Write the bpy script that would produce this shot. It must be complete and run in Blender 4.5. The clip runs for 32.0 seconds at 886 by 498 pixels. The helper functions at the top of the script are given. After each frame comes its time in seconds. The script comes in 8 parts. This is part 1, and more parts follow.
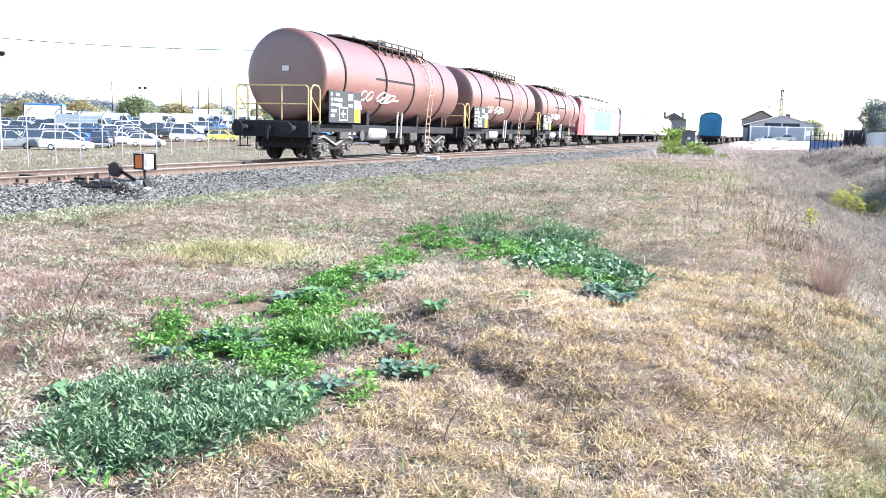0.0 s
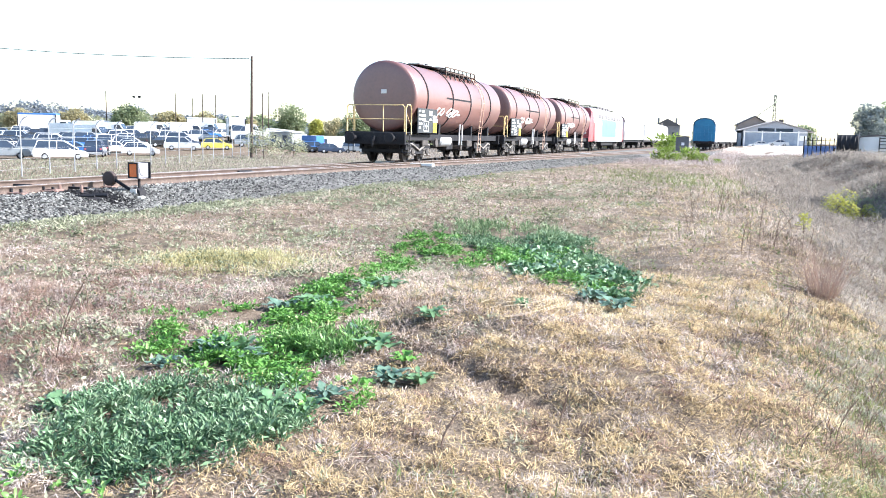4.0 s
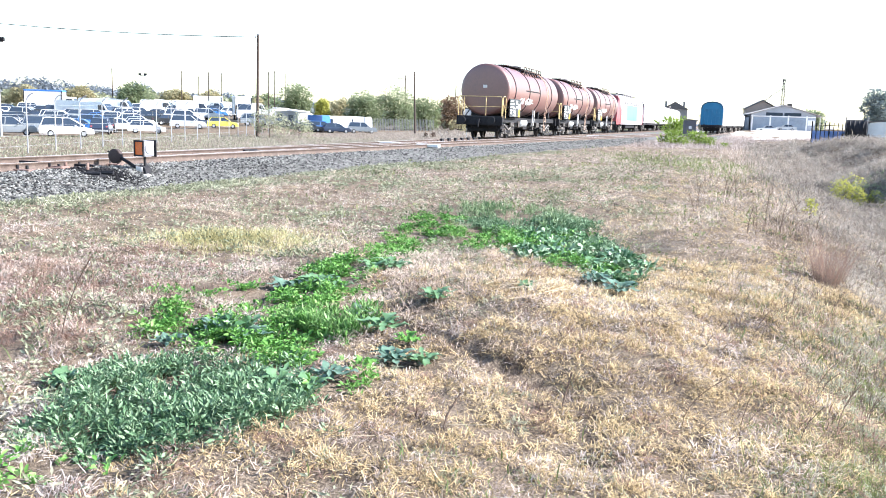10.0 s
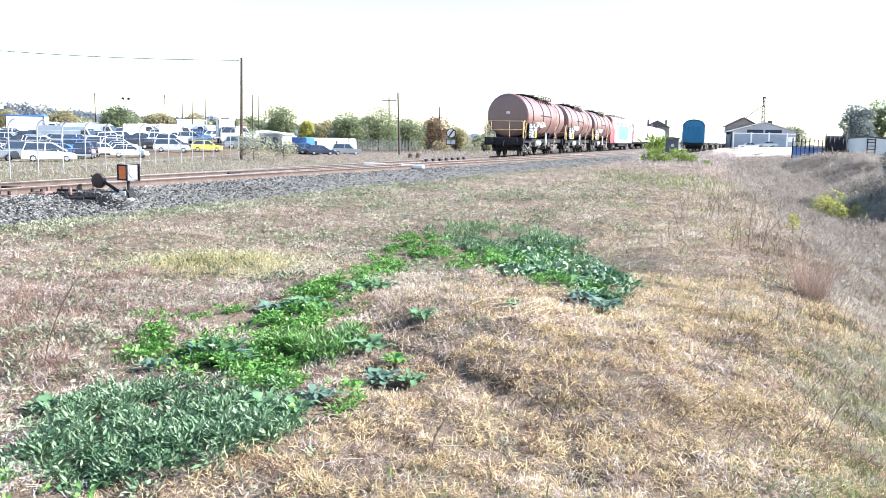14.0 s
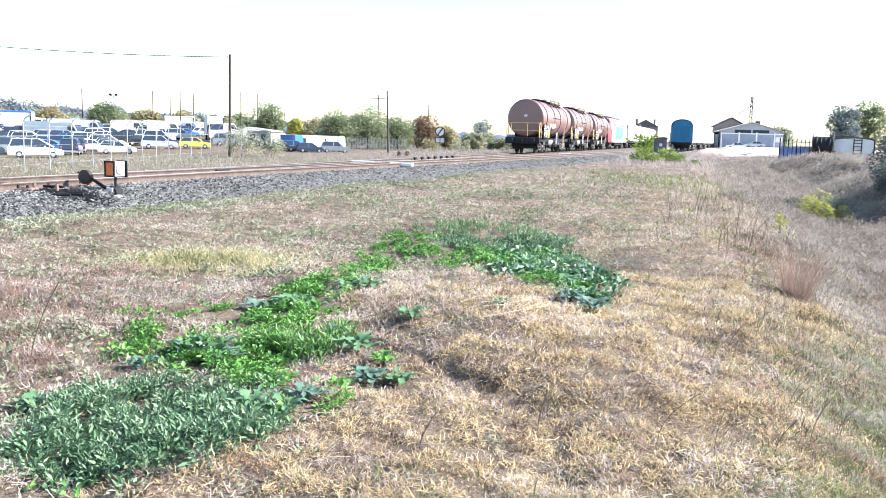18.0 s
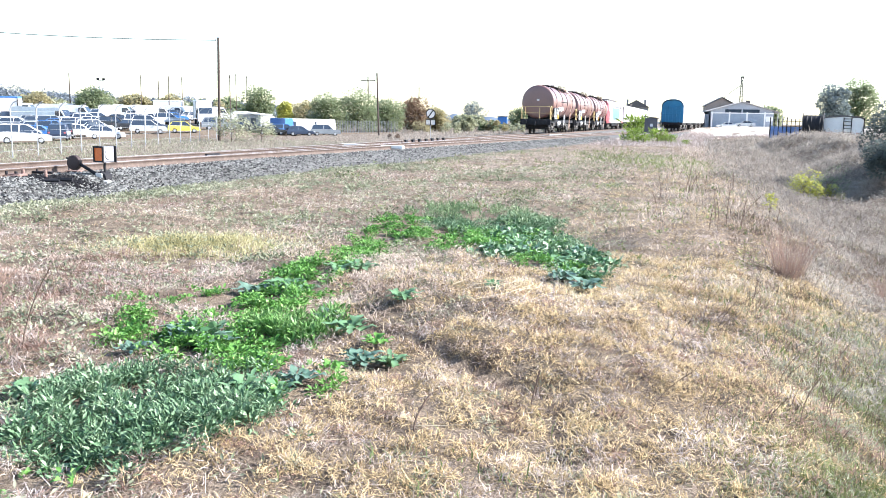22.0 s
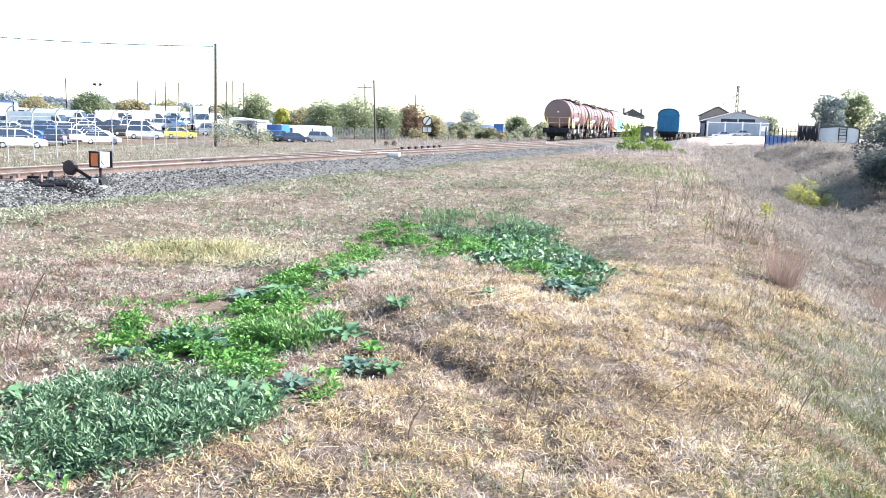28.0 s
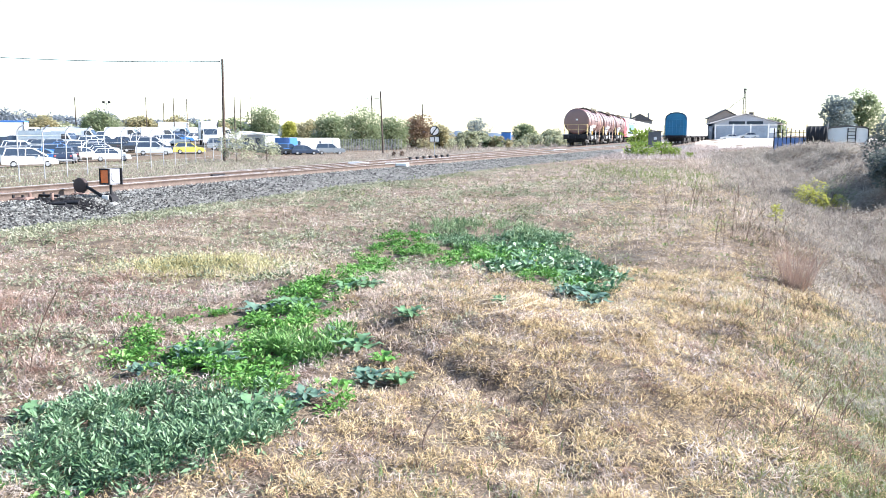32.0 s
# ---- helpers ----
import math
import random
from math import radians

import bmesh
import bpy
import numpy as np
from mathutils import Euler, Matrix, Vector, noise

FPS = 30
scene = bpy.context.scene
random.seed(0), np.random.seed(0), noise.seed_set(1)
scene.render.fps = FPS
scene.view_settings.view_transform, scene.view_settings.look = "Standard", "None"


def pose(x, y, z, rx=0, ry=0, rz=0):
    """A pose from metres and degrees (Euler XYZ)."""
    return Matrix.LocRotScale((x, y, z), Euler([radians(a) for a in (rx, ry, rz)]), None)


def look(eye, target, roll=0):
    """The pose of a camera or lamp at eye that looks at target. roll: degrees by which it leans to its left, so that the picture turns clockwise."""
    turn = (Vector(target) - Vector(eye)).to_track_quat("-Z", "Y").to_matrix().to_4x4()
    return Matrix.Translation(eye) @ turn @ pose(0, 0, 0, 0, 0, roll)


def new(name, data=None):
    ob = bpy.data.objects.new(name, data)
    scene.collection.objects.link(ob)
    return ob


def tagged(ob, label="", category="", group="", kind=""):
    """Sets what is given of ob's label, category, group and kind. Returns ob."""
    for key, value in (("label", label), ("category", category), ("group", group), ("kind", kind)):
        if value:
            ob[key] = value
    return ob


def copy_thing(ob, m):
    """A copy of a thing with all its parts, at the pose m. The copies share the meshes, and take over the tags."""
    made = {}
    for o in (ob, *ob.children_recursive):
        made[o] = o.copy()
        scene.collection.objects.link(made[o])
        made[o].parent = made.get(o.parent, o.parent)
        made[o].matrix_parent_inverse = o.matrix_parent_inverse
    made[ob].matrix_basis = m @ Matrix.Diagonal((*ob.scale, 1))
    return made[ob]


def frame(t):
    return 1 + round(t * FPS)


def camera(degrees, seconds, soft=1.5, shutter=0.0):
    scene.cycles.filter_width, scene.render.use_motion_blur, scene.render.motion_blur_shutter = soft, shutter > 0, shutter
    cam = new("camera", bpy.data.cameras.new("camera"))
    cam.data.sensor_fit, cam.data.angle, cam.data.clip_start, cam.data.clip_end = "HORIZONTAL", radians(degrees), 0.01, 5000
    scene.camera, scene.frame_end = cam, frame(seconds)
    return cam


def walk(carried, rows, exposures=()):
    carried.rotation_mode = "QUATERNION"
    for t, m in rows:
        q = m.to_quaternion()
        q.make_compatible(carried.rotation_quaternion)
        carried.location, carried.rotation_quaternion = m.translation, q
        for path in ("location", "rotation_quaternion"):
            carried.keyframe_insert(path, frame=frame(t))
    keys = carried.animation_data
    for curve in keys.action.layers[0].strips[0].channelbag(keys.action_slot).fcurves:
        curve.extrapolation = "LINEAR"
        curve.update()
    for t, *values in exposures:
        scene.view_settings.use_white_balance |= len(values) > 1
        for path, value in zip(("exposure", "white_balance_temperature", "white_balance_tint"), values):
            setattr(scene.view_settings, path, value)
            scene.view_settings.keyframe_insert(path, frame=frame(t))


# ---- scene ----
# camera: it stands on the grass bank, EYE metres above the rails' top, and sways a little
EYE = 1.15
PATH = [
    (0.0, 2.11, -8.02, -1.49),
    (0.5, 1.79, -7.85, -1.34),
    (1.0, 1.65, -7.46, -1.28),
    (1.5, 2.11, -7.19, -0.71),
    (2.0, 1.85, -6.81, -1.37),
    (2.5, 1.54, -7.22, -1.24),
    (4.5, 1.87, -7.55, -1.23),
    (5.0, 2.07, -7.48, -1.75),
    (5.5, 2.92, -7.38, -1.87),
    (6.0, 2.70, -7.05, -2.18),
    (6.5, 2.33, -7.30, -1.99),
    (7.0, 2.37, -6.71, -1.83),
    (7.5, 2.35, -7.34, -1.76),
    (8.0, 1.89, -8.34, -1.44),
    (8.5, 1.62, -8.54, -2.89),
    (9.0, 1.62, -8.93, -1.52),
    (9.5, 1.63, -8.61, -1.43),
    (10.0, 2.16, -8.81, -1.75),
    (10.5, 1.87, -8.45, -1.89),
    (11.0, 2.46, -8.34, -1.88),
    (11.5, 2.13, -8.00, -2.00),
    (12.0, 1.98, -7.44, -1.65),
    (12.5, 1.56, -7.26, -1.47),
    (13.0, 1.97, -7.20, -1.47),
    (13.5, 1.49, -7.43, -1.22),
    (15.5, 0.73, -7.31, -1.13),
    (16.0, 0.93, -7.22, -1.08),
    (16.5, 0.41, -7.14, -0.85),
    (17.0, 0.03, -7.25, -1.21),
    (17.5, 0.40, -7.45, -1.42),
    (18.0, 0.37, -7.52, -1.45),
    (18.5, 0.02, -7.57, -1.49),
    (19.0, 0.28, -7.66, -1.53),
    (19.5, 0.26, -7.35, -1.45),
    (20.0, 0.89, -7.76, -0.68),
    (20.5, 0.09, -7.92, -1.47),
    (21.0, 0.27, -8.48, -1.63),
    (21.5, 0.40, -8.70, -1.31),
    (22.0, -0.26, -8.69, -0.96),
    (22.5, -0.04, -8.66, -1.13),
    (23.0, -0.20, -8.47, -1.33),
    (23.5, -0.07, -8.38, -1.38),
    (24.0, 0.04, -8.30, -1.45),
    (24.5, -0.16, -8.11, -1.39),
    (25.0, 0.06, -7.91, -1.33),
    (25.5, 0.03, -7.72, -1.40),
    (27.5, -0.36, -8.42, -1.34),
    (28.0, -0.49, -8.19, -1.35),
    (28.5, -0.45, -8.17, -1.25),
    (29.0, -0.07, -7.86, -1.34),
    (29.5, 0.10, -7.57, -1.17),
    (30.0, -0.12, -7.45, -1.32),
    (30.5, -0.07, -7.59, -1.00),
    (31.0, -0.12, -7.64, -1.05),
    (31.5, -0.14, -7.64, -0.36),
    (32.0, 0.00, -7.58, 0.00),
]

# the camera's own brightness drifts a little
EXPOSURES = [(t, stops, 6250, 10) for t, stops in ((0.0, 1.76), (2.0, 1.73), (5.0, 1.74), (7.0, 1.70), (9.0, 1.80), (10.0, 1.78), (12.0, 1.72), (16.0, 1.67), (17.0, 1.67), (21.0, 1.72), (23.0, 1.75), (25.0, 1.70), (28.0, 1.72), (30.0, 1.70), (32.0, 1.70))]
cam = camera(55.0, 32.0, soft=0.55)
walk(cam, [(t, pose(0, 0, EYE, 90 + p, r, w)) for t, w, p, r in PATH], EXPOSURES)

# ---- daylight: low autumn sun, square to the right ----
SUN_AZ, SUN_EL = 91.0, 33.0
world = bpy.data.worlds.new("sky")
scene.world = world
world.use_nodes = True
wn = world.node_tree.nodes
sky = wn.new("ShaderNodeTexSky")
sky.sky_type = "NISHITA"
sky.sun_disc = False
sky.sun_elevation = radians(SUN_EL)
sky.sun_rotation = radians(SUN_AZ)
sky.dust_density = 0.5
sky.air_density = 1.0
wn["Background"].inputs[1].default_value = 0.105
world.node_tree.links.new(sky.outputs[0], wn["Background"].inputs[0])
sun = new("sun", bpy.data.lights.new("sun", "SUN"))
sun.data.energy, sun.data.angle, sun.data.color = 4.6, radians(0.55), (1.0, 0.955, 0.91)
sd = Vector((math.sin(radians(SUN_AZ)) * math.cos(radians(SUN_EL)), math.cos(radians(SUN_AZ)) * math.cos(radians(SUN_EL)), math.sin(radians(SUN_EL))))
sun.matrix_world = look(sd * 50, (0, 0, 0))


# ---- mesh builder ----
class Geo:
    """Collects vertices and faces of one mesh."""

    def __init__(self):
        self.v, self.f, self.sm = [], [], []

    def add(self, verts, faces, smooth=False):
        n = len(self.v)
        self.v.extend(tuple(p) for p in verts)
        self.f.extend(tuple(i + n for i in f) for f in faces)
        self.sm.extend([smooth] * len(faces))
        return self

    def box(self, c, s, bevel=0.0, m=None):
        """A box about c of full sizes s, its edges cut off by bevel; m turns it about c."""
        hx, hy, hz = s[0] / 2, s[1] / 2, s[2] / 2
        b = min(bevel, hx * 0.9, hy * 0.9, hz * 0.9)
        if b <= 0:
            vs = [(sx * hx, sy * hy, sz * hz) for sx in (-1, 1) for sy in (-1, 1) for sz in (-1, 1)]
            fs = [(0, 1, 3, 2), (4, 6, 7, 5), (0, 4, 5, 1), (2, 3, 7, 6), (0, 2, 6, 4), (1, 5, 7, 3)]
        else:
            vs, idx = [], {}
            for sx in (-1, 1):
                for sy in (-1, 1):
                    for sz in (-1, 1):
                        for a in range(3):
                            h = [sx * (hx - b), sy * (hy - b), sz * (hz - b)]
                            h[a] = (sx, sy, sz)[a] * (hx, hy, hz)[a]
                            idx[sx, sy, sz, a] = len(vs)
                            vs.append(h)
            fs = []
            for a in range(3):
                o = [i for i in range(3) if i != a]
                for sg in (-1, 1):
                    q = []
                    for u, w in ((-1, -1), (1, -1), (1, 1), (-1, 1)):
                        k = [0, 0, 0]
                        k[a], k[o[0]], k[o[1]] = sg, u, w
                        q.append(idx[k[0], k[1], k[2], a])
                    fs.append(q if (sg > 0) == (a != 1) else q[::-1])
                for u in (-1, 1):
                    for w in (-1, 1):
                        q = []
                        for along, ax in ((-1, o[0]), (-1, o[1]), (1, o[1]), (1, o[0])):
                            k = [0, 0, 0]
                            k[a], k[o[0]], k[o[1]] = along, u, w
                            q.append(idx[k[0], k[1], k[2], ax])
                        fs.append(q)
            for sx in (-1, 1):
                for sy in (-1, 1):
                    for sz in (-1, 1):
                        fs.append([idx[sx, sy, sz, a] for a in range(3)])
        if m is not None:
            vs = [m @ Vector(p) for p in vs]
        return self.add([(p[0] + c[0], p[1] + c[1], p[2] + c[2]) for p in vs], fs)

    def cyl(self, p0, p1, r0, r1=None, seg=12, caps=True, smooth=True):
        r1 = r0 if r1 is None else r1
        p0, p1 = Vector(p0), Vector(p1)
        d = (p1 - p0).normalized()
        a = d.orthogonal().normalized()
        b = d.cross(a)
        vs = []
        for p, r in ((p0, r0), (p1, r1)):
            vs += [p + (a * math.cos(2 * math.pi * i / seg) + b * math.sin(2 * math.pi * i / seg)) * r for i in range(seg)]
        self.add(vs, [(i, (i + 1) % seg, seg + (i + 1) % seg, seg + i) for i in range(seg)], smooth)
        if caps:
            n = len(self.v)
            self.f += [tuple(n - 2 * seg + i for i in range(seg))[::-1], tuple(n - seg + i for i in range(seg))]
            self.sm += [False, False]
        return self

    def tube(self, pts, r, seg=6):
        """A pipe through points, bent at each of them."""
        pts = [Vector(p) for p in pts]
        n, vs = len(pts), []
        a = (pts[1] - pts[0]).orthogonal().normalized()
        for i, p in enumerate(pts):
            d = (pts[min(n - 1, i + 1)] - pts[max(0, i - 1)]).normalized()
            a = (a - d * a.dot(d)).normalized()
            b = d.cross(a)
            vs += [p + (a * math.cos(2 * math.pi * k / seg) + b * math.sin(2 * math.pi * k / seg)) * r for k in range(seg)]
        fs = [(j * seg + k, j * seg + (k + 1) % seg, (j + 1) * seg + (k + 1) % seg, (j + 1) * seg + k) for j in range(n - 1) for k in range(seg)]
        self.add(vs, fs, True)
        return self.add([vs[k] for k in range(seg)] + [vs[(n - 1) * seg + k] for k in range(seg)], [tuple(range(seg))[::-1], tuple(range(seg, 2 * seg))])

    def lathe(self, prof, axis="x", seg=32, c=(0, 0, 0), smooth=True, ring=False):
        """Turns (along, radius) pairs about an axis through c."""
        vs = []
        for u, r in prof:
            for i in range(seg):
                a = 2 * math.pi * i / seg
                k = (r * math.cos(a), r * math.sin(a))
                vs.append({"x": (u, k[0], k[1]), "y": (k[0], u, k[1]), "z": (k[0], k[1], u)}[axis])
        fs = []
        for j in range(len(prof) - 1):
            for i in range(seg):
                fs.append((j * seg + i, j * seg + (i + 1) % seg, (j + 1) * seg + (i + 1) % seg, (j + 1) * seg + i))
        if ring:
            last = (len(prof) - 1) * seg
            fs += [(last + i, last + (i + 1) % seg, (i + 1) % seg, i) for i in range(seg)]
        else:
            fs.append(tuple(range(seg))[::-1])
            fs.append(tuple((len(prof) - 1) * seg + i for i in range(seg)))
        return self.add([(p[0] + c[0], p[1] + c[1], p[2] + c[2]) for p in vs], fs, smooth)

    def prism(self, poly, y0, y1, smooth=False):
        """Pushes a polygon in the x-z plane from y0 to y1."""
        n = len(poly)
        vs = [(x, y0, z) for x, z in poly] + [(x, y1, z) for x, z in poly]
        fs = [(i, (i + 1) % n, n + (i + 1) % n, n + i) for i in range(n)] + [tuple(range(n))[::-1], tuple(range(n, 2 * n))]
        return self.add(vs, fs, smooth)

    def sweep(self, poly, x0, x1, smooth=False):
        """Pushes a polygon in the y-z plane from x0 to x1."""
        n = len(poly)
        vs = [(x0, y, z) for y, z in poly] + [(x1, y, z) for y, z in poly]
        fs = [(i, (i + 1) % n, n + (i + 1) % n, n + i) for i in range(n)] + [tuple(range(n))[::-1], tuple(range(n, 2 * n))]
        return self.add(vs, fs, smooth)

    def mesh(self, name, mat):
        me = bpy.data.meshes.new(name)
        me.from_pydata([tuple(p) for p in self.v], [], self.f)
        me.polygons.foreach_set("use_smooth", self.sm)
        if any(self.sm):
            me.set_sharp_from_angle(angle=radians(40))
        bm = bmesh.new()
        bm.from_mesh(me)
        bmesh.ops.recalc_face_normals(bm, faces=bm.faces)
        bm.to_mesh(me)
        bm.free()
        me.materials.append(mat)
        return me


def part(name, geo, mat, parent=None, label="", at=None):
    """One mesh object under a thing (or a thing of its own)."""
    me = geo if isinstance(geo, bpy.types.Mesh) else geo.mesh(name, mat)
    ob = new(name, me)
    if parent is not None:
        ob.parent = parent
    if at is not None:
        ob.matrix_basis = at
    if label:
        tagged(ob, label)
    return ob


def raw_mesh(name, verts, quads=None, tris=None, mat=None, smooth=False):
    """A large mesh from arrays."""
    me = bpy.data.meshes.new(name)
    verts = np.asarray(verts, dtype=np.float32)
    nq = 0 if quads is None else len(quads)
    nt = 0 if tris is None else len(tris)
    me.vertices.add(len(verts))
    me.vertices.foreach_set("co", verts.ravel())
    loops = np.concatenate([np.asarray(a, dtype=np.int32).ravel() for a in (quads, tris) if a is not None])
    starts = np.concatenate([np.arange(nq) * 4, nq * 4 + np.arange(nt) * 3]).astype(np.int32)
    me.loops.add(len(loops))
    me.loops.foreach_set("vertex_index", loops)
    me.polygons.add(nq + nt)
    me.polygons.foreach_set("loop_start", starts)
    if smooth:
        me.polygons.foreach_set("use_smooth", np.ones(nq + nt, dtype=bool))
    me.update(calc_edges=True)
    if mat:
        me.materials.append(mat)
    return me


# ---- materials ----
def material(name, base, rough=0.7, metal=0.0, dark=None, light=None, scale=3.0, fine=40.0, bump=0.15, spread=0.5, island=0.0, thing=0.0, coat=0.0, emit=None, spec=0.5, stretch=None, translucent=0.0):
    """A surface in base colour, with stains (dark, light) at two scales, fine relief, and small changes from piece to piece."""
    m = bpy.data.materials.new(name)
    m.use_nodes = True
    nt = m.node_tree
    nd, ln = nt.nodes, nt.links
    b = nd["Principled BSDF"]
    b.inputs["Roughness"].default_value = rough
    b.inputs["Metallic"].default_value = metal
    b.inputs["Specular IOR Level"].default_value = spec
    b.inputs["Coat Weight"].default_value = coat
    dark = dark or tuple(c * 0.6 for c in base)
    light = light or tuple(min(1.0, c * 1.25) for c in base)
    tc = nd.new("ShaderNodeTexCoord")
    co = tc.outputs["Object"]
    if stretch:
        mp = nd.new("ShaderNodeMapping")
        mp.inputs["Scale"].default_value = stretch
        ln.new(co, mp.inputs["Vector"])
        co = mp.outputs["Vector"]
    n1 = nd.new("ShaderNodeTexNoise")
    n1.inputs["Scale"].default_value = scale
    n1.inputs["Detail"].default_value = 5
    n1.inputs["Roughness"].default_value = 0.65
    ln.new(co, n1.inputs["Vector"])
    n2 = nd.new("ShaderNodeTexNoise")
    n2.inputs["Scale"].default_value = fine
    n2.inputs["Detail"].default_value = 3
    ln.new(co, n2.inputs["Vector"])
    ramp = nd.new("ShaderNodeValToRGB")
    e = ramp.color_ramp.elements
    e[0].position, e[0].color = 0.5 - spread * 0.5, (*dark, 1)
    e[1].position, e[1].color = 0.5 + spread * 0.5, (*light, 1)
    mid = ramp.color_ramp.elements.new(0.5)
    mid.color = (*base, 1)
    mix = nd.new("ShaderNodeMath")
    mix.operation = "MULTIPLY_ADD"
    mix.inputs[1].default_value = 0.45
    ln.new(n2.outputs["Fac"], mix.inputs[0])
    sc = nd.new("ShaderNodeMath")
    sc.operation = "MULTIPLY"
    sc.inputs[1].default_value = 0.55
    ln.new(n1.outputs["Fac"], sc.inputs[0])
    ln.new(sc.outputs[0], mix.inputs[2])
    fac = mix.outputs[0]
    for amount, kind in ((island, "island"), (thing, "thing")):
        if amount:
            if kind == "island":
                rnd = nd.new("ShaderNodeNewGeometry").outputs["Random Per Island"]
            else:
                rnd = nd.new("ShaderNodeObjectInfo").outputs["Random"]
            ma = nd.new("ShaderNodeMath")
            ma.operation = "MULTIPLY_ADD"
            ma.inputs[1].default_value = amount
            ln.new(rnd, ma.inputs[0])
            sb = nd.new("ShaderNodeMath")
            sb.operation = "SUBTRACT"
            sb.inputs[1].default_value = amount * 0.5
            ln.new(fac, sb.inputs[0])
            ln.new(sb.outputs[0], ma.inputs[2])
            fac = ma.outputs[0]
    ln.new(fac, ramp.inputs["Fac"])
    ln.new(ramp.outputs["Color"], b.inputs["Base Color"])
    if bump:
        bp = nd.new("ShaderNodeBump")
        bp.inputs["Strength"].default_value = bump
        bp.inputs["Distance"].default_value = 0.02
        ln.new(n2.outputs["Fac"], bp.inputs["Height"])
        ln.new(bp.outputs["Normal"], b.inputs["Normal"])
    if emit:
        b.inputs["Emission Color"].default_value = (*emit[:3], 1)
        b.inputs["Emission Strength"].default_value = emit[3]
    if translucent:
        tr = nd.new("ShaderNodeBsdfTranslucent")
        ln.new(ramp.outputs["Color"], tr.inputs["Color"])
        ms = nd.new("ShaderNodeMixShader")
        ms.inputs[0].default_value = translucent
        ln.new(b.outputs[0], ms.inputs[1])
        ln.new(tr.outputs[0], ms.inputs[2])
        ln.new(ms.outputs[0], nd["Material Output"].inputs["Surface"])
    return m


M = {}
M["soil"] = material("soil", (0.155, 0.12, 0.09), 0.95, dark=(0.05, 0.038, 0.03), light=(0.33, 0.265, 0.20), scale=5.0, fine=60, bump=0.8, spec=0.1, spread=0.35)
M["ballast"] = material("ballast", (0.118, 0.115, 0.112), 0.9, dark=(0.045, 0.043, 0.041), light=(0.24, 0.235, 0.224), scale=2.0, fine=18, bump=0.8, island=0.45, spec=0.2)
M["rail_side"] = material("rail_side", (0.10, 0.072, 0.06), 0.85, dark=(0.035, 0.026, 0.023), light=(0.20, 0.155, 0.13), scale=4, fine=60)
M["rail_top"] = material("rail_top", (0.55, 0.50, 0.46), 0.35, metal=0.8, dark=(0.33, 0.26, 0.22), light=(0.7, 0.68, 0.66), scale=2, fine=50)
M["rust_gravel"] = material("rust_gravel", (0.30, 0.22, 0.17), 0.9, dark=(0.10, 0.07, 0.055), light=(0.48, 0.38, 0.31), scale=2.0, fine=9, bump=0.3, island=0.6, spec=0.2)
M["sleeper"] = material("sleeper", (0.20, 0.16, 0.13), 0.9, scale=3, fine=30, thing=0.3)
M["tank_red"] = material("tank_red", (0.170, 0.071, 0.060), 0.5, dark=(0.120, 0.051, 0.044), light=(0.205, 0.088, 0.073), scale=0.6, fine=9, bump=0.02, spec=0.25, coat=1.0)
M["tank_red"].node_tree.nodes["Principled BSDF"].inputs["Coat Roughness"].default_value = 0.42
M["tank_red"].node_tree.nodes["Principled BSDF"].inputs["Coat IOR"].default_value = 1.85
M["black_steel"] = material("black_steel", (0.018, 0.018, 0.022), 0.75, spec=0.3, dark=(0.008, 0.008, 0.010), light=(0.04, 0.036, 0.036), scale=2, fine=25, bump=0.1)
M["bogie_steel"] = material("bogie_steel", (0.05, 0.043, 0.04), 0.7, dark=(0.016, 0.015, 0.015), light=(0.15, 0.13, 0.12), scale=3, fine=30)
M["wheel_rust"] = material("wheel_rust", (0.028, 0.022, 0.022), 0.7, light=(0.06, 0.05, 0.045), scale=4, fine=30)
M["yellow_rail"] = material("yellow_rail", (0.62, 0.46, 0.22), 0.5, dark=(0.36, 0.25, 0.10), scale=5, fine=40)
M["white_paint"] = material("white_paint", (0.78, 0.78, 0.77), 0.45, dark=(0.6, 0.6, 0.59), light=(0.84, 0.84, 0.84), scale=1.2, fine=20, bump=0.03)
M["off_white"] = material("off_white", (0.70, 0.68, 0.66), 0.5, dark=(0.5, 0.47, 0.44), light=(0.79, 0.78, 0.77), scale=0.8, fine=16, bump=0.04)
M["wagon_blue"] = material("wagon_blue", (0.016, 0.175, 0.34), 0.5, dark=(0.014, 0.12, 0.22), light=(0.03, 0.22, 0.40), scale=1.0, fine=20, bump=0.05)
M["sky_blue"] = material("sky_blue", (0.13, 0.24, 0.40), 0.4, scale=1, fine=10, bump=0.0)
M["loco_red"] = material("loco_red", (0.40, 0.10, 0.11), 0.35, scale=1, fine=12, bump=0.02)
M["grey_paint"] = material("grey_paint", (0.30, 0.31, 0.32), 0.55, scale=1.2, fine=18, bump=0.05)
M["dark_roof"] = material("dark_roof", (0.12, 0.11, 0.11), 0.7, scale=1.0, fine=16)
M["glass"] = material("glass", (0.035, 0.05, 0.075), 0.06, spec=0.8, bump=0.0)
M["orange_glass"] = material("orange_glass", (0.75, 0.16, 0.04), 0.25, bump=0.0, scale=6)
M["wood_pole"] = material("wood_pole", (0.075, 0.055, 0.045), 0.9, dark=(0.03, 0.024, 0.02), scale=2, fine=20, stretch=(6, 6, 0.6))
M["galvanised"] = material("galvanised", (0.38, 0.39, 0.41), 0.5, metal=0.3, scale=4, fine=30)
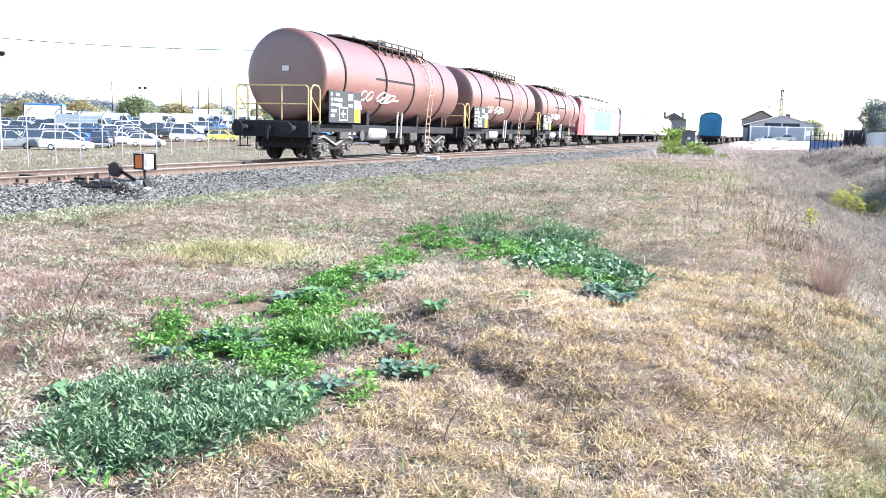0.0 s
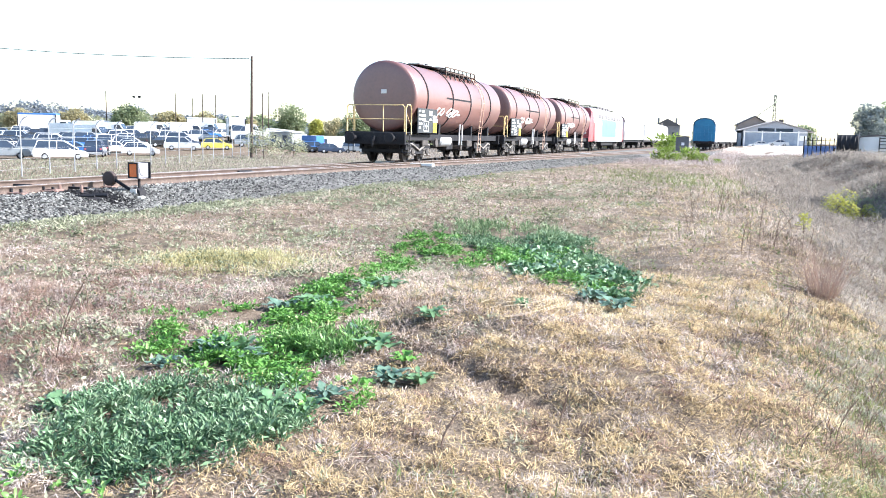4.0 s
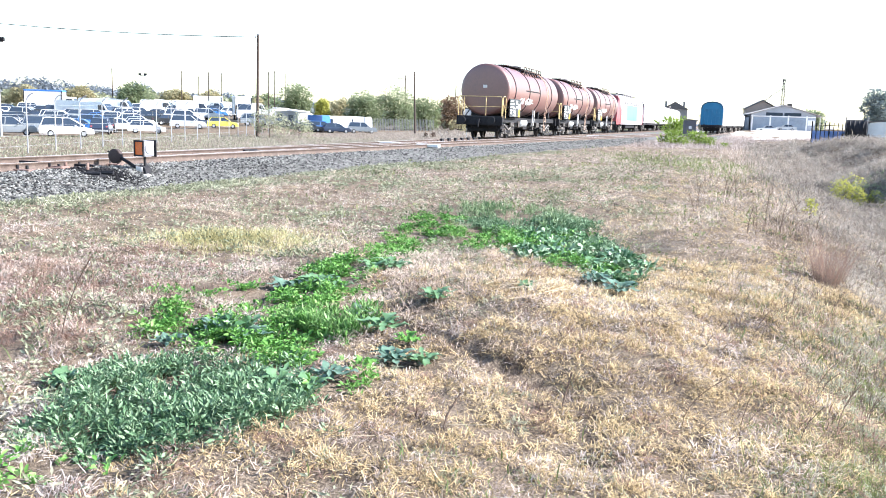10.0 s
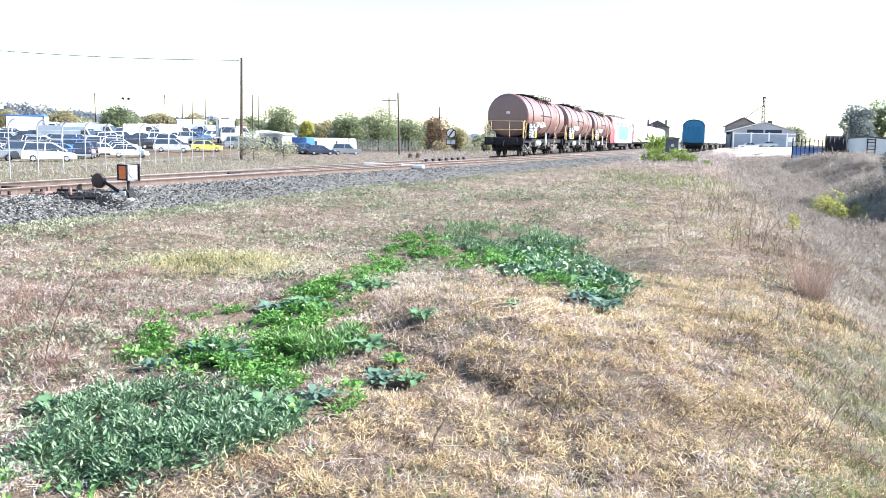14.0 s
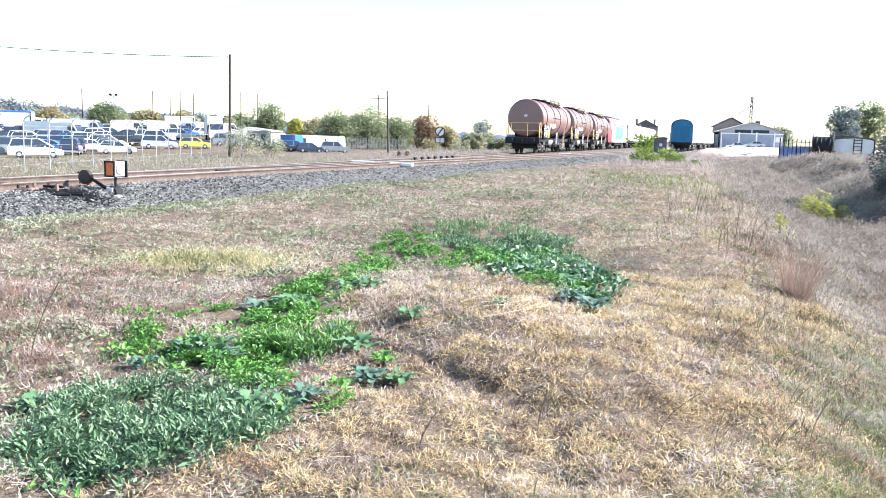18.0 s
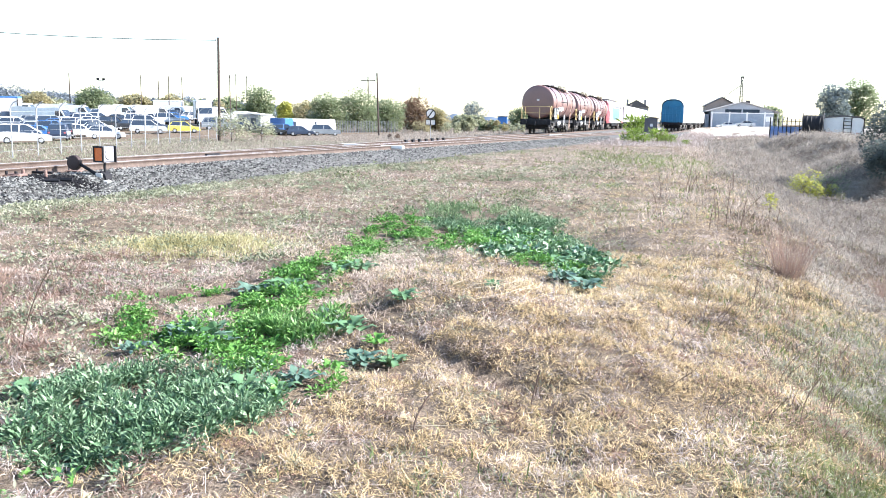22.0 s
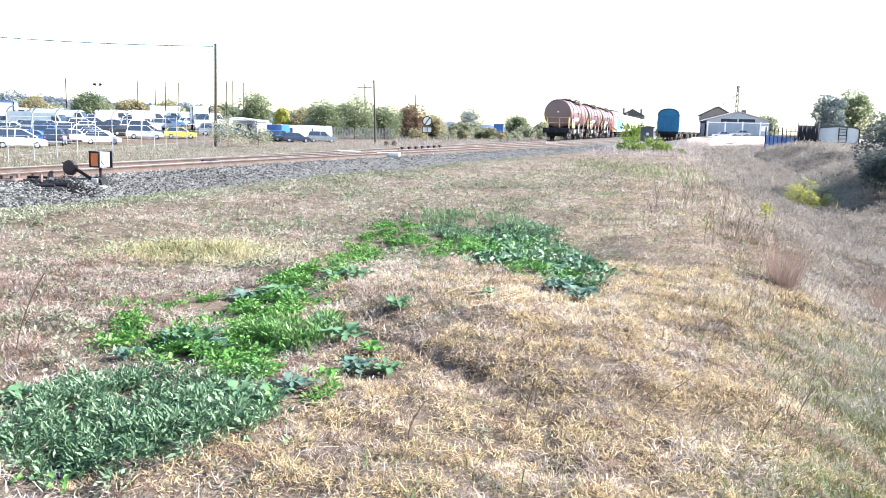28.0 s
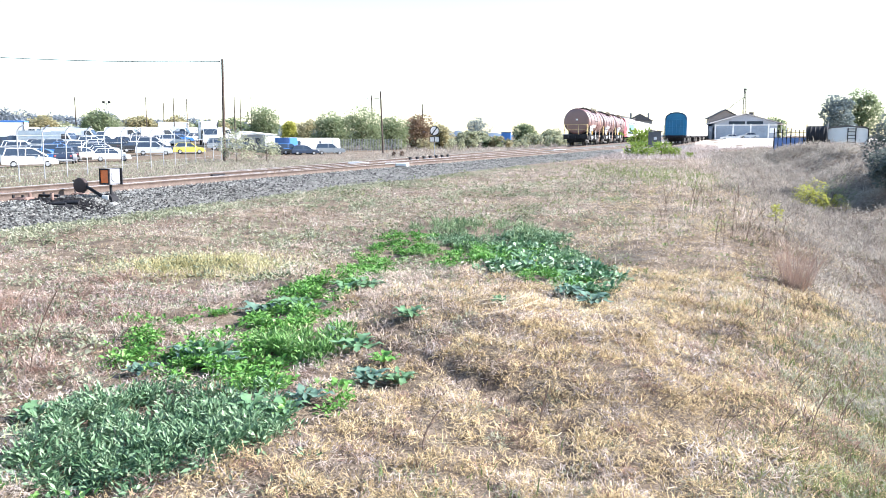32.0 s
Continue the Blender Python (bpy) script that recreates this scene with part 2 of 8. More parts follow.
M["tyre"] = material("tyre", (0.02, 0.02, 0.02), 0.9)


# ---- lie of the land: all runs along the line of the rails ----
HEAD = math.atan(0.3047)
UX, UY = math.sin(HEAD), math.cos(HEAD)
MAIN_X0, MAIN_Y0 = -6.455, 27.6


def line_x(y):
    """The main track's middle."""
    return MAIN_X0 + 0.3047 * (y - MAIN_Y0)


def side_x(y):
    """The middle of the track that leaves to the right."""
    y = np.asarray(y, dtype=float)
    k = np.clip(y - 15.0, 0, 18.0)
    z = np.clip(y - 33.0, 0, 1e9)
    return line_x(y) + 0.0024 * k * k + 0.0864 * z


def smooth(a, b, v):
    t = np.clip((np.asarray(v, dtype=float) - a) / (b - a), 0, 1)
    return t * t * (3 - 2 * t)


def wave(x, y):
    """Gentle unevenness of the grass."""
    return (np.sin(x * 1.7 + 0.6 * np.sin(y * 0.9)) * np.sin(y * 1.3 + 1.1 * np.sin(x * 0.7)) * 0.045
            + np.sin(x * 4.1 + y * 2.3) * np.sin(y * 3.7 - x * 1.9) * 0.030
            + np.sin(x * 9.3 + 2.0 * np.sin(y * 3.1)) * np.sin(y * 8.1 + 1.5 * np.sin(x * 4.3)) * 0.021
            + np.sin(x * 0.45 + 2.0) * np.sin(y * 0.33 + 0.5) * 0.05)


def ground_z(x, y):
    x, y = np.asarray(x, dtype=float), np.asarray(y, dtype=float)
    q = (x - line_x(y)) * UY
    r = np.hypot(x, y)
    z = np.full(np.shape(q), -0.52)
    # lower land beyond the rails, where the cars stand
    z = z - 1.15 * smooth(-4.0, -15.0, q) * smooth(500, 150, y)
    z = z + 1.9 * smooth(92, 150, y) * smooth(-0.18, -0.27, x / np.maximum(y, 1.0))
    # the bank falls to a ditch and rises again
    wob = 0.5 * np.sin(y * 0.21) + 0.25 * np.sin(y * 0.57 + 1)
    z = z - 1.05 * smooth(14.5, 18.4, q + wob * 0.6) + (1.45 - 0.25 * smooth(60, 100, y)) * smooth(18.9, 24.6 - 2.3 * smooth(46, 70, y), q + wob)
    # overgrown ridge beyond the ditch
    z = z + 0.32 * np.exp(-(((q - 24.0) / 3.6) ** 2)) * smooth(22, 40, y) * smooth(84, 66, y) - 0.25 * smooth(24, 28, q) * smooth(60, 40, y)
    z = z + 1.05 * smooth(15.0, 18.6, q + wob * 0.6) * (1 - smooth(19, 22, q)) * smooth(45, 80, y)
    # hump before the camera
    hx, hy = x - 0.55, y - 7.2
    z = z + 0.21 * np.exp(-((hx / 1.6) ** 2 + (hy / 1.9) ** 2))
    # cut in the turf
    cx, cy = x + 0.02, y - 5.72
    along = cx * 0.612 - cy * 0.79
    across = cx * 0.79 + cy * 0.612 + 0.03 * np.sin(along * 6)
    z = z - 0.075 * smooth(1.15, 0.8, np.abs(along)) * np.exp(-((across / 0.075) ** 2)) - 0.05 * np.exp(-(((along - 0.75) / 0.4) ** 2 + (across / 0.2) ** 2))
    # lumps under the brush
    z = z + 0.08 * np.sin(x * 1.9 + 1.3 * np.sin(y * 0.8)) * np.sin(y * 1.1 + 0.9 * np.sin(x * 1.2)) * smooth(15.2, 17.0, q) * smooth(6, 12, y) * smooth(90, 60, y)
    # the far side lies a little higher near the shed
    z = z + 0.85 * smooth(90, 200, y) * smooth(6, 20, q)
    z = z + wave(x, y) * np.clip(1.2 - r / 70, 0.15, 1.0) * smooth(2.6, 4.0, np.abs(q))
    # bed under the ballast
    z = np.where(np.abs(q) < 2.4, np.minimum(z, -0.56), z)
    return z


def axis(dense0, dense1, step, far0, far1, grow=1.22):
    a = list(np.arange(dense0, dense1 + 1e-6, step))
    d, v = step, a[-1]
    while v < far1:
        d *= grow
        v += d
        a.append(v)
    d, v = step, a[0]
    while v > far0:
        d *= grow
        v -= d
        a.insert(0, v)
    return np.array(a)


def build_ground():
    xs = axis(-12, 11, 0.17, -1800, 1800, 1.12)
    ys = np.concatenate([axis(-2, 26, 0.17, -600, 26, 1.3), axis(26.25, 60, 0.35, 26.25, 3500, 1.09)])
    gx, gy = np.meshgrid(xs, ys)
    v = np.stack([gx, gy, ground_z(gx, gy)], -1).reshape(-1, 3)
    w = len(xs)
    i = (np.arange(len(ys) - 1)[:, None] * w + np.arange(w - 1)[None, :]).ravel()
    me = raw_mesh("ground", v, np.stack([i, i + 1, i + w + 1, i + w], -1), None, M["soil"], True)
    return tagged(new("ground", me), "dry autumn grassland of bare soil and straw", "ground", kind="structure")


build_ground()


# ---- ballast and rails ----
def ribbon(xf, y0, y1, step, prof, mat, name):
    """A body along a track: prof gives (offset to the right, height)."""
    ys = np.arange(y0, y1 + 1e-6, step)
    xs = np.asarray(xf(ys), dtype=float)
    tx, ty = np.gradient(xs), np.gradient(ys)
    n = np.hypot(tx, ty)
    rx, ry = ty / n, -tx / n
    v = []
    for o, z in prof:
        v.append(np.stack([xs + rx * o, ys + ry * o, np.full(len(ys), z)], -1))
    v = np.stack(v, 1).reshape(-1, 3)
    k, m = len(prof), len(ys)
    quads = [(j * k + i, j * k + (i + 1) % k, (j + 1) * k + (i + 1) % k, (j + 1) * k + i) for j in range(m - 1) for i in range(k)]
    me = raw_mesh(name, v, np.array(quads), None, mat)
    return me


RAIL_BODY = [(-0.07, -0.165), (-0.07, -0.15), (-0.012, -0.13), (-0.012, -0.04), (-0.034, -0.03), (-0.034, -0.004), (0.034, -0.004), (0.034, -0.03), (0.012, -0.04), (0.012, -0.13), (0.07, -0.15), (0.07, -0.165)]
RAIL_HEAD = [(-0.030, -0.006), (-0.024, 0.0), (0.024, 0.0), (0.030, -0.006)]


def build_track(name, xf, y0, y1, label, step=2.0):
    top = tagged(new(name), label, "railway track", kind="structure")
    for sgn in (-0.7525, 0.7525):
        rail = part("rail", ribbon(xf, y0, y1, step, [(o + sgn, z) for o, z in RAIL_BODY], M["rail_side"], "rail"), None, top)
        part("rail_head", ribbon(xf, y0, y1, step, [(o + sgn, z) for o, z in RAIL_HEAD], M["rail_top"], "rail_head"), None, rail, "worn shiny running surface")
    return top


track_main = build_track("track_1", line_x, -30, 420, "rusty steel rails on a gravel bed", 3.0)
track_side = build_track("track_2", side_x, 16.5, 300, "rusty steel rails branching off at a turnout", 1.0)


def third_x(y):
    return 31.4 + 0.335 * (np.asarray(y, dtype=float) - 116.0)


track_third = build_track("track_3", third_x, 84, 420, "rusty siding rails under the parked wagons", 4.0)


SLEEPER = Geo().box((0, 0, 0), (2.5, 0.25, 0.14), 0.02).mesh("sleeper", M["sleeper"])
for i in range(84):
    y = 12.0 + i * 0.6
    part("sleeper", SLEEPER, None, track_main, at=pose(float(line_x(y)), y, -0.225, 0, 0, -math.degrees(HEAD)))


def build_bed(xf, y0, y1, name, low):
    prof = [(-3.4, -0.7 - low), (-2.6, -0.52 - low), (-1.6, -0.19 - low), (-0.9, -0.17 - low), (0, -0.175 - low), (0.9, -0.17 - low), (1.6, -0.19 - low), (2.5, -0.50 - low), (3.3, -0.66 - low)]
    me = ribbon(xf, y0, y1, 2.0, prof, M["ballast"], name)
    if name.endswith("siding"):
        for v in me.vertices:
            v.co.z -= 1.2 * max(0.0, 1 - (v.co.y - y0) / 9.0) ** 2
    return tagged(new(name, me), "grey crushed stone under the rails", "ballast", kind="structure")


build_bed(line_x, -30, 420, "ballast_bed_main", 0.0)
build_bed(side_x, 13, 300, "ballast_bed_side", 0.012)
build_bed(lambda y: third_x(y), 84, 420, "ballast_bed_siding", 0.03)


# ---- plants ----
def blade_mesh(name, mat, p, length, width, azim, lift, bend, rng):
    """Grass: each blade is a bent strip of a quad and a triangle. azim, lift: radians; bend: how far the tip droops."""
    n = len(p)
    d = np.stack([np.cos(azim) * np.cos(lift), np.sin(azim) * np.cos(lift), np.sin(lift)], -1)
    side = np.stack([-np.sin(azim), np.cos(azim), np.zeros(n)], -1)
    tw = rng.uniform(-0.6, 0.6, n)[:, None]
    side = side * np.cos(tw) + np.cross(d, side) * np.sin(tw)
    l, w = length[:, None], width[:, None]
    flat = np.stack([-np.sin(azim), np.cos(azim), np.zeros(n)], -1) * l * rng.uniform(-0.32, 0.32, n)[:, None]
    mid = p + d * l * 0.55 - flat * 0.35
    tip = mid + d * l * 0.45 + flat + np.array([0, 0, -1.0]) * (bend * length)[:, None]
    v = np.stack([p - side * w * 0.5, p + side * w * 0.5, mid - side * w * 0.4, mid + side * w * 0.4, tip], 1).reshape(-1, 3)
    k = np.arange(n) * 5
    return raw_mesh(name, v, np.stack([k, k + 1, k + 3, k + 2], -1), np.stack([k + 2, k + 3, k + 4], -1), mat)


def leaf_mesh(name, mat, p, length, width, azim, lift, fold, rng):
    """Broad leaves: a pointed oval, creased along its rib."""
    n = len(p)
    ca, sa, cl, sl = np.cos(azim), np.sin(azim), np.cos(lift), np.sin(lift)
    d = np.stack([ca * cl, sa * cl, sl], -1)
    s = np.stack([-sa, ca, np.zeros(n)], -1)
    roll = rng.uniform(-0.7, 0.7, n)[:, None]
    up = np.cross(d, s)
    s, up = s * np.cos(roll) + up * np.sin(roll), up * np.cos(roll) - s * np.sin(roll)
    l, w, f = length[:, None], width[:, None], (fold * width)[:, None]
    def at(u, side, lift_):
        return p + d * l * u + s * w * side + up * lift_
    droop = np.array([0, 0, -1.0]) * l
    v = np.stack([at(0, 0, 0), at(0.35, -0.5, f), at(0.35, 0, 0), at(0.35, 0.5, f), at(0.72, -0.36, f * 0.8) + droop * 0.06, at(0.72, 0, 0) + droop * 0.06, at(0.72, 0.36, f * 0.8) + droop * 0.06, at(1, 0, 0) + droop * 0.2], 1).reshape(-1, 3)
    k = np.arange(n) * 8
    q = np.concatenate([np.stack([k + 1, k + 2, k + 5, k + 4], -1), np.stack([k + 2, k + 3, k + 6, k + 5], -1)])
    t = np.concatenate([np.stack(a, -1) for a in ((k, k + 2, k + 1), (k, k + 3, k + 2), (k + 4, k + 5, k + 7), (k + 5, k + 6, k + 7))])
    return raw_mesh(name, v, q, t, mat, True)


def card_mesh(name, mat, p, length, width, azim, lift, rng):
    """Far foliage: small creased leaves of two triangles each."""
    n = len(p)
    d = np.stack([np.cos(azim) * np.cos(lift), np.sin(azim) * np.cos(lift), np.sin(lift)], -1)
    s = np.stack([-np.sin(azim), np.cos(azim), rng.uniform(-0.6, 0.6, n)], -1)
    l, w = length[:, None], width[:, None]
    v = np.stack([p, p + d * l * 0.5 - s * w * 0.5, p + d * l, p + d * l * 0.55 + s * w * 0.5], 1).reshape(-1, 3)
    k = np.arange(n) * 4
    return raw_mesh(name, v, None, np.concatenate([np.stack([k, k + 1, k + 2], -1), np.stack([k, k + 2, k + 3], -1)]), mat)


def lance_mesh(name, mat, p, length, width, azim, lift, fold, rng):
    """Narrow leaves: two halves folded along the rib."""
    n = len(p)
    ca, sa, cl, sl = np.cos(azim), np.sin(azim), np.cos(lift), np.sin(lift)
    d = np.stack([ca * cl, sa * cl, sl], -1)
    s = np.stack([-sa, ca, np.zeros(n)], -1)
    roll = rng.uniform(-0.9, 0.9, n)[:, None]
    up = np.cross(d, s)
    s, up = s * np.cos(roll) + up * np.sin(roll), up * np.cos(roll) - s * np.sin(roll)
    l, w, f = length[:, None], width[:, None], (fold * width)[:, None]
    mid = p + d * l * 0.45 + up * f
    v = np.stack([p, mid - s * w * 0.5, p + d * l, mid + s * w * 0.5], 1).reshape(-1, 3)
    k = np.arange(n) * 4
    return raw_mesh(name, v, None, np.concatenate([np.stack([k, k + 2, k + 1], -1), np.stack([k, k + 3, k + 2], -1)]), mat)


def plant_mat(name, colours, rough=0.75, big=0.75, small=3.0, mixes=(0.42, 0.25, 0.33), translucent=0.38):
    """Plant colour from a row of colours, chosen by two noises and by the single blade or leaf."""
    m = bpy.data.materials.new(name)
    m.use_nodes = True
    nd, ln = m.node_tree.nodes, m.node_tree.links
    b = nd["Principled BSDF"]
    b.inputs["Roughness"].default_value = rough
    b.inputs["Specular IOR Level"].default_value = 0.25
    tc = nd.new("ShaderNodeTexCoord")
    total = None
    for scale, weight in ((big, mixes[0]), (small, mixes[1])):
        nz = nd.new("ShaderNodeTexNoise")
        nz.inputs["Scale"].default_value = scale
        nz.inputs["Detail"].default_value = 4
        ln.new(tc.outputs["Object"], nz.inputs["Vector"])
        st = nd.new("ShaderNodeMapRange")
        st.inputs[1].default_value, st.inputs[2].default_value = 0.3, 0.7
        ln.new(nz.outputs["Fac"], st.inputs[0])
        mu = nd.new("ShaderNodeMath")
        mu.operation = "MULTIPLY"
        mu.inputs[1].default_value = weight
        ln.new(st.outputs[0], mu.inputs[0])
        if total is None:
            total = mu.outputs[0]
        else:
            ad = nd.new("ShaderNodeMath")
            ln.new(total, ad.inputs[0])
            ln.new(mu.outputs[0], ad.inputs[1])
            total = ad.outputs[0]
    ma = nd.new("ShaderNodeMath")
    ma.operation = "MULTIPLY_ADD"
    ma.inputs[1].default_value = mixes[2]
    ln.new(nd.new("ShaderNodeNewGeometry").outputs["Random Per Island"], ma.inputs[0])
    ln.new(total, ma.inputs[2])
    ramp = nd.new("ShaderNodeValToRGB")
    e = ramp.color_ramp.elements
    e[0].position, e[0].color = 0.1, (*colours[0], 1)
    e[1].position, e[1].color = 0.9, (*colours[-1], 1)
    for i, c in enumerate(colours[1:-1]):
        e.new(0.1 + 0.8 * (i + 1) / (len(colours) - 1)).color = (*c, 1)
    ln.new(ma.outputs[0], ramp.inputs["Fac"])
    ln.new(ramp.outputs["Color"], b.inputs["Base Color"])
    tr = nd.new("ShaderNodeBsdfTranslucent")
    ln.new(ramp.outputs["Color"], tr.inputs["Color"])
    ms = nd.new("ShaderNodeMixShader")
    ms.inputs[0].default_value = translucent
    ln.new(b.outputs[0], ms.inputs[1])
    ln.new(tr.outputs[0], ms.inputs[2])
    ln.new(ms.outputs[0], nd["Material Output"].inputs["Surface"])
    return m


M["straw"] = plant_mat("straw", [(0.110, 0.080, 0.066), (0.352, 0.274, 0.219), (0.539, 0.437, 0.364), (0.660, 0.563, 0.479), (0.715, 0.624, 0.536)], translucent=0.2, mixes=(0.32, 0.22, 0.46))
M["straw_yellow"] = plant_mat("straw_yellow", [(0.157, 0.104, 0.057), (0.461, 0.343, 0.188), (0.641, 0.502, 0.287), (0.719, 0.599, 0.377)], translucent=0.2, mixes=(0.32, 0.22, 0.46))
M["straw_grey"] = plant_mat("straw_grey", [(0.108, 0.085, 0.080), (0.335, 0.277, 0.251), (0.540, 0.466, 0.431), (0.713, 0.639, 0.595)], translucent=0.2, mixes=(0.32, 0.22, 0.46))
M["brush_mauve"] = plant_mat("brush_mauve", [(0.073, 0.061, 0.056), (0.205, 0.179, 0.153), (0.340, 0.302, 0.258), (0.490, 0.450, 0.380)], translucent=0.25, mixes=(0.5, 0.3, 0.2))
M["pale_stem"] = plant_mat("pale_stem", [(0.40, 0.32, 0.22), (0.55, 0.47, 0.35), (0.66, 0.59, 0.46)])
M["ditch_green"] = plant_mat("ditch_green", [(0.045, 0.065, 0.02), (0.12, 0.155, 0.05), (0.23, 0.265, 0.10), (0.40, 0.39, 0.19)], translucent=0.25)
M["brush_pale"] = plant_mat("brush_pale", [(0.162, 0.137, 0.122), (0.304, 0.265, 0.230), (0.427, 0.382, 0.328), (0.532, 0.490, 0.412)], mixes=(0.5, 0.3, 0.2))
# dark dead weeds, and the blades that paint shadow along the cut
M["dead_and_shade"] = plant_mat("dead_and_shade", [(0.07, 0.05, 0.04), (0.14, 0.10, 0.08), (0.24, 0.18, 0.14)])
M["red_weed"] = plant_mat("red_weed", [(0.10, 0.065, 0.055), (0.24, 0.15, 0.12), (0.40, 0.27, 0.215), (0.50, 0.38, 0.31)])
M["broom"] = plant_mat("broom", [(0.194, 0.122, 0.097), (0.302, 0.209, 0.169), (0.374, 0.281, 0.230)])
M["green_grass"] = plant_mat("green_grass", [(0.09, 0.13, 0.05), (0.16, 0.21, 0.08), (0.27, 0.30, 0.13), (0.40, 0.40, 0.20)])
M["pale_green"] = plant_mat("pale_green", [(0.106, 0.123, 0.075), (0.221, 0.243, 0.155), (0.344, 0.357, 0.247), (0.494, 0.476, 0.370)], translucent=0.25)
M["yellow_grass"] = plant_mat("yellow_grass", [(0.22, 0.20, 0.09), (0.42, 0.38, 0.19), (0.58, 0.53, 0.30), (0.66, 0.62, 0.42)])
M["leaf_blue"] = plant_mat("leaf_blue", [(0.025, 0.065, 0.03), (0.085, 0.165, 0.08), (0.19, 0.30, 0.17), (0.40, 0.50, 0.33)], 0.45, 0.8, 9.0, (0.2, 0.25, 0.55), 0.2)
M["leaf_bright"] = plant_mat("leaf_bright", [(0.03, 0.085, 0.02), (0.09, 0.235, 0.045), (0.19, 0.385, 0.095), (0.38, 0.54, 0.22)], 0.4, 0.8, 9.0, (0.25, 0.25, 0.5), 0.25)
M["leaf_teal"] = plant_mat("leaf_teal", [(0.025, 0.07, 0.03), (0.075, 0.17, 0.075), (0.18, 0.30, 0.16), (0.46, 0.57, 0.43)], 0.36, 0.8, 9.0, (0.2, 0.2, 0.6), 0.15)
M["leaf_rosette"] = plant_mat("leaf_rosette", [(0.03, 0.075, 0.05), (0.08, 0.15, 0.105), (0.17, 0.26, 0.20), (0.42, 0.52, 0.44)], 0.34, 0.8, 9.0, (0.25, 0.35, 0.4), 0.12)
M["wisp_green"] = plant_mat("wisp_green", [(0.06, 0.11, 0.05), (0.14, 0.215, 0.105), (0.26, 0.34, 0.185), (0.42, 0.47, 0.31)], 0.6, 0.8, 6.0, (0.25, 0.25, 0.5), 0.25)
M["leaf_tall"] = plant_mat("leaf_tall", [(0.035, 0.09, 0.025), (0.09, 0.21, 0.05), (0.19, 0.34, 0.11), (0.36, 0.48, 0.23)], 0.45, 0.8, 9.0, (0.25, 0.25, 0.5), 0.25)
M["leaf_dark"] = plant_mat("leaf_dark", [(0.076, 0.092, 0.086), (0.151, 0.175, 0.161), (0.255, 0.283, 0.255)], 0.5, translucent=0.5)
M["leaf_tree"] = plant_mat("leaf_tree", [(0.105, 0.141, 0.073), (0.190, 0.237, 0.129), (0.294, 0.334, 0.204), (0.419, 0.423, 0.283)], 0.6, 0.3, 1.0, translucent=0.5)
M["leaf_autumn"] = plant_mat("leaf_autumn", [(0.239, 0.229, 0.130), (0.358, 0.332, 0.199), (0.457, 0.407, 0.248), (0.338, 0.347, 0.218)], 0.6, 0.2, 1.0, translucent=0.5)
M["leaf_rust"] = plant_mat("leaf_rust", [(0.153, 0.102, 0.072), (0.246, 0.162, 0.111), (0.306, 0.230, 0.153), (0.196, 0.178, 0.111)], 0.6, 0.2, 1.0)
M["leaf_yellow"] = plant_mat("leaf_yellow", [(0.26, 0.27, 0.06), (0.46, 0.46, 0.12), (0.62, 0.58, 0.22)], 0.6, 0.5, 3.0)
# pale bluish leaves: haze in the air is mixed into this colour
M["leaf_haze"] = plant_mat("leaf_haze", [(0.16, 0.20, 0.21), (0.22, 0.26, 0.26), (0.28, 0.32, 0.30)], 0.8, 0.2, 1.0)
# far wood: blue-grey leaves, with the distance haze put into their colour
M["leaf_far_haze"] = plant_mat("leaf_far_haze", [(0.176, 0.209, 0.257), (0.257, 0.290, 0.324), (0.351, 0.378, 0.378)], 0.9, 0.05, 0.3)
M["leaf_olive"] = plant_mat("leaf_olive", [(0.221, 0.244, 0.154), (0.365, 0.381, 0.260), (0.509, 0.498, 0.354)], 0.7, 0.3, 1.5)
M["leaf_sumac"] = plant_mat("leaf_sumac", [(0.11, 0.17, 0.035), (0.22, 0.31, 0.065), (0.38, 0.46, 0.14)], 0.5, 0.8, 4.0)
M["bark"] = material("bark", (0.11, 0.085, 0.065), 0.95, scale=3, fine=20, bump=0.5)
M["dead_wood"] = material("dead_wood", (0.16, 0.11, 0.085), 0.9, scale=3, fine=20, bump=0.3)

RNG = np.random.default_rng(11)

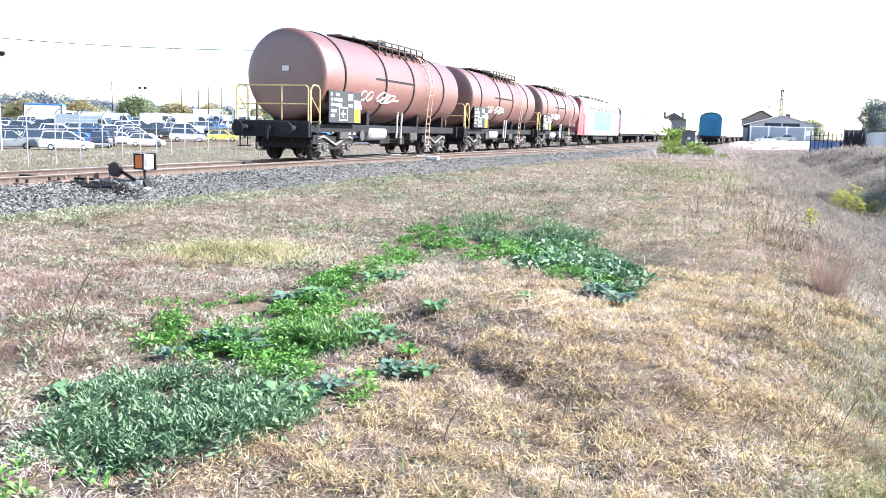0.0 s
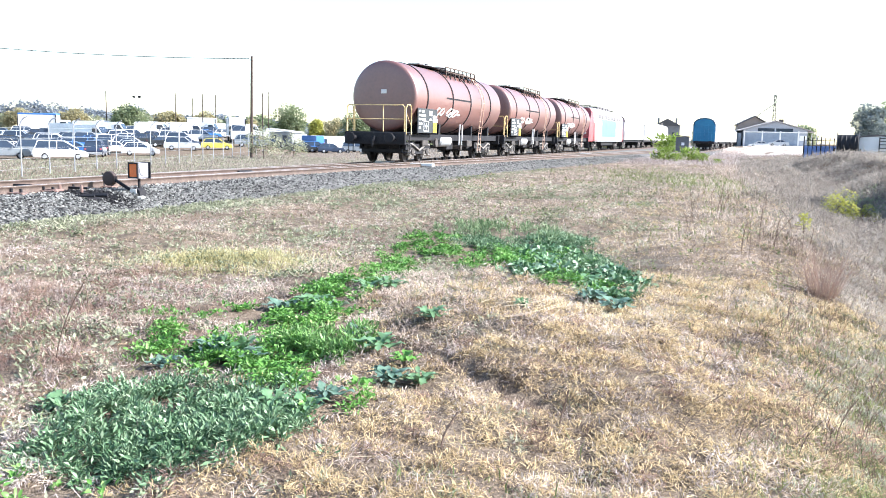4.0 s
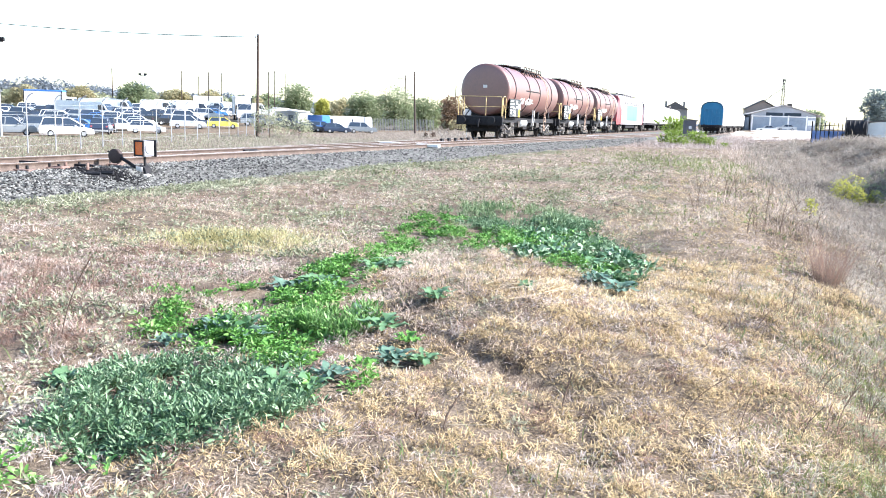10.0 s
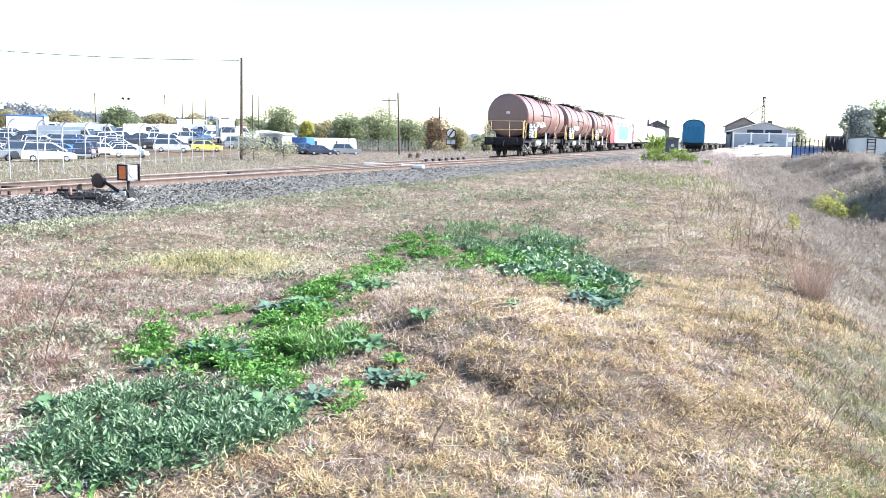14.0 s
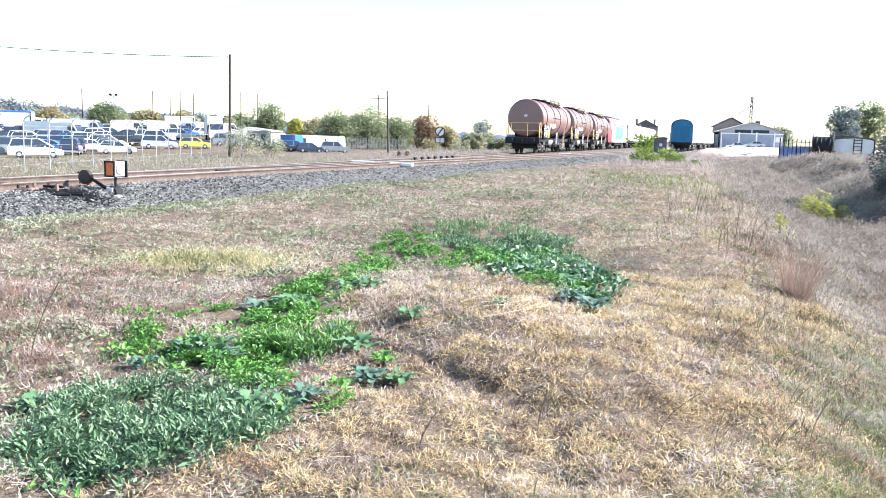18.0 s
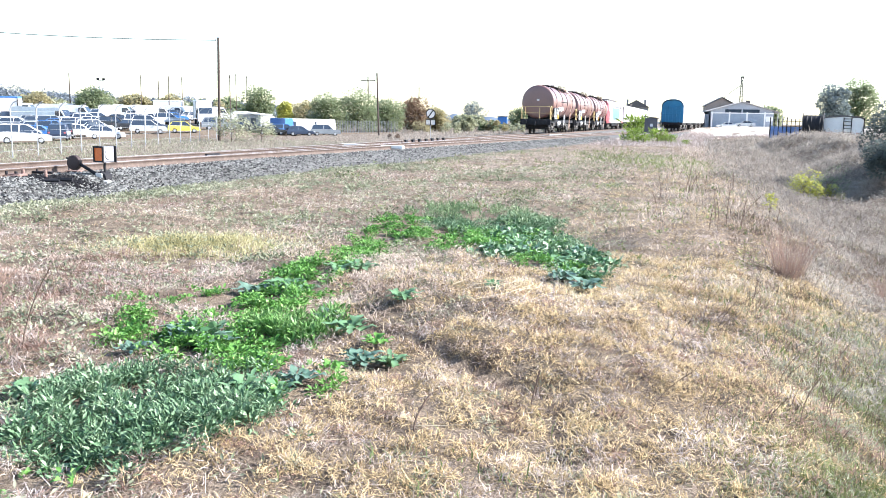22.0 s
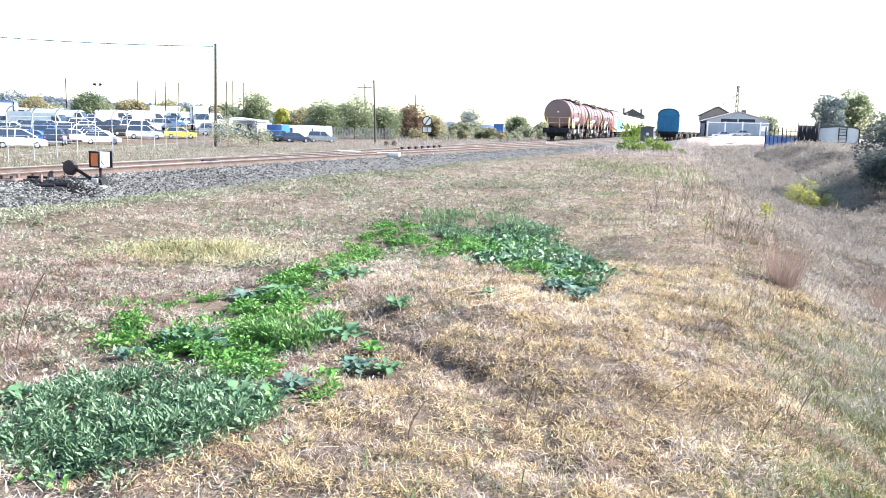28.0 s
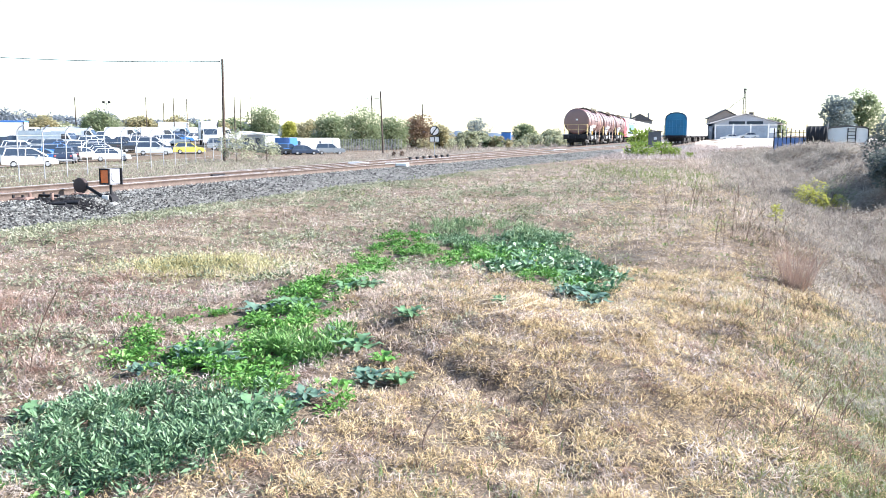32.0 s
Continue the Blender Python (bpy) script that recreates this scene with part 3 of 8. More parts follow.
# weed patches in plan: middle, half-widths, turn (degrees), kind
PATCHES = [
    (-1.64, 4.46, 0.76, 0.86, 0, "blue"), (-1.2, 4.40, 0.45, 0.50, 0, "blue"), (-2.1, 4.95, 0.42, 0.38, 0, "blue"), (-2.1, 5.65, 0.4, 0.3, 0, "thin"), (-1.95, 3.55, 0.4, 0.22, 0, "yellow_green"), (-2.55, 3.95, 0.35, 0.3, 0, "thin"),
    (-1.70, 6.15, 0.75, 0.62, 0, "bright"), (-1.05, 6.35, 0.40, 0.65, 0, "tall"), (-1.15, 5.15, 0.25, 0.25, 0, "bright"),
    (-2.25, 7.5, 0.95, 0.42, 0, "yellow_green"), (-1.55, 7.0, 0.5, 0.4, 0, "bright"), (-1.45, 5.65, 0.6, 0.3, 0, "bright"), (-2.15, 6.4, 0.45, 0.35, 0, "bright"), (-1.65, 5.95, 0.3, 0.18, 0, "teal"), (-1.35, 7.75, 0.48, 0.65, 0, "bright"), (-1.32, 8.8, 0.52, 0.8, -8, "bright"), (-1.12, 10.3, 0.48, 1.1, -10, "bright"), (-0.82, 12.2, 0.52, 1.2, -12, "bright"), (-0.52, 13.8, 0.5, 0.8, -15, "bright"), (0.0, 12.3, 0.5, 0.6, 0, "bright"),
    (1.20, 12.4, 0.66, 1.7, 0, "teal"), (1.15, 12.0, 0.7, 1.5, 0, "bright"), (0.5, 12.3, 0.5, 1.1, 0, "bright"), (1.62, 11.2, 0.36, 1.0, 0, "blue"), (1.45, 9.2, 0.3, 0.9, 0, "bright"), (1.58, 10.3, 0.42, 1.0, 8, "teal"), (1.45, 8.6, 0.26, 0.9, 0, "teal"), (0.75, 11.6, 0.55, 1.0, 0, "bright"), (0.85, 10.4, 0.4, 0.7, 0, "teal"), (1.15, 9.6, 0.35, 0.7, 0, "bright"), (0.2, 11.3, 0.4, 0.6, 0, "bright"), (1.9, 10.0, 0.24, 0.8, 0, "teal"), (0.4, 13.4, 0.7, 0.8, 0, "blue"), (1.5, 13.9, 0.6, 0.9, 0, "blue"), (0.9, 14.4, 1.0, 1.2, 0, "wisp"), (0.0, 15.2, 0.8, 0.9, 0, "wisp"),
    (-0.80, 4.75, 0.34, 0.26, 0, "bright"), (-0.45, 5.35, 0.30, 0.22, 0, "thin"), (-0.70, 6.2, 0.26, 0.3, 0, "thin"), (-1.1, 5.2, 0.34, 0.22, 0, "yellow_green"),
    (-2.7, 6.2, 0.4, 0.35, 0, "thin"), (-1.9, 9.6, 0.5, 0.7, 0, "thin"), (-2.7, 9.8, 0.8, 0.6, 0, "thin"), (1.9, 15.6, 0.9, 1.6, 0, "thin"), (-3.3, 5.4, 0.4, 0.5, 0, "thin"), (-2.95, 4.2, 0.5, 0.5, 0, "thin"),
    (-6.0, 13.2, 1.3, 0.6, 0, "thin"), (-3.1, 14.2, 1.1, 0.9, 0, "thin"), (-1.9, 14.9, 0.9, 0.9, 0, "thin"), (-2.4, 20.4, 1.4, 1.2, 0, "thin"), (1.8, 24.4, 1.6, 1.6, 0, "thin"), (-4.9, 9.3, 0.7, 0.6, 0, "thin"), (-8.3, 15.3, 1.0, 0.55, 0, "thin"), (-7.2, 14.7, 0.8, 0.5, 0, "thin"), (-6.6, 15.9, 0.8, 0.5, 0, "thin"), (-4.4, 12.2, 0.9, 0.5, 0, "thin"), (-7.2, 15.3, 0.9, 0.7, 0, "thin"), (-5.8, 18.4, 1.0, 0.8, 0, "thin"),
]


def in_patch(x, y, grow=1.0):
    """How deep a point lies within the weed patches, 0 to 1."""
    best = np.zeros(np.shape(x))
    edge = 0.18 * np.sin(x * 7.1 + 1.3 * y) + 0.14 * np.sin(y * 9.3 - 2.1 * x) + 0.1 * np.sin(17 * x + 13 * y)
    for cx, cy, rx, ry, a, kind in PATCHES:
        c, s = math.cos(radians(a)), math.sin(radians(a))
        u, v = ((x - cx) * c + (y - cy) * s) / (rx * grow), (-(x - cx) * s + (y - cy) * c) / (ry * grow)
        best = np.maximum(best, 1 - smooth(0.75, 1.15, np.sqrt(u * u + v * v) + edge * 0.6) * 1.0)
    return best


def wedge(n, r0, r1, power, a0=-33.0, a1=32.0):
    """Points on the ground before the camera, thinning out with distance r as r to the -power."""
    u = RNG.uniform(0, 1, n)
    e = 2 - power
    r = (r0**e + u * (r1**e - r0**e)) ** (1 / e)
    a = np.radians(RNG.uniform(a0, a1, n))
    return r * np.sin(a), r * np.cos(a), r


def off_track(x, y):
    q = (x - line_x(y)) * UY
    qs = (x - side_x(y)) * UY
    return q, qs


def sow(name, mat, x, y, length, width, lift, label, bend=0.25, flow=None, spread=math.pi, sink=0.01):
    n = len(x)
    p = np.stack([x, y, ground_z(x, y) - sink], -1)
    az = RNG.uniform(-math.pi, math.pi, n) if flow is None else flow + RNG.normal(0, spread, n)
    me = blade_mesh(name, mat, p, length, width, az, lift, RNG.uniform(0, 1, n) * bend, RNG)
    return tagged(new(name, me), label, "grass", kind="stuff")


def clumped(x, y):
    """Tufts and bare spots: 0 to 1."""
    v = 0.5 + 0.5 * np.sin(x * 2.9 + 1.7 * np.sin(y * 1.9)) * np.sin(y * 2.3 + 1.2 * np.sin(x * 2.2))
    w = 0.5 + 0.5 * np.sin(x * 7.7 + y * 3.1 + 2 * np.sin(y * 4.0)) * np.sin(y * 6.1 - x * 2.7)
    return 0.55 * v + 0.45 * w


def tuft(name, mat, cx, cy, cr, radius, height, k, label, length, width, category="grass"):
    """Domed tufts: k short blades each, laid over the dome from its crown outwards. length, width: (least, most)."""
    m = len(cx)
    i = np.repeat(np.arange(m), k)
    n = len(i)
    u = np.sqrt(RNG.uniform(0, 1, n))
    th = RNG.uniform(-math.pi, math.pi, n)
    x, y = cx[i] + radius[i] * u * np.cos(th) * 1.15, cy[i] + radius[i] * u * np.sin(th)
    z = ground_z(x, y) - 0.012 + height[i] * (1 - u * u) * RNG.uniform(0.1, 1.0, n)
    far = 1 + cr[i] / 11
    lf = np.clip(0.75 - 0.85 * u + RNG.normal(0, 0.42, n), -0.35, 1.45)
    me = blade_mesh(name, mat, np.stack([x, y, z], -1), RNG.uniform(*length, n) * (0.7 + 0.3 * far), RNG.uniform(*width, n) * far, th + RNG.normal(0, 0.9, n), lf, RNG.uniform(0.0, 0.75, n), RNG)
    return tagged(new(name, me), label, category, kind="stuff")


def grow_meadow():
    # matted straw over the whole bank
    x, y, r = wedge(360000, 2.7, 62.0, 1.56)
    q, qs = off_track(x, y)
    deep = in_patch(x, y)
    c = clumped(x, y)
    keep = (q > 2.6) & (qs > 2.6) & (RNG.uniform(0, 1, len(x)) > deep * 0.7) & (RNG.uniform(0, 1, len(x)) < (0.4 + 0.65 * c) * (1 - 0.8 * smooth(15.2, 16.3, q + 0.25 * np.sin(y * 1.8)))) & (q < 23)
    x, y, r, q, c = x[keep], y[keep], r[keep], q[keep], c[keep]
    slope = smooth(13.6, 16.5, q)
    kind = RNG.uniform(0, 1, len(x)) + 0.5 * np.sin(x * 0.8 + 0.6 * y) * np.sin(y * 0.5 - 0.3 * x)
    warm = smooth(11.2, 13.2, q) * smooth(40, 26, y)
    yel = kind < 0.02 + 0.62 * warm + 0.2 * slope
    grey = (~yel) & (kind > 0.72 - 0.1 * (1 - slope))
    rest = ~(yel | grey)
    k = 1 + r / 12
    for name, mat, m, label in (("dry_grass", M["straw"], rest, "matted dry straw-coloured grass"), ("yellow_dry_grass", M["straw_yellow"], yel, "yellowed dry grass in tufts"), ("grey_dry_grass", M["straw_grey"], grey, "grey dead grass and stems")):
        n = int(m.sum())
        ln = RNG.uniform(0.03, 0.085, n) * (0.7 + 0.6 * c[m]) * (1 + 0.25 * slope[m]) * np.minimum(k[m], 2.2) ** 0.4
        wd = RNG.uniform(0.0018, 0.0042, n) * k[m]
        lf = np.abs(RNG.normal(0.15, 0.38, n)) + 0.03
        lf = lf * (1 - 0.25 * smooth(7, 20, r[m]))
        sow(name, mat, x[m], y[m], ln, wd, np.minimum(lf, 1.45), label, 0.55, flow=1.0 * np.sin(x[m] * 1.3 + y[m] * 0.9) - 0.6, spread=1.2)
    # domed tufts of short curled blades, in drifts of colour
    for n, r0, r1, power, size, blades, name in ((5600, 2.7, 11.0, 0.5, 1.0, 66, "grass_tufts"), (7600, 10.5, 64.0, 1.88, 1.15, 22, "far_grass_tufts")):
        x, y, r = wedge(n, r0, r1, power)
        q, qs = off_track(x, y)
        keep = (q > 3.0) & (qs > 2.9) & (q < 16.8) & (RNG.uniform(0, 1, n) > in_patch(x, y, 0.9) * 0.93)
        x, y, r, q = x[keep], y[keep], r[keep], q[keep]
        m = len(x)
        drift = 0.5 + 0.5 * np.sin(x * 1.15 + 0.9 * np.sin(y * 0.5)) * np.sin(y * 0.62 + 1.3 * np.sin(x * 0.8)) + RNG.normal(0, 0.3, m)
        warm = smooth(10.6, 12.8, q) * smooth(40, 20, y)
        left = smooth(-2.2, -3.2, x) * smooth(13, 10, y) + 0.35 * smooth(1.0, -1.5, x) * smooth(9, 12, y)
        lush = smooth(10, 13, y) * smooth(2.0, -1.0, x) * 0.28 + 0.10 + 0.7 * smooth(14.3, 15.2, q) * smooth(9, 6.5, y)
        pick = RNG.uniform(0, 1, m)
        kind = np.where(pick < lush * smooth(0.25, 0.7, drift), 3, np.where(pick < lush + 0.3 * left, 4, np.where(RNG.uniform(0, 1, m) < warm * 0.66 + 0.08 * (drift > 0.8), 1, np.where(drift < 0.26, 2, np.where(RNG.uniform(0, 1, m) < 0.05 + 0.10 * (drift < 0.5), 5, 0)))))
        for j, mat, label in ((0, "straw", "short curled tufts of straw-coloured grass"), (1, "straw_yellow", "short curled tufts of yellow straw"), (2, "straw_grey", "low tufts of grey dead grass"), (3, "pale_green", "low tufts of grey-green weeds"), (4, "red_weed", "low tufts of reddish dead weeds"), (5, "dead_and_shade", "low dark tufts of dead grass")):
            g = kind == j
            far = 0.55 + r[g] / 14
            tuft(name, M[mat], x[g], y[g], r[g], size * RNG.uniform(0.06, 0.15, g.sum()) * far, RNG.uniform(0.03, 0.085, g.sum()) * np.minimum(far, 2.2), blades, label, (0.03, 0.075), (0.0019, 0.0042))
    # dark blades along the cut, coloured to stand for its line of shadow
    n = 3000
    a = RNG.uniform(-1.15, 1.15, n)
    b = RNG.normal(0, 0.07, n)
    x, y = -0.02 + a * 0.612 + b * 0.79, 5.72 - a * 0.79 + b * 0.612
    sow("cut_edge_grass", M["dead_and_shade"], x, y, RNG.uniform(0.04, 0.12, n), RNG.uniform(0.002, 0.004, n), RNG.uniform(0.1, 1.2, n), "dark blades painted as shadow along a cut in the turf", 0.3)
    n = 1500
    x, y = 2.35 + RNG.normal(0, 0.28, n), 11.4 + RNG.normal(0, 0.55, n)
    sow("swept_grass", M["brush_mauve"], x, y, RNG.uniform(0.08, 0.24, n), RNG.uniform(0.003, 0.006, n), RNG.uniform(0.0, 0.5, n), "grey flattened grass swept to one side", 0.5, flow=np.full(n, -0.5), spread=0.45, sink=-0.03)
    n = 34
    x, y = 0.42 + RNG.normal(0, 0.2, n), 7.0 + RNG.normal(0, 0.3, n)
    sow("stem_heap", M["pale_stem"], x, y, RNG.uniform(0.2, 0.5, n), RNG.uniform(0.004, 0.007, n), RNG.uniform(0.02, 0.2, n), "heap of long bleached stems", 0.1, flow=np.full(n, 0.75), spread=0.35, sink=-0.08)
    # dark brown blades in clumps across the straw
    x, y, r = wedge(60000, 2.9, 40.0, 1.4)
    q, qs = off_track(x, y)
    c = clumped(x * 2.1 + 1, y * 2.1 + 4)
    keep = (q > 4) & (qs > 3.2) & (q < 15.5) & (in_patch(x, y) < 0.5) & (RNG.uniform(0, 1, len(x)) < np.clip(1.9 * c - 0.75, 0, 1))
    x, y, r = x[keep], y[keep], r[keep]
    n = len(x)
    sow("brown_dead_grass", M["dead_and_shade"], x, y, RNG.uniform(0.04, 0.12, n), RNG.uniform(0.002, 0.004, n) * (1 + r / 12), RNG.uniform(0.0, 1.0, n), "dark brown blades in clumps across the straw", 0.5)
    # tussocks with their own shade
    tx, ty, tr = wedge(5200, 6.0, 48.0, 0.9)
    q, qs = off_track(tx, ty)
    keep = (q > 3.4) & (qs > 3.2) & (q < 16.5) & (in_patch(tx, ty) < 0.4)
    tx, ty, tr = tx[keep], ty[keep], tr[keep]
    kinds = RNG.uniform(0, 1, len(tx)) + 0.25 * np.sin(tx * 1.1) * np.sin(ty * 0.6)
    for name, mat, m, label in (("straw_tussocks", M["straw"], (kinds < 0.42) | ((kinds >= 0.68) & (kinds < 0.85)), "scattered tussocks of dry straw"), ("grey_tussocks", M["brush_mauve"], (kinds >= 0.42) & (kinds < 0.68), "scattered brown dead tussocks"), ("green_tussocks", M["pale_green"], kinds >= 0.85, "scattered grey-green tussocks")):
        k = 16
        bx, by, br = np.repeat(tx[m], k), np.repeat(ty[m], k), np.repeat(tr[m], k)
        n = len(bx)
        s = 0.05 + br * 0.0025
        sow(name, mat, bx + RNG.normal(0, 1, n) * s, by + RNG.normal(0, 1, n) * s, RNG.uniform(0.06, 0.18, n) * (0.8 + br / 60), RNG.uniform(0.0028, 0.0055, n) * (1 + br / 14), RNG.uniform(0.05, 1.2, n), label, 0.7)
    # green blades among the straw
    x, y, r = wedge(80000, 2.7, 58.0, 1.5)
    q, qs = off_track(x, y)
    g = np.sin(x * 0.9 + 1.1) * np.sin(y * 0.7 + 0.4) + 0.8 * np.sin(x * 2.1 - y * 1.3) * 0.5
    far_green = 1.3 * np.exp(-(((x - 9.0) / 2.6) ** 2 + ((y - 37) / 9.0) ** 2)) + np.exp(-(((x + 9.2) / 2.5) ** 2 + ((y - 15) / 1.2) ** 2)) + np.exp(-(((x - 5.0) / 1.6) ** 2 + ((y - 6.0) / 2.0) ** 2))
    keep = (q > 2.7) & (qs > 2.7) & (q < 22) & (RNG.uniform(0.0, 1.3, len(x)) < 0.22 * g + 1.5 * far_green)
    x, y, r = x[keep], y[keep], r[keep]
    n = len(x)
    sow("green_grass", M["green_grass"], x, y, RNG.uniform(0.05, 0.14, n) * (1 + r / 40), RNG.uniform(0.004, 0.008, n) * (1 + r / 10), RNG.uniform(0.4, 1.4, n), "short green grass between the straw", 0.2)
    # pale weeds along the foot of the gravel
    y = 11.5 + 35 * RNG.uniform(0, 1, 34000) ** 1.9
    x = line_x(y) + (2.9 + np.abs(RNG.normal(0, 0.75, len(y)))) / UY + np.maximum(0, side_x(y) - line_x(y))
    n = len(x)
    keep = RNG.uniform(0, 1, n) < 0.25 + 0.75 * (np.sin(y * 1.1) * np.sin(y * 0.37 + 1) > -0.1)
    x, y = x[keep], y[keep]
    n = len(x)
    az = RNG.uniform(-math.pi, math.pi, n)
    me = lance_mesh("pale_weeds", M["pale_green"], np.stack([x, y, ground_z(x, y) + RNG.uniform(0.0, 0.07, n)], -1), RNG.uniform(0.035, 0.09, n), RNG.uniform(0.014, 0.03, n), az, np.clip(RNG.normal(0.3, 0.45, n), -0.2, 1.3), RNG.uniform(0.1, 0.4, n), RNG)
    tagged(new("pale_weeds", me), "low grey-green weeds beside the gravel", "weeds", kind="stuff")
    # long pale stems lying about
    x, y, r = wedge(330, 3.2, 22.0, 1.1, -30, 22)
    q, qs = off_track(x, y)
    keep = (q > 4) & (q < 17)
    x, y, r = x[keep], y[keep], r[keep]
    n = len(x)
    sow("fallen_stems", M["pale_stem"], x, y, RNG.uniform(0.10, 0.34, n), RNG.uniform(0.002, 0.004, n) * (1 + r / 14), RNG.uniform(0.0, 0.3, n), "long bleached stems lying on the grass", 0.15, sink=-0.05)
    # yellow tuft
    n = 8500
    x, y = -3.35 + RNG.normal(0, 0.5, n), 10.9 + RNG.normal(0, 0.42, n)
    x = x + np.where(RNG.uniform(0, 1, n) < 0.4, 0.55, 0.0)
    sow("yellow_grass_patch", M["yellow_grass"], x, y, RNG.uniform(0.08, 0.20, n), RNG.uniform(0.005, 0.01, n), RNG.uniform(0.2, 1.4, n), "patch of yellow grass over green leaves", 0.6)
    n = 700
    x, y = -2.9 + RNG.normal(0, 0.5, n), 10.85 + RNG.normal(0, 0.3, n)
    sow("yellow_patch_weeds", M["pale_green"], x, y, RNG.uniform(0.05, 0.13, n), RNG.uniform(0.012, 0.025, n), RNG.uniform(0.2, 1.2, n), "grey-green leaves under yellow grass", 0.4)
    # reddish weeds
    n = 24000
    x, y = -3.6 + RNG.normal(0, 0.65, n), 6.9 + RNG.normal(0, 1.1, n)
    keep = RNG.uniform(0, 1, n) < 1.8 * clumped(x * 1.6, y * 1.6) - 0.35
    x, y = x[keep], y[keep]
    n = len(x)
    sow("reddish_weeds", M["red_weed"], x, y, RNG.uniform(0.05, 0.18, n), RNG.uniform(0.0025, 0.005, n), RNG.uniform(0.0, 1.3, n), "reddish brown dried weeds", 0.6)


grow_meadow()


def grow_patches():
    # leaf colour, leaves to the square metre, leaf length and width, plant height and spread, leaves to a plant
    spec = {"blue": ("leaf_blue", 9500, 0.034, 0.0115, 0.085, 0.06, 18), "bright": ("leaf_bright", 6200, 0.036, 0.0165, 0.075, 0.06, 14), "tall": ("leaf_tall", 7500, 0.040, 0.012, 0.10, 0.05, 18), "wisp": ("wisp_green", 2300, 0.055, 0.0105, 0.13, 0.05, 10),
            "teal": ("leaf_teal", 2500, 0.066, 0.033, 0.09, 0.06, 12), "thin": ("pale_green", 800, 0.042, 0.017, 0.06, 0.07, 9), "yellow_green": ("leaf_bright", 3400, 0.036, 0.017, 0.05, 0.05, 12)}
    words = {"blue": "dense grey-green narrow-leaved weeds in the straw", "bright": "bright green leafy weeds in the straw", "tall": "upright fresh green weeds", "teal": "glossy dark green broad-leaved weeds", "thin": "thin grey-green weeds in dry grass", "yellow_green": "low yellow-green ground weeds", "wisp": "wispy pale green weeds"}
    for cx, cy, rx, ry, a, kind in PATCHES:
        mat, dens, l, w, h, wide, per = spec[kind]
        n = int(dens / per * math.pi * rx * ry * (1.0 if cy < 7.5 else 0.72))
        u = np.sqrt(RNG.uniform(0, 1, n)) * (1 + 0.18 * RNG.normal(0, 1, n))
        th = RNG.uniform(0, 2 * math.pi, n)
        c, s = math.cos(radians(a)), math.sin(radians(a))
        px, py = u * np.cos(th) * rx, u * np.sin(th) * ry
        x, y = cx + px * c - py * s, cy + px * s + py * c
        gap = clumped(x * 1.6 + 2, y * 1.6 + 7) * 0.6 + clumped(x * 4.1, y * 4.1) * 0.4
        rag = u + 0.45 * (clumped(x * 2.3 + 5, y * 2.3 - 1) - 0.5)
        ok = RNG.uniform(0, 1, n) < np.clip((gap - (0.36 if kind == "blue" else 0.46)) * 6.0, 0.03, 1.0) * np.clip(3.0 - 2.6 * rag, 0.03, 1)
        x, y, u = x[ok], y[ok], u[ok]
        tall = h * RNG.uniform(0.45, 1.25, len(x)) * np.clip(1.25 - 0.5 * u, 0.3, 1.2) * (0.35 + 1.2 * clumped(x * 3.7 + 1, y * 3.7))
        size = RNG.uniform(0.7, 1.3, len(x))
        # the leaves of each plant, round its stem
        i = np.repeat(np.arange(len(x)), per)
        n = len(i)
        az = RNG.uniform(-math.pi, math.pi, n)
        out = wide * RNG.uniform(0, 1, n) * size[i]
        lx, ly = x[i] + np.cos(az) * out, y[i] + np.sin(az) * out
        v = RNG.uniform(0, 1, n) ** 0.65
        z = ground_z(x[i], y[i]) + v * tall[i]
        grow = (1 + cy / 34) * size[i]
        lift = np.clip(RNG.normal(0.15, 0.35, n) + (0.9 if kind in ("tall", "wisp") else 0.55) * v, -0.3, 1.45)
        me = (leaf_mesh if kind in ("teal", "bright", "yellow_green") else lance_mesh)("weed_leaves", M[mat], np.stack([lx, ly, z], -1), RNG.uniform(0.6, 1.3, n) * l * grow, RNG.uniform(0.7, 1.3, n) * w * grow, az + RNG.normal(0, 0.3, n), lift, RNG.uniform(0.08, 0.4, n), RNG)
        tagged(new("weed_patch", me), words[kind], "weeds", kind="stuff")
        if kind != "thin":
            m = len(x)
            p = np.stack([x, y, ground_z(x, y)], -1)
            me = blade_mesh("weed_stems", M[mat], p, tall * 1.15 + 0.02, np.full(m, 0.005), RNG.uniform(-3, 3, m), RNG.uniform(1.2, 1.5, m), np.zeros(m), RNG)
            tagged(new("weed_stems", me), "thin green weed stems", "weeds", kind="stuff")


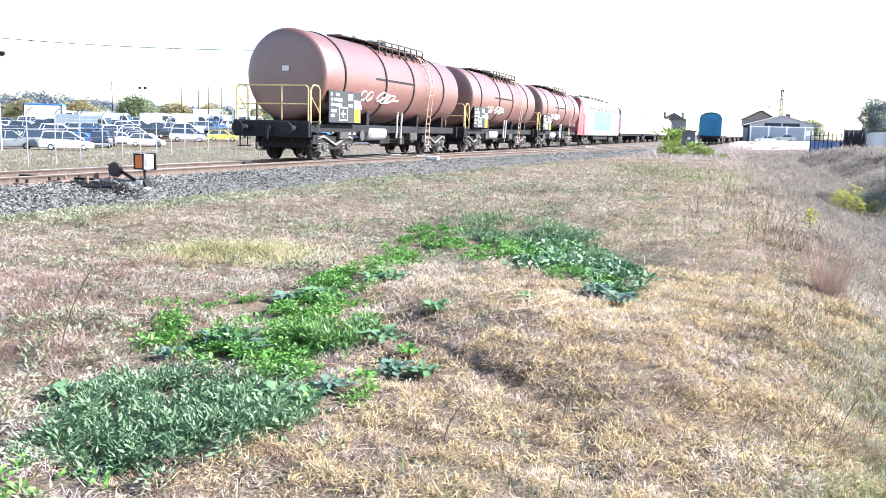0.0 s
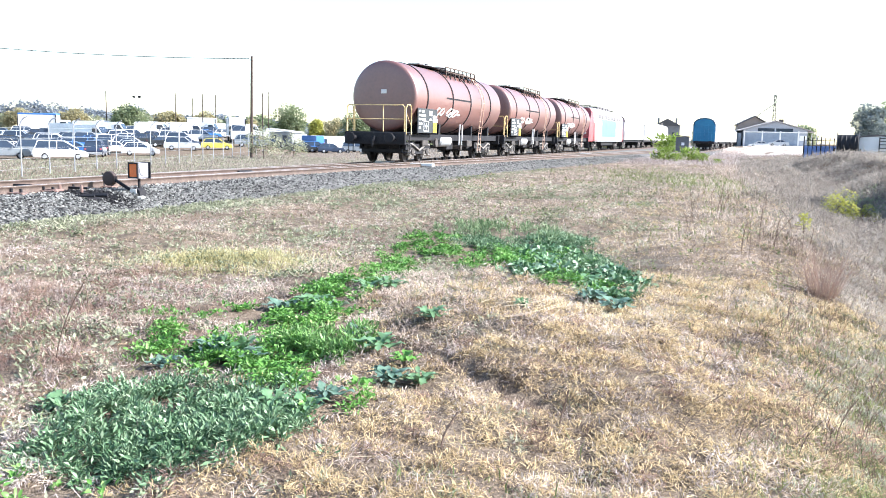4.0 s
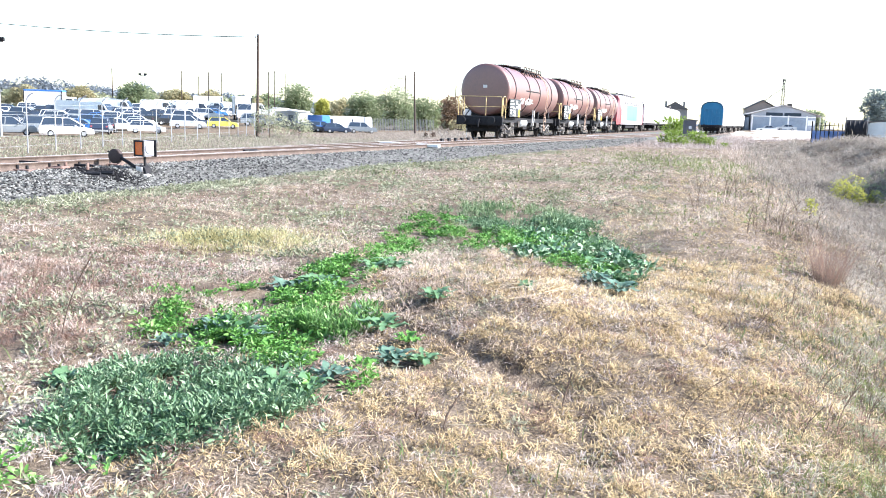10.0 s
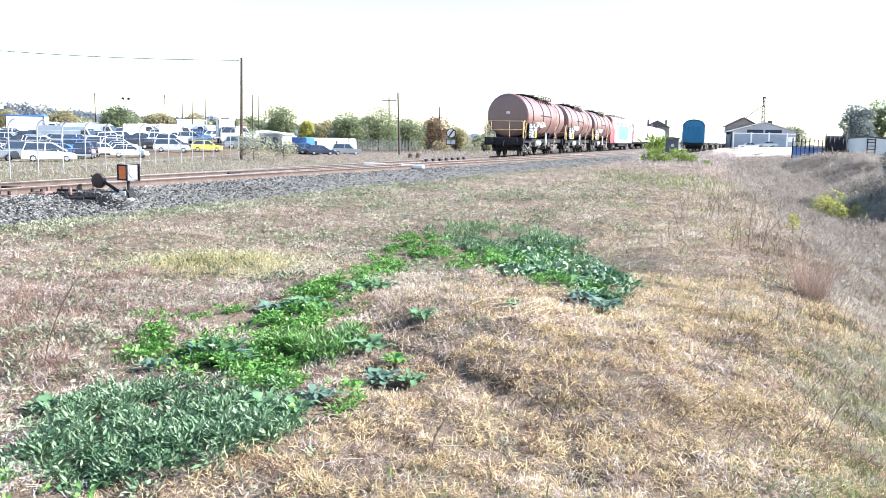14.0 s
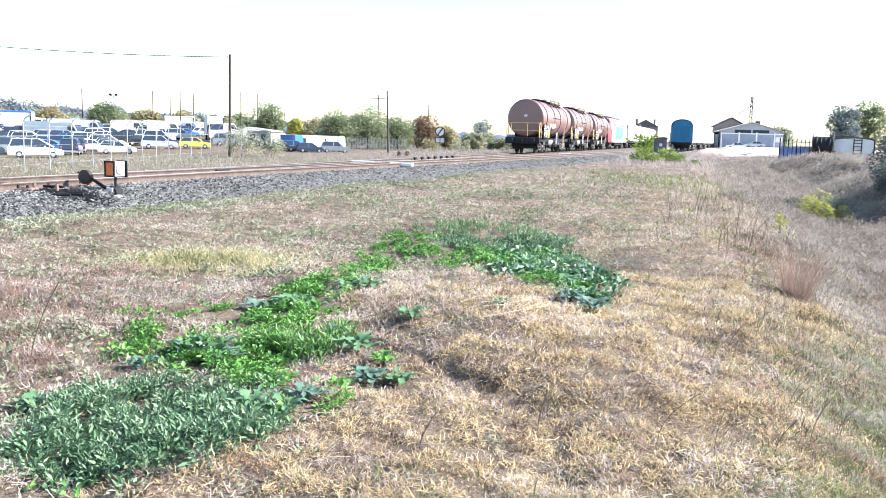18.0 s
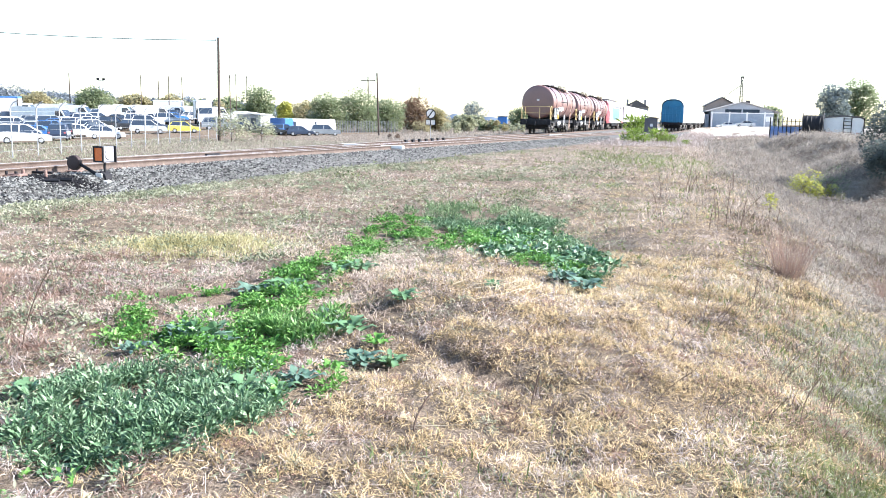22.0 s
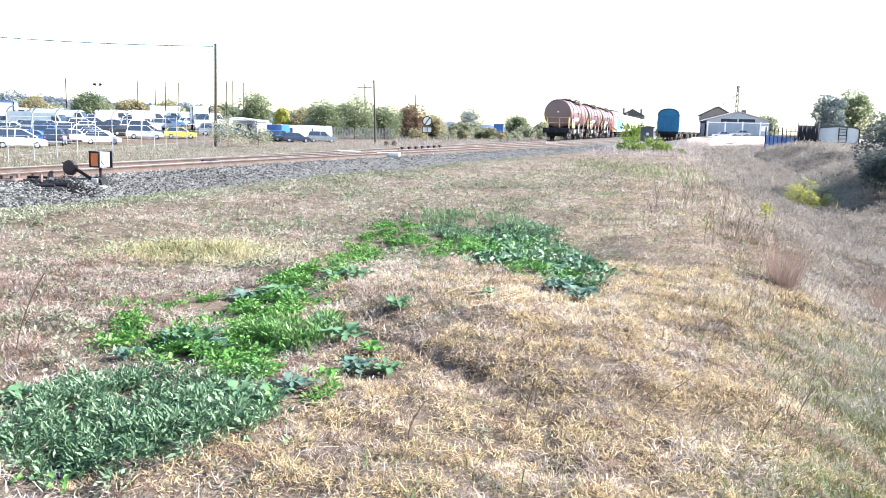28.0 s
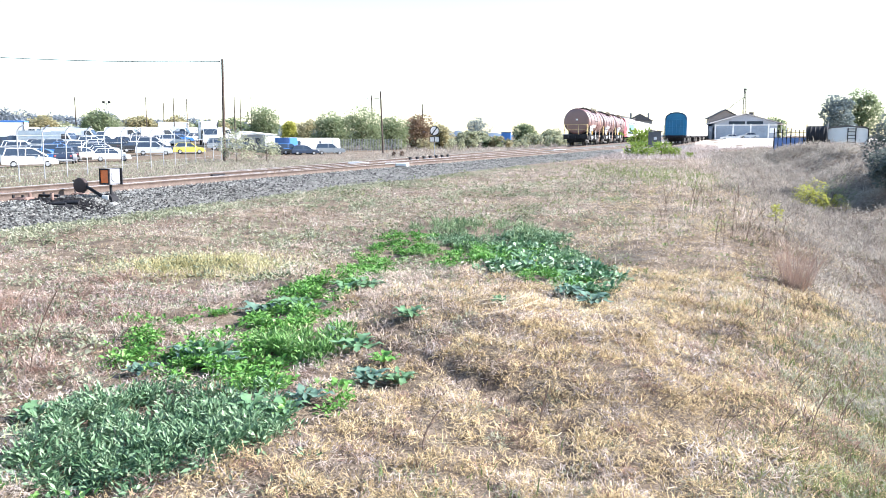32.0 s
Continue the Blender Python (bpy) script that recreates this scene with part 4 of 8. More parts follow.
def scatter_weeds():
    """Single low leafy plants all over the field, thicker in drifts."""
    for n, r0, r1, power, a0, a1, per, mat, name, label, hgt in (
            (2600, 8.5, 30.0, 0.9, -33, 12, 16, "pale_green", "field_weeds", "low grey-green leafy weeds scattered in straw", 0.05),
            (700, 3.0, 9.0, 0.3, -33, -9, 14, "pale_green", "near_field_weeds", "grey-green leafy weeds between straw tufts", 0.05),
            (360, 9.0, 40.0, 0.9, -12, 25, 14, "green_grass", "green_field_weeds", "fresh green leafy weeds scattered in straw", 0.06)):
        x, y, r = wedge(n, r0, r1, power, a0, a1)
        q, qs = off_track(x, y)
        d = 0.5 + 0.5 * np.sin(x * 0.9 + 1.4 * np.sin(y * 0.45)) * np.sin(y * 0.8 + 1.1 * np.sin(x * 0.6 + 2))
        keep = (q > 3.0) & (qs > 2.9) & (q < 15) & (RNG.uniform(0, 1, n) < np.clip(2.2 * d - 0.5, 0.08, 1)) & (in_patch(x, y) < 0.5)
        x, y, r = x[keep], y[keep], r[keep]
        i = np.repeat(np.arange(len(x)), per)
        m = len(i)
        az = RNG.uniform(-math.pi, math.pi, m)
        far = 0.7 + r[i] / 16
        out = RNG.uniform(0.0, 0.11, m) * far
        lx, ly = x[i] + np.cos(az) * out, y[i] + np.sin(az) * out
        z = ground_z(lx, ly) + 0.015 + RNG.uniform(0, hgt, m) * far
        me = lance_mesh(name, M[mat], np.stack([lx, ly, z], -1), RNG.uniform(0.025, 0.055, m) * far, RNG.uniform(0.010, 0.020, m) * far, az + RNG.normal(0, 0.5, m), np.clip(RNG.normal(0.3, 0.4, m), -0.2, 1.3), RNG.uniform(0.1, 0.4, m), RNG)
        tagged(new(name, me), label, "weeds", kind="stuff")


grow_patches()
scatter_weeds()


def rosette(x, y, size, mat, label, leaves=18):
    """A broad-leaved plant: lobed leaves round a short root."""
    z = float(ground_z(x, y))
    top = new("broadleaf_plant")
    size *= 0.95
    top.location = (x, y, z)
    g = Geo().cyl((0, 0, -0.02), (0, 0, 0.04), 0.012, 0.006, seg=6)
    part("root_crown", g, M["dead_wood"], top)
    for k in range(leaves):
        az = 2 * math.pi * (k * 0.382 + random.random() * 0.08)
        lift = random.uniform(0.2, 1.0)
        ln, wd = size * random.uniform(0.45, 0.9), size * random.uniform(0.22, 0.40)
        g = Geo()
        vs, fs, n = [], [], 7
        for i in range(n):
            u = i / (n - 1)
            wv = wd * 0.5 * math.sin(math.pi * min(1, u * 0.93 + 0.07)) ** 0.8 * (0.4 + 0.6 * (i % 2)) * (1.15 if u > 0.4 else 0.6)
            h = ln * (u * math.sin(lift) - 0.55 * u * u * math.sin(lift))
            o = ln * u * math.cos(lift * (1 - 0.4 * u))
            for sgn in (-1, 0, 1):
                vs.append((o, sgn * wv, h + abs(sgn) * wv * 0.32 + 0.012 * math.sin(9 * u + k)))
        for i in range(n - 1):
            for s in (0, 1):
                fs.append((3 * i + s, 3 * i + s + 1, 3 * i + s + 4, 3 * i + s + 3))
        g.add(vs, fs, True)
        me = bpy.data.meshes.new("leaf")
        me.from_pydata(g.v, [], g.f)
        me.polygons.foreach_set("use_smooth", [True] * len(g.f))
        me.materials.append(mat)
        part("leaf", me, None, top, at=Matrix.Translation((0, 0, 0.02 + 0.012 * (k % 3))) @ Matrix.Rotation(az, 4, "Z"))
    return tagged(top, label, "weed", "broad-leaved plants in the grass")


for x, y, size, kind in ((-1.44, 7.93, 0.34, 0), (-1.72, 7.85, 0.30, 2), (-1.25, 7.75, 0.26, 0), (-0.83, 8.85, 0.34, 0), (-1.01, 8.66, 0.26, 0), (-0.27, 6.82, 0.24, 0), (-1.86, 6.04, 0.26, 2), (-1.56, 5.84, 0.26, 2), (-2.08, 5.69, 0.20, 2), (-0.62, 6.05, 0.28, 0), (-0.84, 6.6, 0.24, 2), (-0.49, 5.38, 0.24, 2), (-0.29, 5.42, 0.24, 0),
                         (-0.41, 5.74, 0.18, 1), (-1.09, 4.75, 0.22, 0), (-0.8, 4.82, 0.22, 2), (-0.89, 4.62, 0.2, 0), (-0.64, 5.13, 0.16, 1), (1.23, 8.22, 0.28, 2), (1.35, 7.55, 0.28, 2), (1.38, 9.5, 0.30, 0), (1.19, 10.3, 0.28, 2), (1.75, 10.3, 0.30, 2), (1.5, 8.7, 0.26, 0), (0.5, 7.29, 0.14, 0), (-1.35, 5.62, 0.2, 1), (-2.45, 4.9, 0.2, 0)):
    rosette(x, y, size, (M["leaf_teal"], M["leaf_bright"], M["leaf_rosette"])[kind], ("dark teal broad-leaved plant growing in straw", "fresh green broad-leaved plant growing in straw", "grey-blue thistle-like plant growing in straw")[kind])


# ---- dry stalks and brush ----
def dry_stalk(x, y, h, lean, turn, label="thin dark dried weed stalk in the grass", thick=1.0):
    z = float(ground_z(x, y))
    top = new("dry_stalk")
    top.matrix_basis = Matrix.Translation((x, y, z - 0.02)) @ Matrix.Rotation(turn, 4, "Z")
    pts = []
    for i in range(6):
        u = i / 5
        pts.append(Vector((lean * h * u * u, 0.05 * h * math.sin(3 * u + turn), h * u)))
    part("stem", Geo().tube(pts, 0.0019 * thick, 4), M["dead_wood"], top)
    for i in range(5):
        u = 0.4 + 0.12 * i
        b = pts[min(4, int(u * 5))]
        a = i * 2.4 + turn
        e = b + Vector((math.cos(a) * 0.1 * h, math.sin(a) * 0.1 * h, 0.13 * h))
        part("twig", Geo().cyl(b, e, 0.0014 * thick, 0.0008 * thick, seg=3), M["dead_wood"], top)
    return tagged(top, label, "dry stalk", "dry stalks on the bank")


for i, (x, y, h, lean) in enumerate(((4.0, 12.4, 0.5, 0.1), (4.4, 13.2, 0.5, 0.2), (4.9, 18.5, 0.7, 0.3), (4.6, 17.6, 0.55, 0.1), (5.3, 17.9, 0.65, -0.2), (5.8, 19.5, 0.6, 0.2), (0.55, 4.6, 0.25, 0.2), (-0.1, 4.2, 0.2, 0.5))):
    dry_stalk(x, y, h, lean, i * 1.9, thick=2.4)
for i, (x, y, h) in enumerate(((5.7, 19.5, 0.75), (5.85, 19.6, 0.6), (5.55, 19.4, 0.5), (6.05, 19.8, 0.7), (4.9, 14.2, 0.75), (5.0, 13.95, 0.6), (5.1, 14.1, 0.5), (4.75, 14.4, 0.4), (6.6, 17.4, 0.5), (5.8, 14.4, 0.45), (6.5, 23.9, 0.6), (6.7, 23.7, 0.5), (7.3, 21.0, 0.6), (4.2, 16.2, 0.4))):
    dry_stalk(x, y, h, 0.12 + 0.2 * (i % 3), i * 1.3 - 1.0, thick=2.6)
dry_stalk(-2.84, 5.7, 0.60, 0.42, -0.3, "tall dark dried weed stalk beside green weeds", 2.0)
dry_stalk(-3.15, 6.9, 0.40, 0.3, 2.4, "dark dried weed stalk in the reddish weeds", 1.6)
STALKS = random.Random(21)
for i in range(56):
    y = 4.3 + 8.5 * STALKS.random() ** 1.2
    dry_stalk(y * (0.24 + 0.26 * STALKS.random()), y, STALKS.uniform(0.14, 0.34), STALKS.uniform(0.1, 0.8), STALKS.uniform(-0.7, 0.9))


def grow_brush():
    def field(name, mat, n, y0, y1, q0, q1, l0, l1, w, label, density=lambda x, y: 1.0):
        y = y0 + (y1 - y0) * RNG.uniform(0, 1, n) ** 1.9
        q = RNG.uniform(q0, q1, n)
        x = line_x(y) + q / UY
        keep = (np.abs(np.degrees(np.arctan2(x, y))) < 34) & (RNG.uniform(0, 1, n) < density(x, y))
        x, y = x[keep], y[keep]
        m = len(x)
        r = np.hypot(x, y)
        sow(name, mat, x, y, RNG.uniform(l0, l1, m) * (0.35 + 1.0 * clumped(x * 0.7, y * 0.7)) * np.clip(r / 24, 0.4, 1.0), RNG.uniform(0.6, 1.3, m) * w * (1 + r / 16), np.clip(RNG.normal(0.7, 0.5, m), 0.05, 1.55), label, 0.7)
    def mounds(name, mat, n, y0, y1, q0, q1, rad, hgt, blades, length, width, label, density=lambda x, y: 1.0):
        """Lumps of brush between two lines along the rails."""
        y = y0 + (y1 - y0) * RNG.uniform(0, 1, n) ** 1.5
        x = line_x(y) + RNG.uniform(q0, q1, n) / UY
        brow = smooth(15.0, 16.3, (x - line_x(y)) * UY + 0.3 * np.sin(y * 1.3)) + 0.8 * smooth(24, 32, y)
        keep = (np.abs(np.degrees(np.arctan2(x, y))) < 34) & (RNG.uniform(0, 1, n) < density(x, y) * brow)
        x, y = x[keep], y[keep]
        r = np.hypot(x, y)
        k = 0.45 + 0.55 * smooth(6, 26, r)
        tuft(name, mat, x, y, r * 0.8, RNG.uniform(*rad, len(x)) * k, RNG.uniform(*hgt, len(x)) * k, blades, label, length, width, "brush")
    mounds("ditch_brush", M["brush_mauve"], 3200, 7, 80, 14.9, 30, (0.25, 0.6), (0.12, 0.5), 60, (0.06, 0.17), (0.003, 0.006), "mauve-brown dried brush filling the ditch")
    mounds("bank_brush", M["brush_pale"], 2200, 8, 80, 14.7, 30, (0.25, 0.55), (0.15, 0.5), 52, (0.06, 0.17), (0.003, 0.006), "grey dead weeds on the bank", lambda x, y: clumped(x * 0.5, y * 0.4))
    mounds("far_dry_mound", M["brush_pale"], 1300, 30, 92, 18, 40, (0.4, 0.9), (0.3, 0.7), 52, (0.10, 0.26), (0.003, 0.006), "tall dry grass beyond the ditch")
    mounds("slope_brush", M["brush_mauve"], 1500, 5.5, 30, 14.6, 19, (0.2, 0.45), (0.1, 0.4), 60, (0.05, 0.13), (0.0026, 0.005), "pale pinkish dead weeds down the slope")
    field("near_ditch_grass", M["ditch_green"], 130000, 3.2, 9.5, 14.3, 17.2, 0.10, 0.30, 0.0034, "fresh green grass at the ditch's edge", lambda x, y: 0.06 + 0.94 * smooth(-0.35, 0.55, (x - line_x(y)) * UY - 14.9 - 0.2 * (y - 5.5) + 0.4 * np.sin(y * 2.1) * np.sin(x * 3.3)) * np.clip(clumped(x * 1.1, y * 1.1) * 4 - 0.9, 0.2, 1))
    field("near_grey_brush", M["dead_and_shade"], 60000, 4.2, 16, 14.7, 18.6, 0.14, 0.42, 0.003, "grey-brown dead weeds at the ditch's edge", lambda x, y: clumped(x * 1.2 + 4, y * 1.2))
    field("pale_tall_grass", M["straw"], 16000, 14, 80, 13.2, 17.0, 0.2, 0.5, 0.004, "tall pale dry grass along the bank", lambda x, y: clumped(x * 0.9, y * 0.5))
    field("ditch_green", M["ditch_green"], 46000, 3.5, 17, 15.0, 20.5, 0.06, 0.2, 0.0045, "green grass in the damp ditch", lambda x, y: clumped(x * 1.3, y))
    # beyond the rails
    def beyond(name, mat, n, y0, y1, q0, q1, l0, l1, w, label, density=lambda x, y: 1.0):
        y = RNG.uniform(y0, y1, n)
        x = line_x(y) + RNG.uniform(q0, q1, n) / UY
        keep = (np.abs(np.degrees(np.arctan2(x, y))) < 34) & (RNG.uniform(0, 1, n) < density(x, y))
        x, y = x[keep], y[keep]
        m = len(x)
        sow(name, mat, x, y, RNG.uniform(l0, l1, m), RNG.uniform(0.6, 1.3, m) * w, np.clip(RNG.normal(0.9, 0.45, m), 0.1, 1.55), label, 0.6)
    beyond("dry_verge", M["brush_pale"], 90000, 30, 150, -40, -3.0, 0.15, 0.5, 0.022, "tall dry grass beyond the rails", lambda x, y: np.clip((y - 42) / 30, 0.06, 1) * (0.4 + 0.6 * clumped(x * 0.4, y * 0.3)))
    beyond("mauve_verge", M["brush_pale"], 34000, 60, 170, -26, -3.0, 0.25, 0.6, 0.022, "mauve-brown dead weeds beyond the rails", lambda x, y: clumped(x * 0.5, y * 0.25))
    beyond("green_verge", M["pale_green"], 80000, 20, 100, -46, -2.9, 0.10, 0.32, 0.026, "grey-green weeds before the car park", lambda x, y: 0.25 + 0.75 * (clumped(x * 0.6, y * 0.4) > 0.4))
    beyond("far_field_grass", M["brush_pale"], 60000, 80, 330, -70, -3.2, 0.4, 1.0, 0.06, "pale dry grass over the far field", lambda x, y: (0.45 + 0.55 * clumped(x * 0.2, y * 0.12)) * ((x > -8 + 0.0 * y) | (y > 175)))
    beyond("yard_edge_grass", M["straw_grey"], 12000, 100, 124, 8, 42, 0.15, 0.5, 0.04, "dry grass along the edge of the yard", lambda x, y: smooth(124, 108, y))
    beyond("siding_verge", M["straw_grey"], 18000, 60, 140, 6.5, 16, 0.2, 0.6, 0.025, "dry grass between the tracks")
    # broom bush
    n = 340
    th, u = RNG.uniform(0, 2 * math.pi, n), np.sqrt(RNG.uniform(0, 1, n))
    for cx, cy, rr, hh, name in ((4.28, 10.2, 0.26, 0.85, "broom_bush"), (6.6, 11.9, 0.4, 0.6, "broom_bush")):
        x, y = cx + u * np.cos(th) * rr * 0.6, cy + u * np.sin(th) * rr * 0.6
        p = np.stack([x, y, ground_z(x, y)], -1)
        me = blade_mesh(name, M["broom"], p, RNG.uniform(0.5, 1.0, n) * hh, np.full(n, 0.0036), th + RNG.normal(0, 0.5, n), 1.50 - 0.34 * u - RNG.uniform(0, 0.2, n), np.zeros(n), RNG)
        tagged(new(name, me), "pinkish brown bush of fine upright stems", "bush", kind="stuff")


grow_brush()


# ---- gravel, sleepers and turnout gear ----
def lay_stones():
    n = 120000
    y = 12 + 66 * RNG.uniform(0, 1, n) ** 1.45
    q = RNG.uniform(-1.7, 3.35, n)
    y[:3000] = RNG.uniform(16.4, 18.5, 3000)
    q[:3000] = RNG.uniform(0.9, 2.9, 3000)
    side = RNG.uniform(0, 1, n) < 0.5
    x = np.where(side, side_x(y), line_x(y)) + q / UY
    z = -0.17 - 0.45 * smooth(1.45, 3.3, np.abs(q)) + RNG.uniform(-0.012, 0.025, n)
    qm = (x - line_x(y)) * UY
    qs = (x - side_x(y)) * UY
    low = ~((np.abs(qm) < 1.6) & (q > 1.6)) & ~((np.abs(qs) < 1.6) & (q > 1.6))
    clear = (np.abs(np.abs(qm) - 0.7525) > 0.09) & (np.abs(np.abs(qs) - 0.7525) > 0.09) & low
    x, y, z, q = x[clear], y[clear], z[clear], q[clear]
    n = len(x)
    base = np.array([(1, 0, 0), (-1, 0, 0), (0, 1, 0), (0, -1, 0), (0, 0, 1), (0, 0, -1)], dtype=float)
    size = RNG.uniform(0.015, 0.032, n) * (1 + y / 90)
    v = base[None] * RNG.uniform(0.6, 1.35, (n, 6, 1)) + RNG.normal(0, 0.22, (n, 6, 3))
    v = v * size[:, None, None] * np.array([1, 1, 0.8])
    a = RNG.uniform(0, 6.28, n)
    c, s = np.cos(a)[:, None], np.sin(a)[:, None]
    v = np.stack([v[..., 0] * c - v[..., 1] * s + x[:, None], v[..., 0] * s + v[..., 1] * c + y[:, None], v[..., 2] + z[:, None]], -1)
    f = np.array([(0, 2, 4), (2, 1, 4), (1, 3, 4), (3, 0, 4)])
    inner = (np.abs((x - line_x(y)) * UY) < 0.95) | (np.abs((x - side_x(y)) * UY) < 0.95)
    # oil stain and the lever gear's cast shadow, both painted as black stones
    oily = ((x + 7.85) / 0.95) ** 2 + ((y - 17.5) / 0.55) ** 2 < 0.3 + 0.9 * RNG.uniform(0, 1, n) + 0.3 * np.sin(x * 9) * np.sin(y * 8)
    for m, name, mat, label in ((~inner & ~oily, "ballast_stones", M["stones"], "loose grey crushed ballast stones"), (inner & ~oily, "rusty_stones", M["rust_gravel"], "rust-stained stones between the rails"), (oily, "oily_stones", M["oil_shade_stone"], "black stones by the turnout lever, oil and painted shadow")):
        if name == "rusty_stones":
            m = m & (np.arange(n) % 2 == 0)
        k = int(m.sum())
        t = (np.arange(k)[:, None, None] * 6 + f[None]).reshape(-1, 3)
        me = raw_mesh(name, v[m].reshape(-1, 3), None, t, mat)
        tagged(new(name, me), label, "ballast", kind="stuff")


M["stones"] = material("stones", (0.12, 0.122, 0.118), 0.9, dark=(0.03, 0.03, 0.031), light=(0.27, 0.27, 0.255), scale=1.5, fine=9, bump=0.2, island=0.8, spec=0.15)
# near black: oil on the stones, with the lever's shadow painted in
M["oil_shade_stone"] = material("oil_shade_stone", (0.014, 0.014, 0.016), 0.9, spec=0.1, dark=(0.007, 0.007, 0.008), light=(0.034, 0.033, 0.036), scale=3, fine=20, island=0.5)
lay_stones()


def lever_stand():
    """Hand lever of the turnout with its weight and a lantern box."""
    top = new("switch_stand")
    top.matrix_basis = pose(-7.22, 18.45, -0.50, 0, 0, -17)
    part("base_plate", Geo().box((0, 0, 0.06), (0.55, 0.34, 0.12), 0.02), M["black_steel"], top)
    part("base_block", Geo().box((0.24, -0.22, 0.10), (0.17, 0.16, 0.26), 0.02), M["concrete"], top, "pale concrete block")
    part("housing", Geo().prism([(-0.15, 0.1), (0.16, 0.1), (0.12, 0.34), (0.0, 0.42), (-0.1, 0.36)], -0.11, 0.11), M["black_steel"], top)
    part("housing_cap", Geo().box((-0.03, -0.12, 0.32), (0.17, 0.03, 0.12), 0.01), M["off_white"], top, "pale painted cover")
    arm = part("lever_arm", Geo().tube([(-0.02, -0.05, 0.28), (-0.45, -0.06, 0.50), (-0.66, -0.06, 0.60)], 0.036, 8), M["black_steel"], top)
    part("weight", Geo().lathe([(-0.06, 0.02), (-0.06, 0.14), (-0.045, 0.16), (0.045, 0.16), (0.06, 0.14), (0.06, 0.02)], "y", 28, (-0.70, -0.06, 0.58)), M["weight_brown"], arm, "round dark iron counterweight")
    part("grip", Geo().cyl((-0.84, -0.06, 0.655), (-0.9, -0.06, 0.68), 0.02, seg=8), M["black_steel"], arm)
    part("spindle", Geo().cyl((0.03, 0, 0.36), (0.03, 0, 0.6), 0.03, seg=10), M["black_steel"], top)
    box_ = part("lantern_box", Geo().box((0, 0, 0), (0.29, 0.29, 0.33), 0.012), M["lantern_grey"], top, "pale grey lantern box", at=pose(0.03, 0, 0.78, 0, 0, 79))
    fr = Geo()
    for o in (-0.135, 0.135):
        fr.box((-0.152, o, 0), (0.03, 0.035, 0.34), 0)
    for z in (-0.155, 0.155):
        fr.box((-0.152, 0, z), (0.03, 0.30, 0.035), 0)
    part("frame", fr, M["black_steel"], box_)
    part("orange_pane", Geo().box((-0.148, 0, 0), (0.012, 0.25, 0.29), 0), M["orange_glass"], box_, "orange signal pane")
    part("lens", Geo().cyl((0.0, -0.142, 0.0), (0.0, -0.156, 0.0), 0.095, seg=22), M["lens_white"], box_, "round pale lens")
    part("lens_rim", Geo().lathe([(-0.158, 0.094), (-0.162, 0.108), (-0.143, 0.112)], "y", 24, (0.0, 0, 0), ring=True), M["grey_paint"], box_)
    part("shade", Geo().box((0.157, -0.04, 0), (0.02, 0.30, 0.36), 0.004), M["black_steel"], box_)
    for y, l in ((0.02, 1.9), (0.16, 1.6)):
        part("rod", Geo().cyl((-0.15, y, 0.12), (-l, y - 0.02, 0.22), 0.028, seg=8), M["rusty_iron"], top)
    part("cover_plate", Geo().box((-0.45, -0.16, 0.10), (0.7, 0.22, 0.06), 0.01), M["black_steel"], top)
    part("pull_rod", Geo().cyl((-0.1, -0.14, 0.16), (-1.5, 0.5, 0.2), 0.025, seg=8), M["black_steel"], top)
    part("crank", Geo().box((-0.75, 0.1, 0.14), (0.3, 0.26, 0.10), 0.02), M["rusty_iron"], top)
    return tagged(top, "black turnout lever with counterweight and orange lantern", "switch stand")


M["lantern_grey"] = material("lantern_grey", (0.24, 0.24, 0.27), 0.6, scale=4, fine=30, bump=0.05)
M["rusty_iron"] = material("rusty_iron", (0.20, 0.125, 0.105), 0.8, dark=(0.07, 0.045, 0.04), light=(0.32, 0.23, 0.20), scale=4, fine=40)
M["concrete"] = material("concrete", (0.45, 0.44, 0.42), 0.9, scale=3, fine=25)
M["weight_brown"] = material("weight_brown", (0.05, 0.032, 0.03), 0.7, scale=5, fine=40)
M["lens_white"] = material("lens_white", (0.80, 0.82, 0.84), 0.15, bump=0, scale=3)
lever_stand()


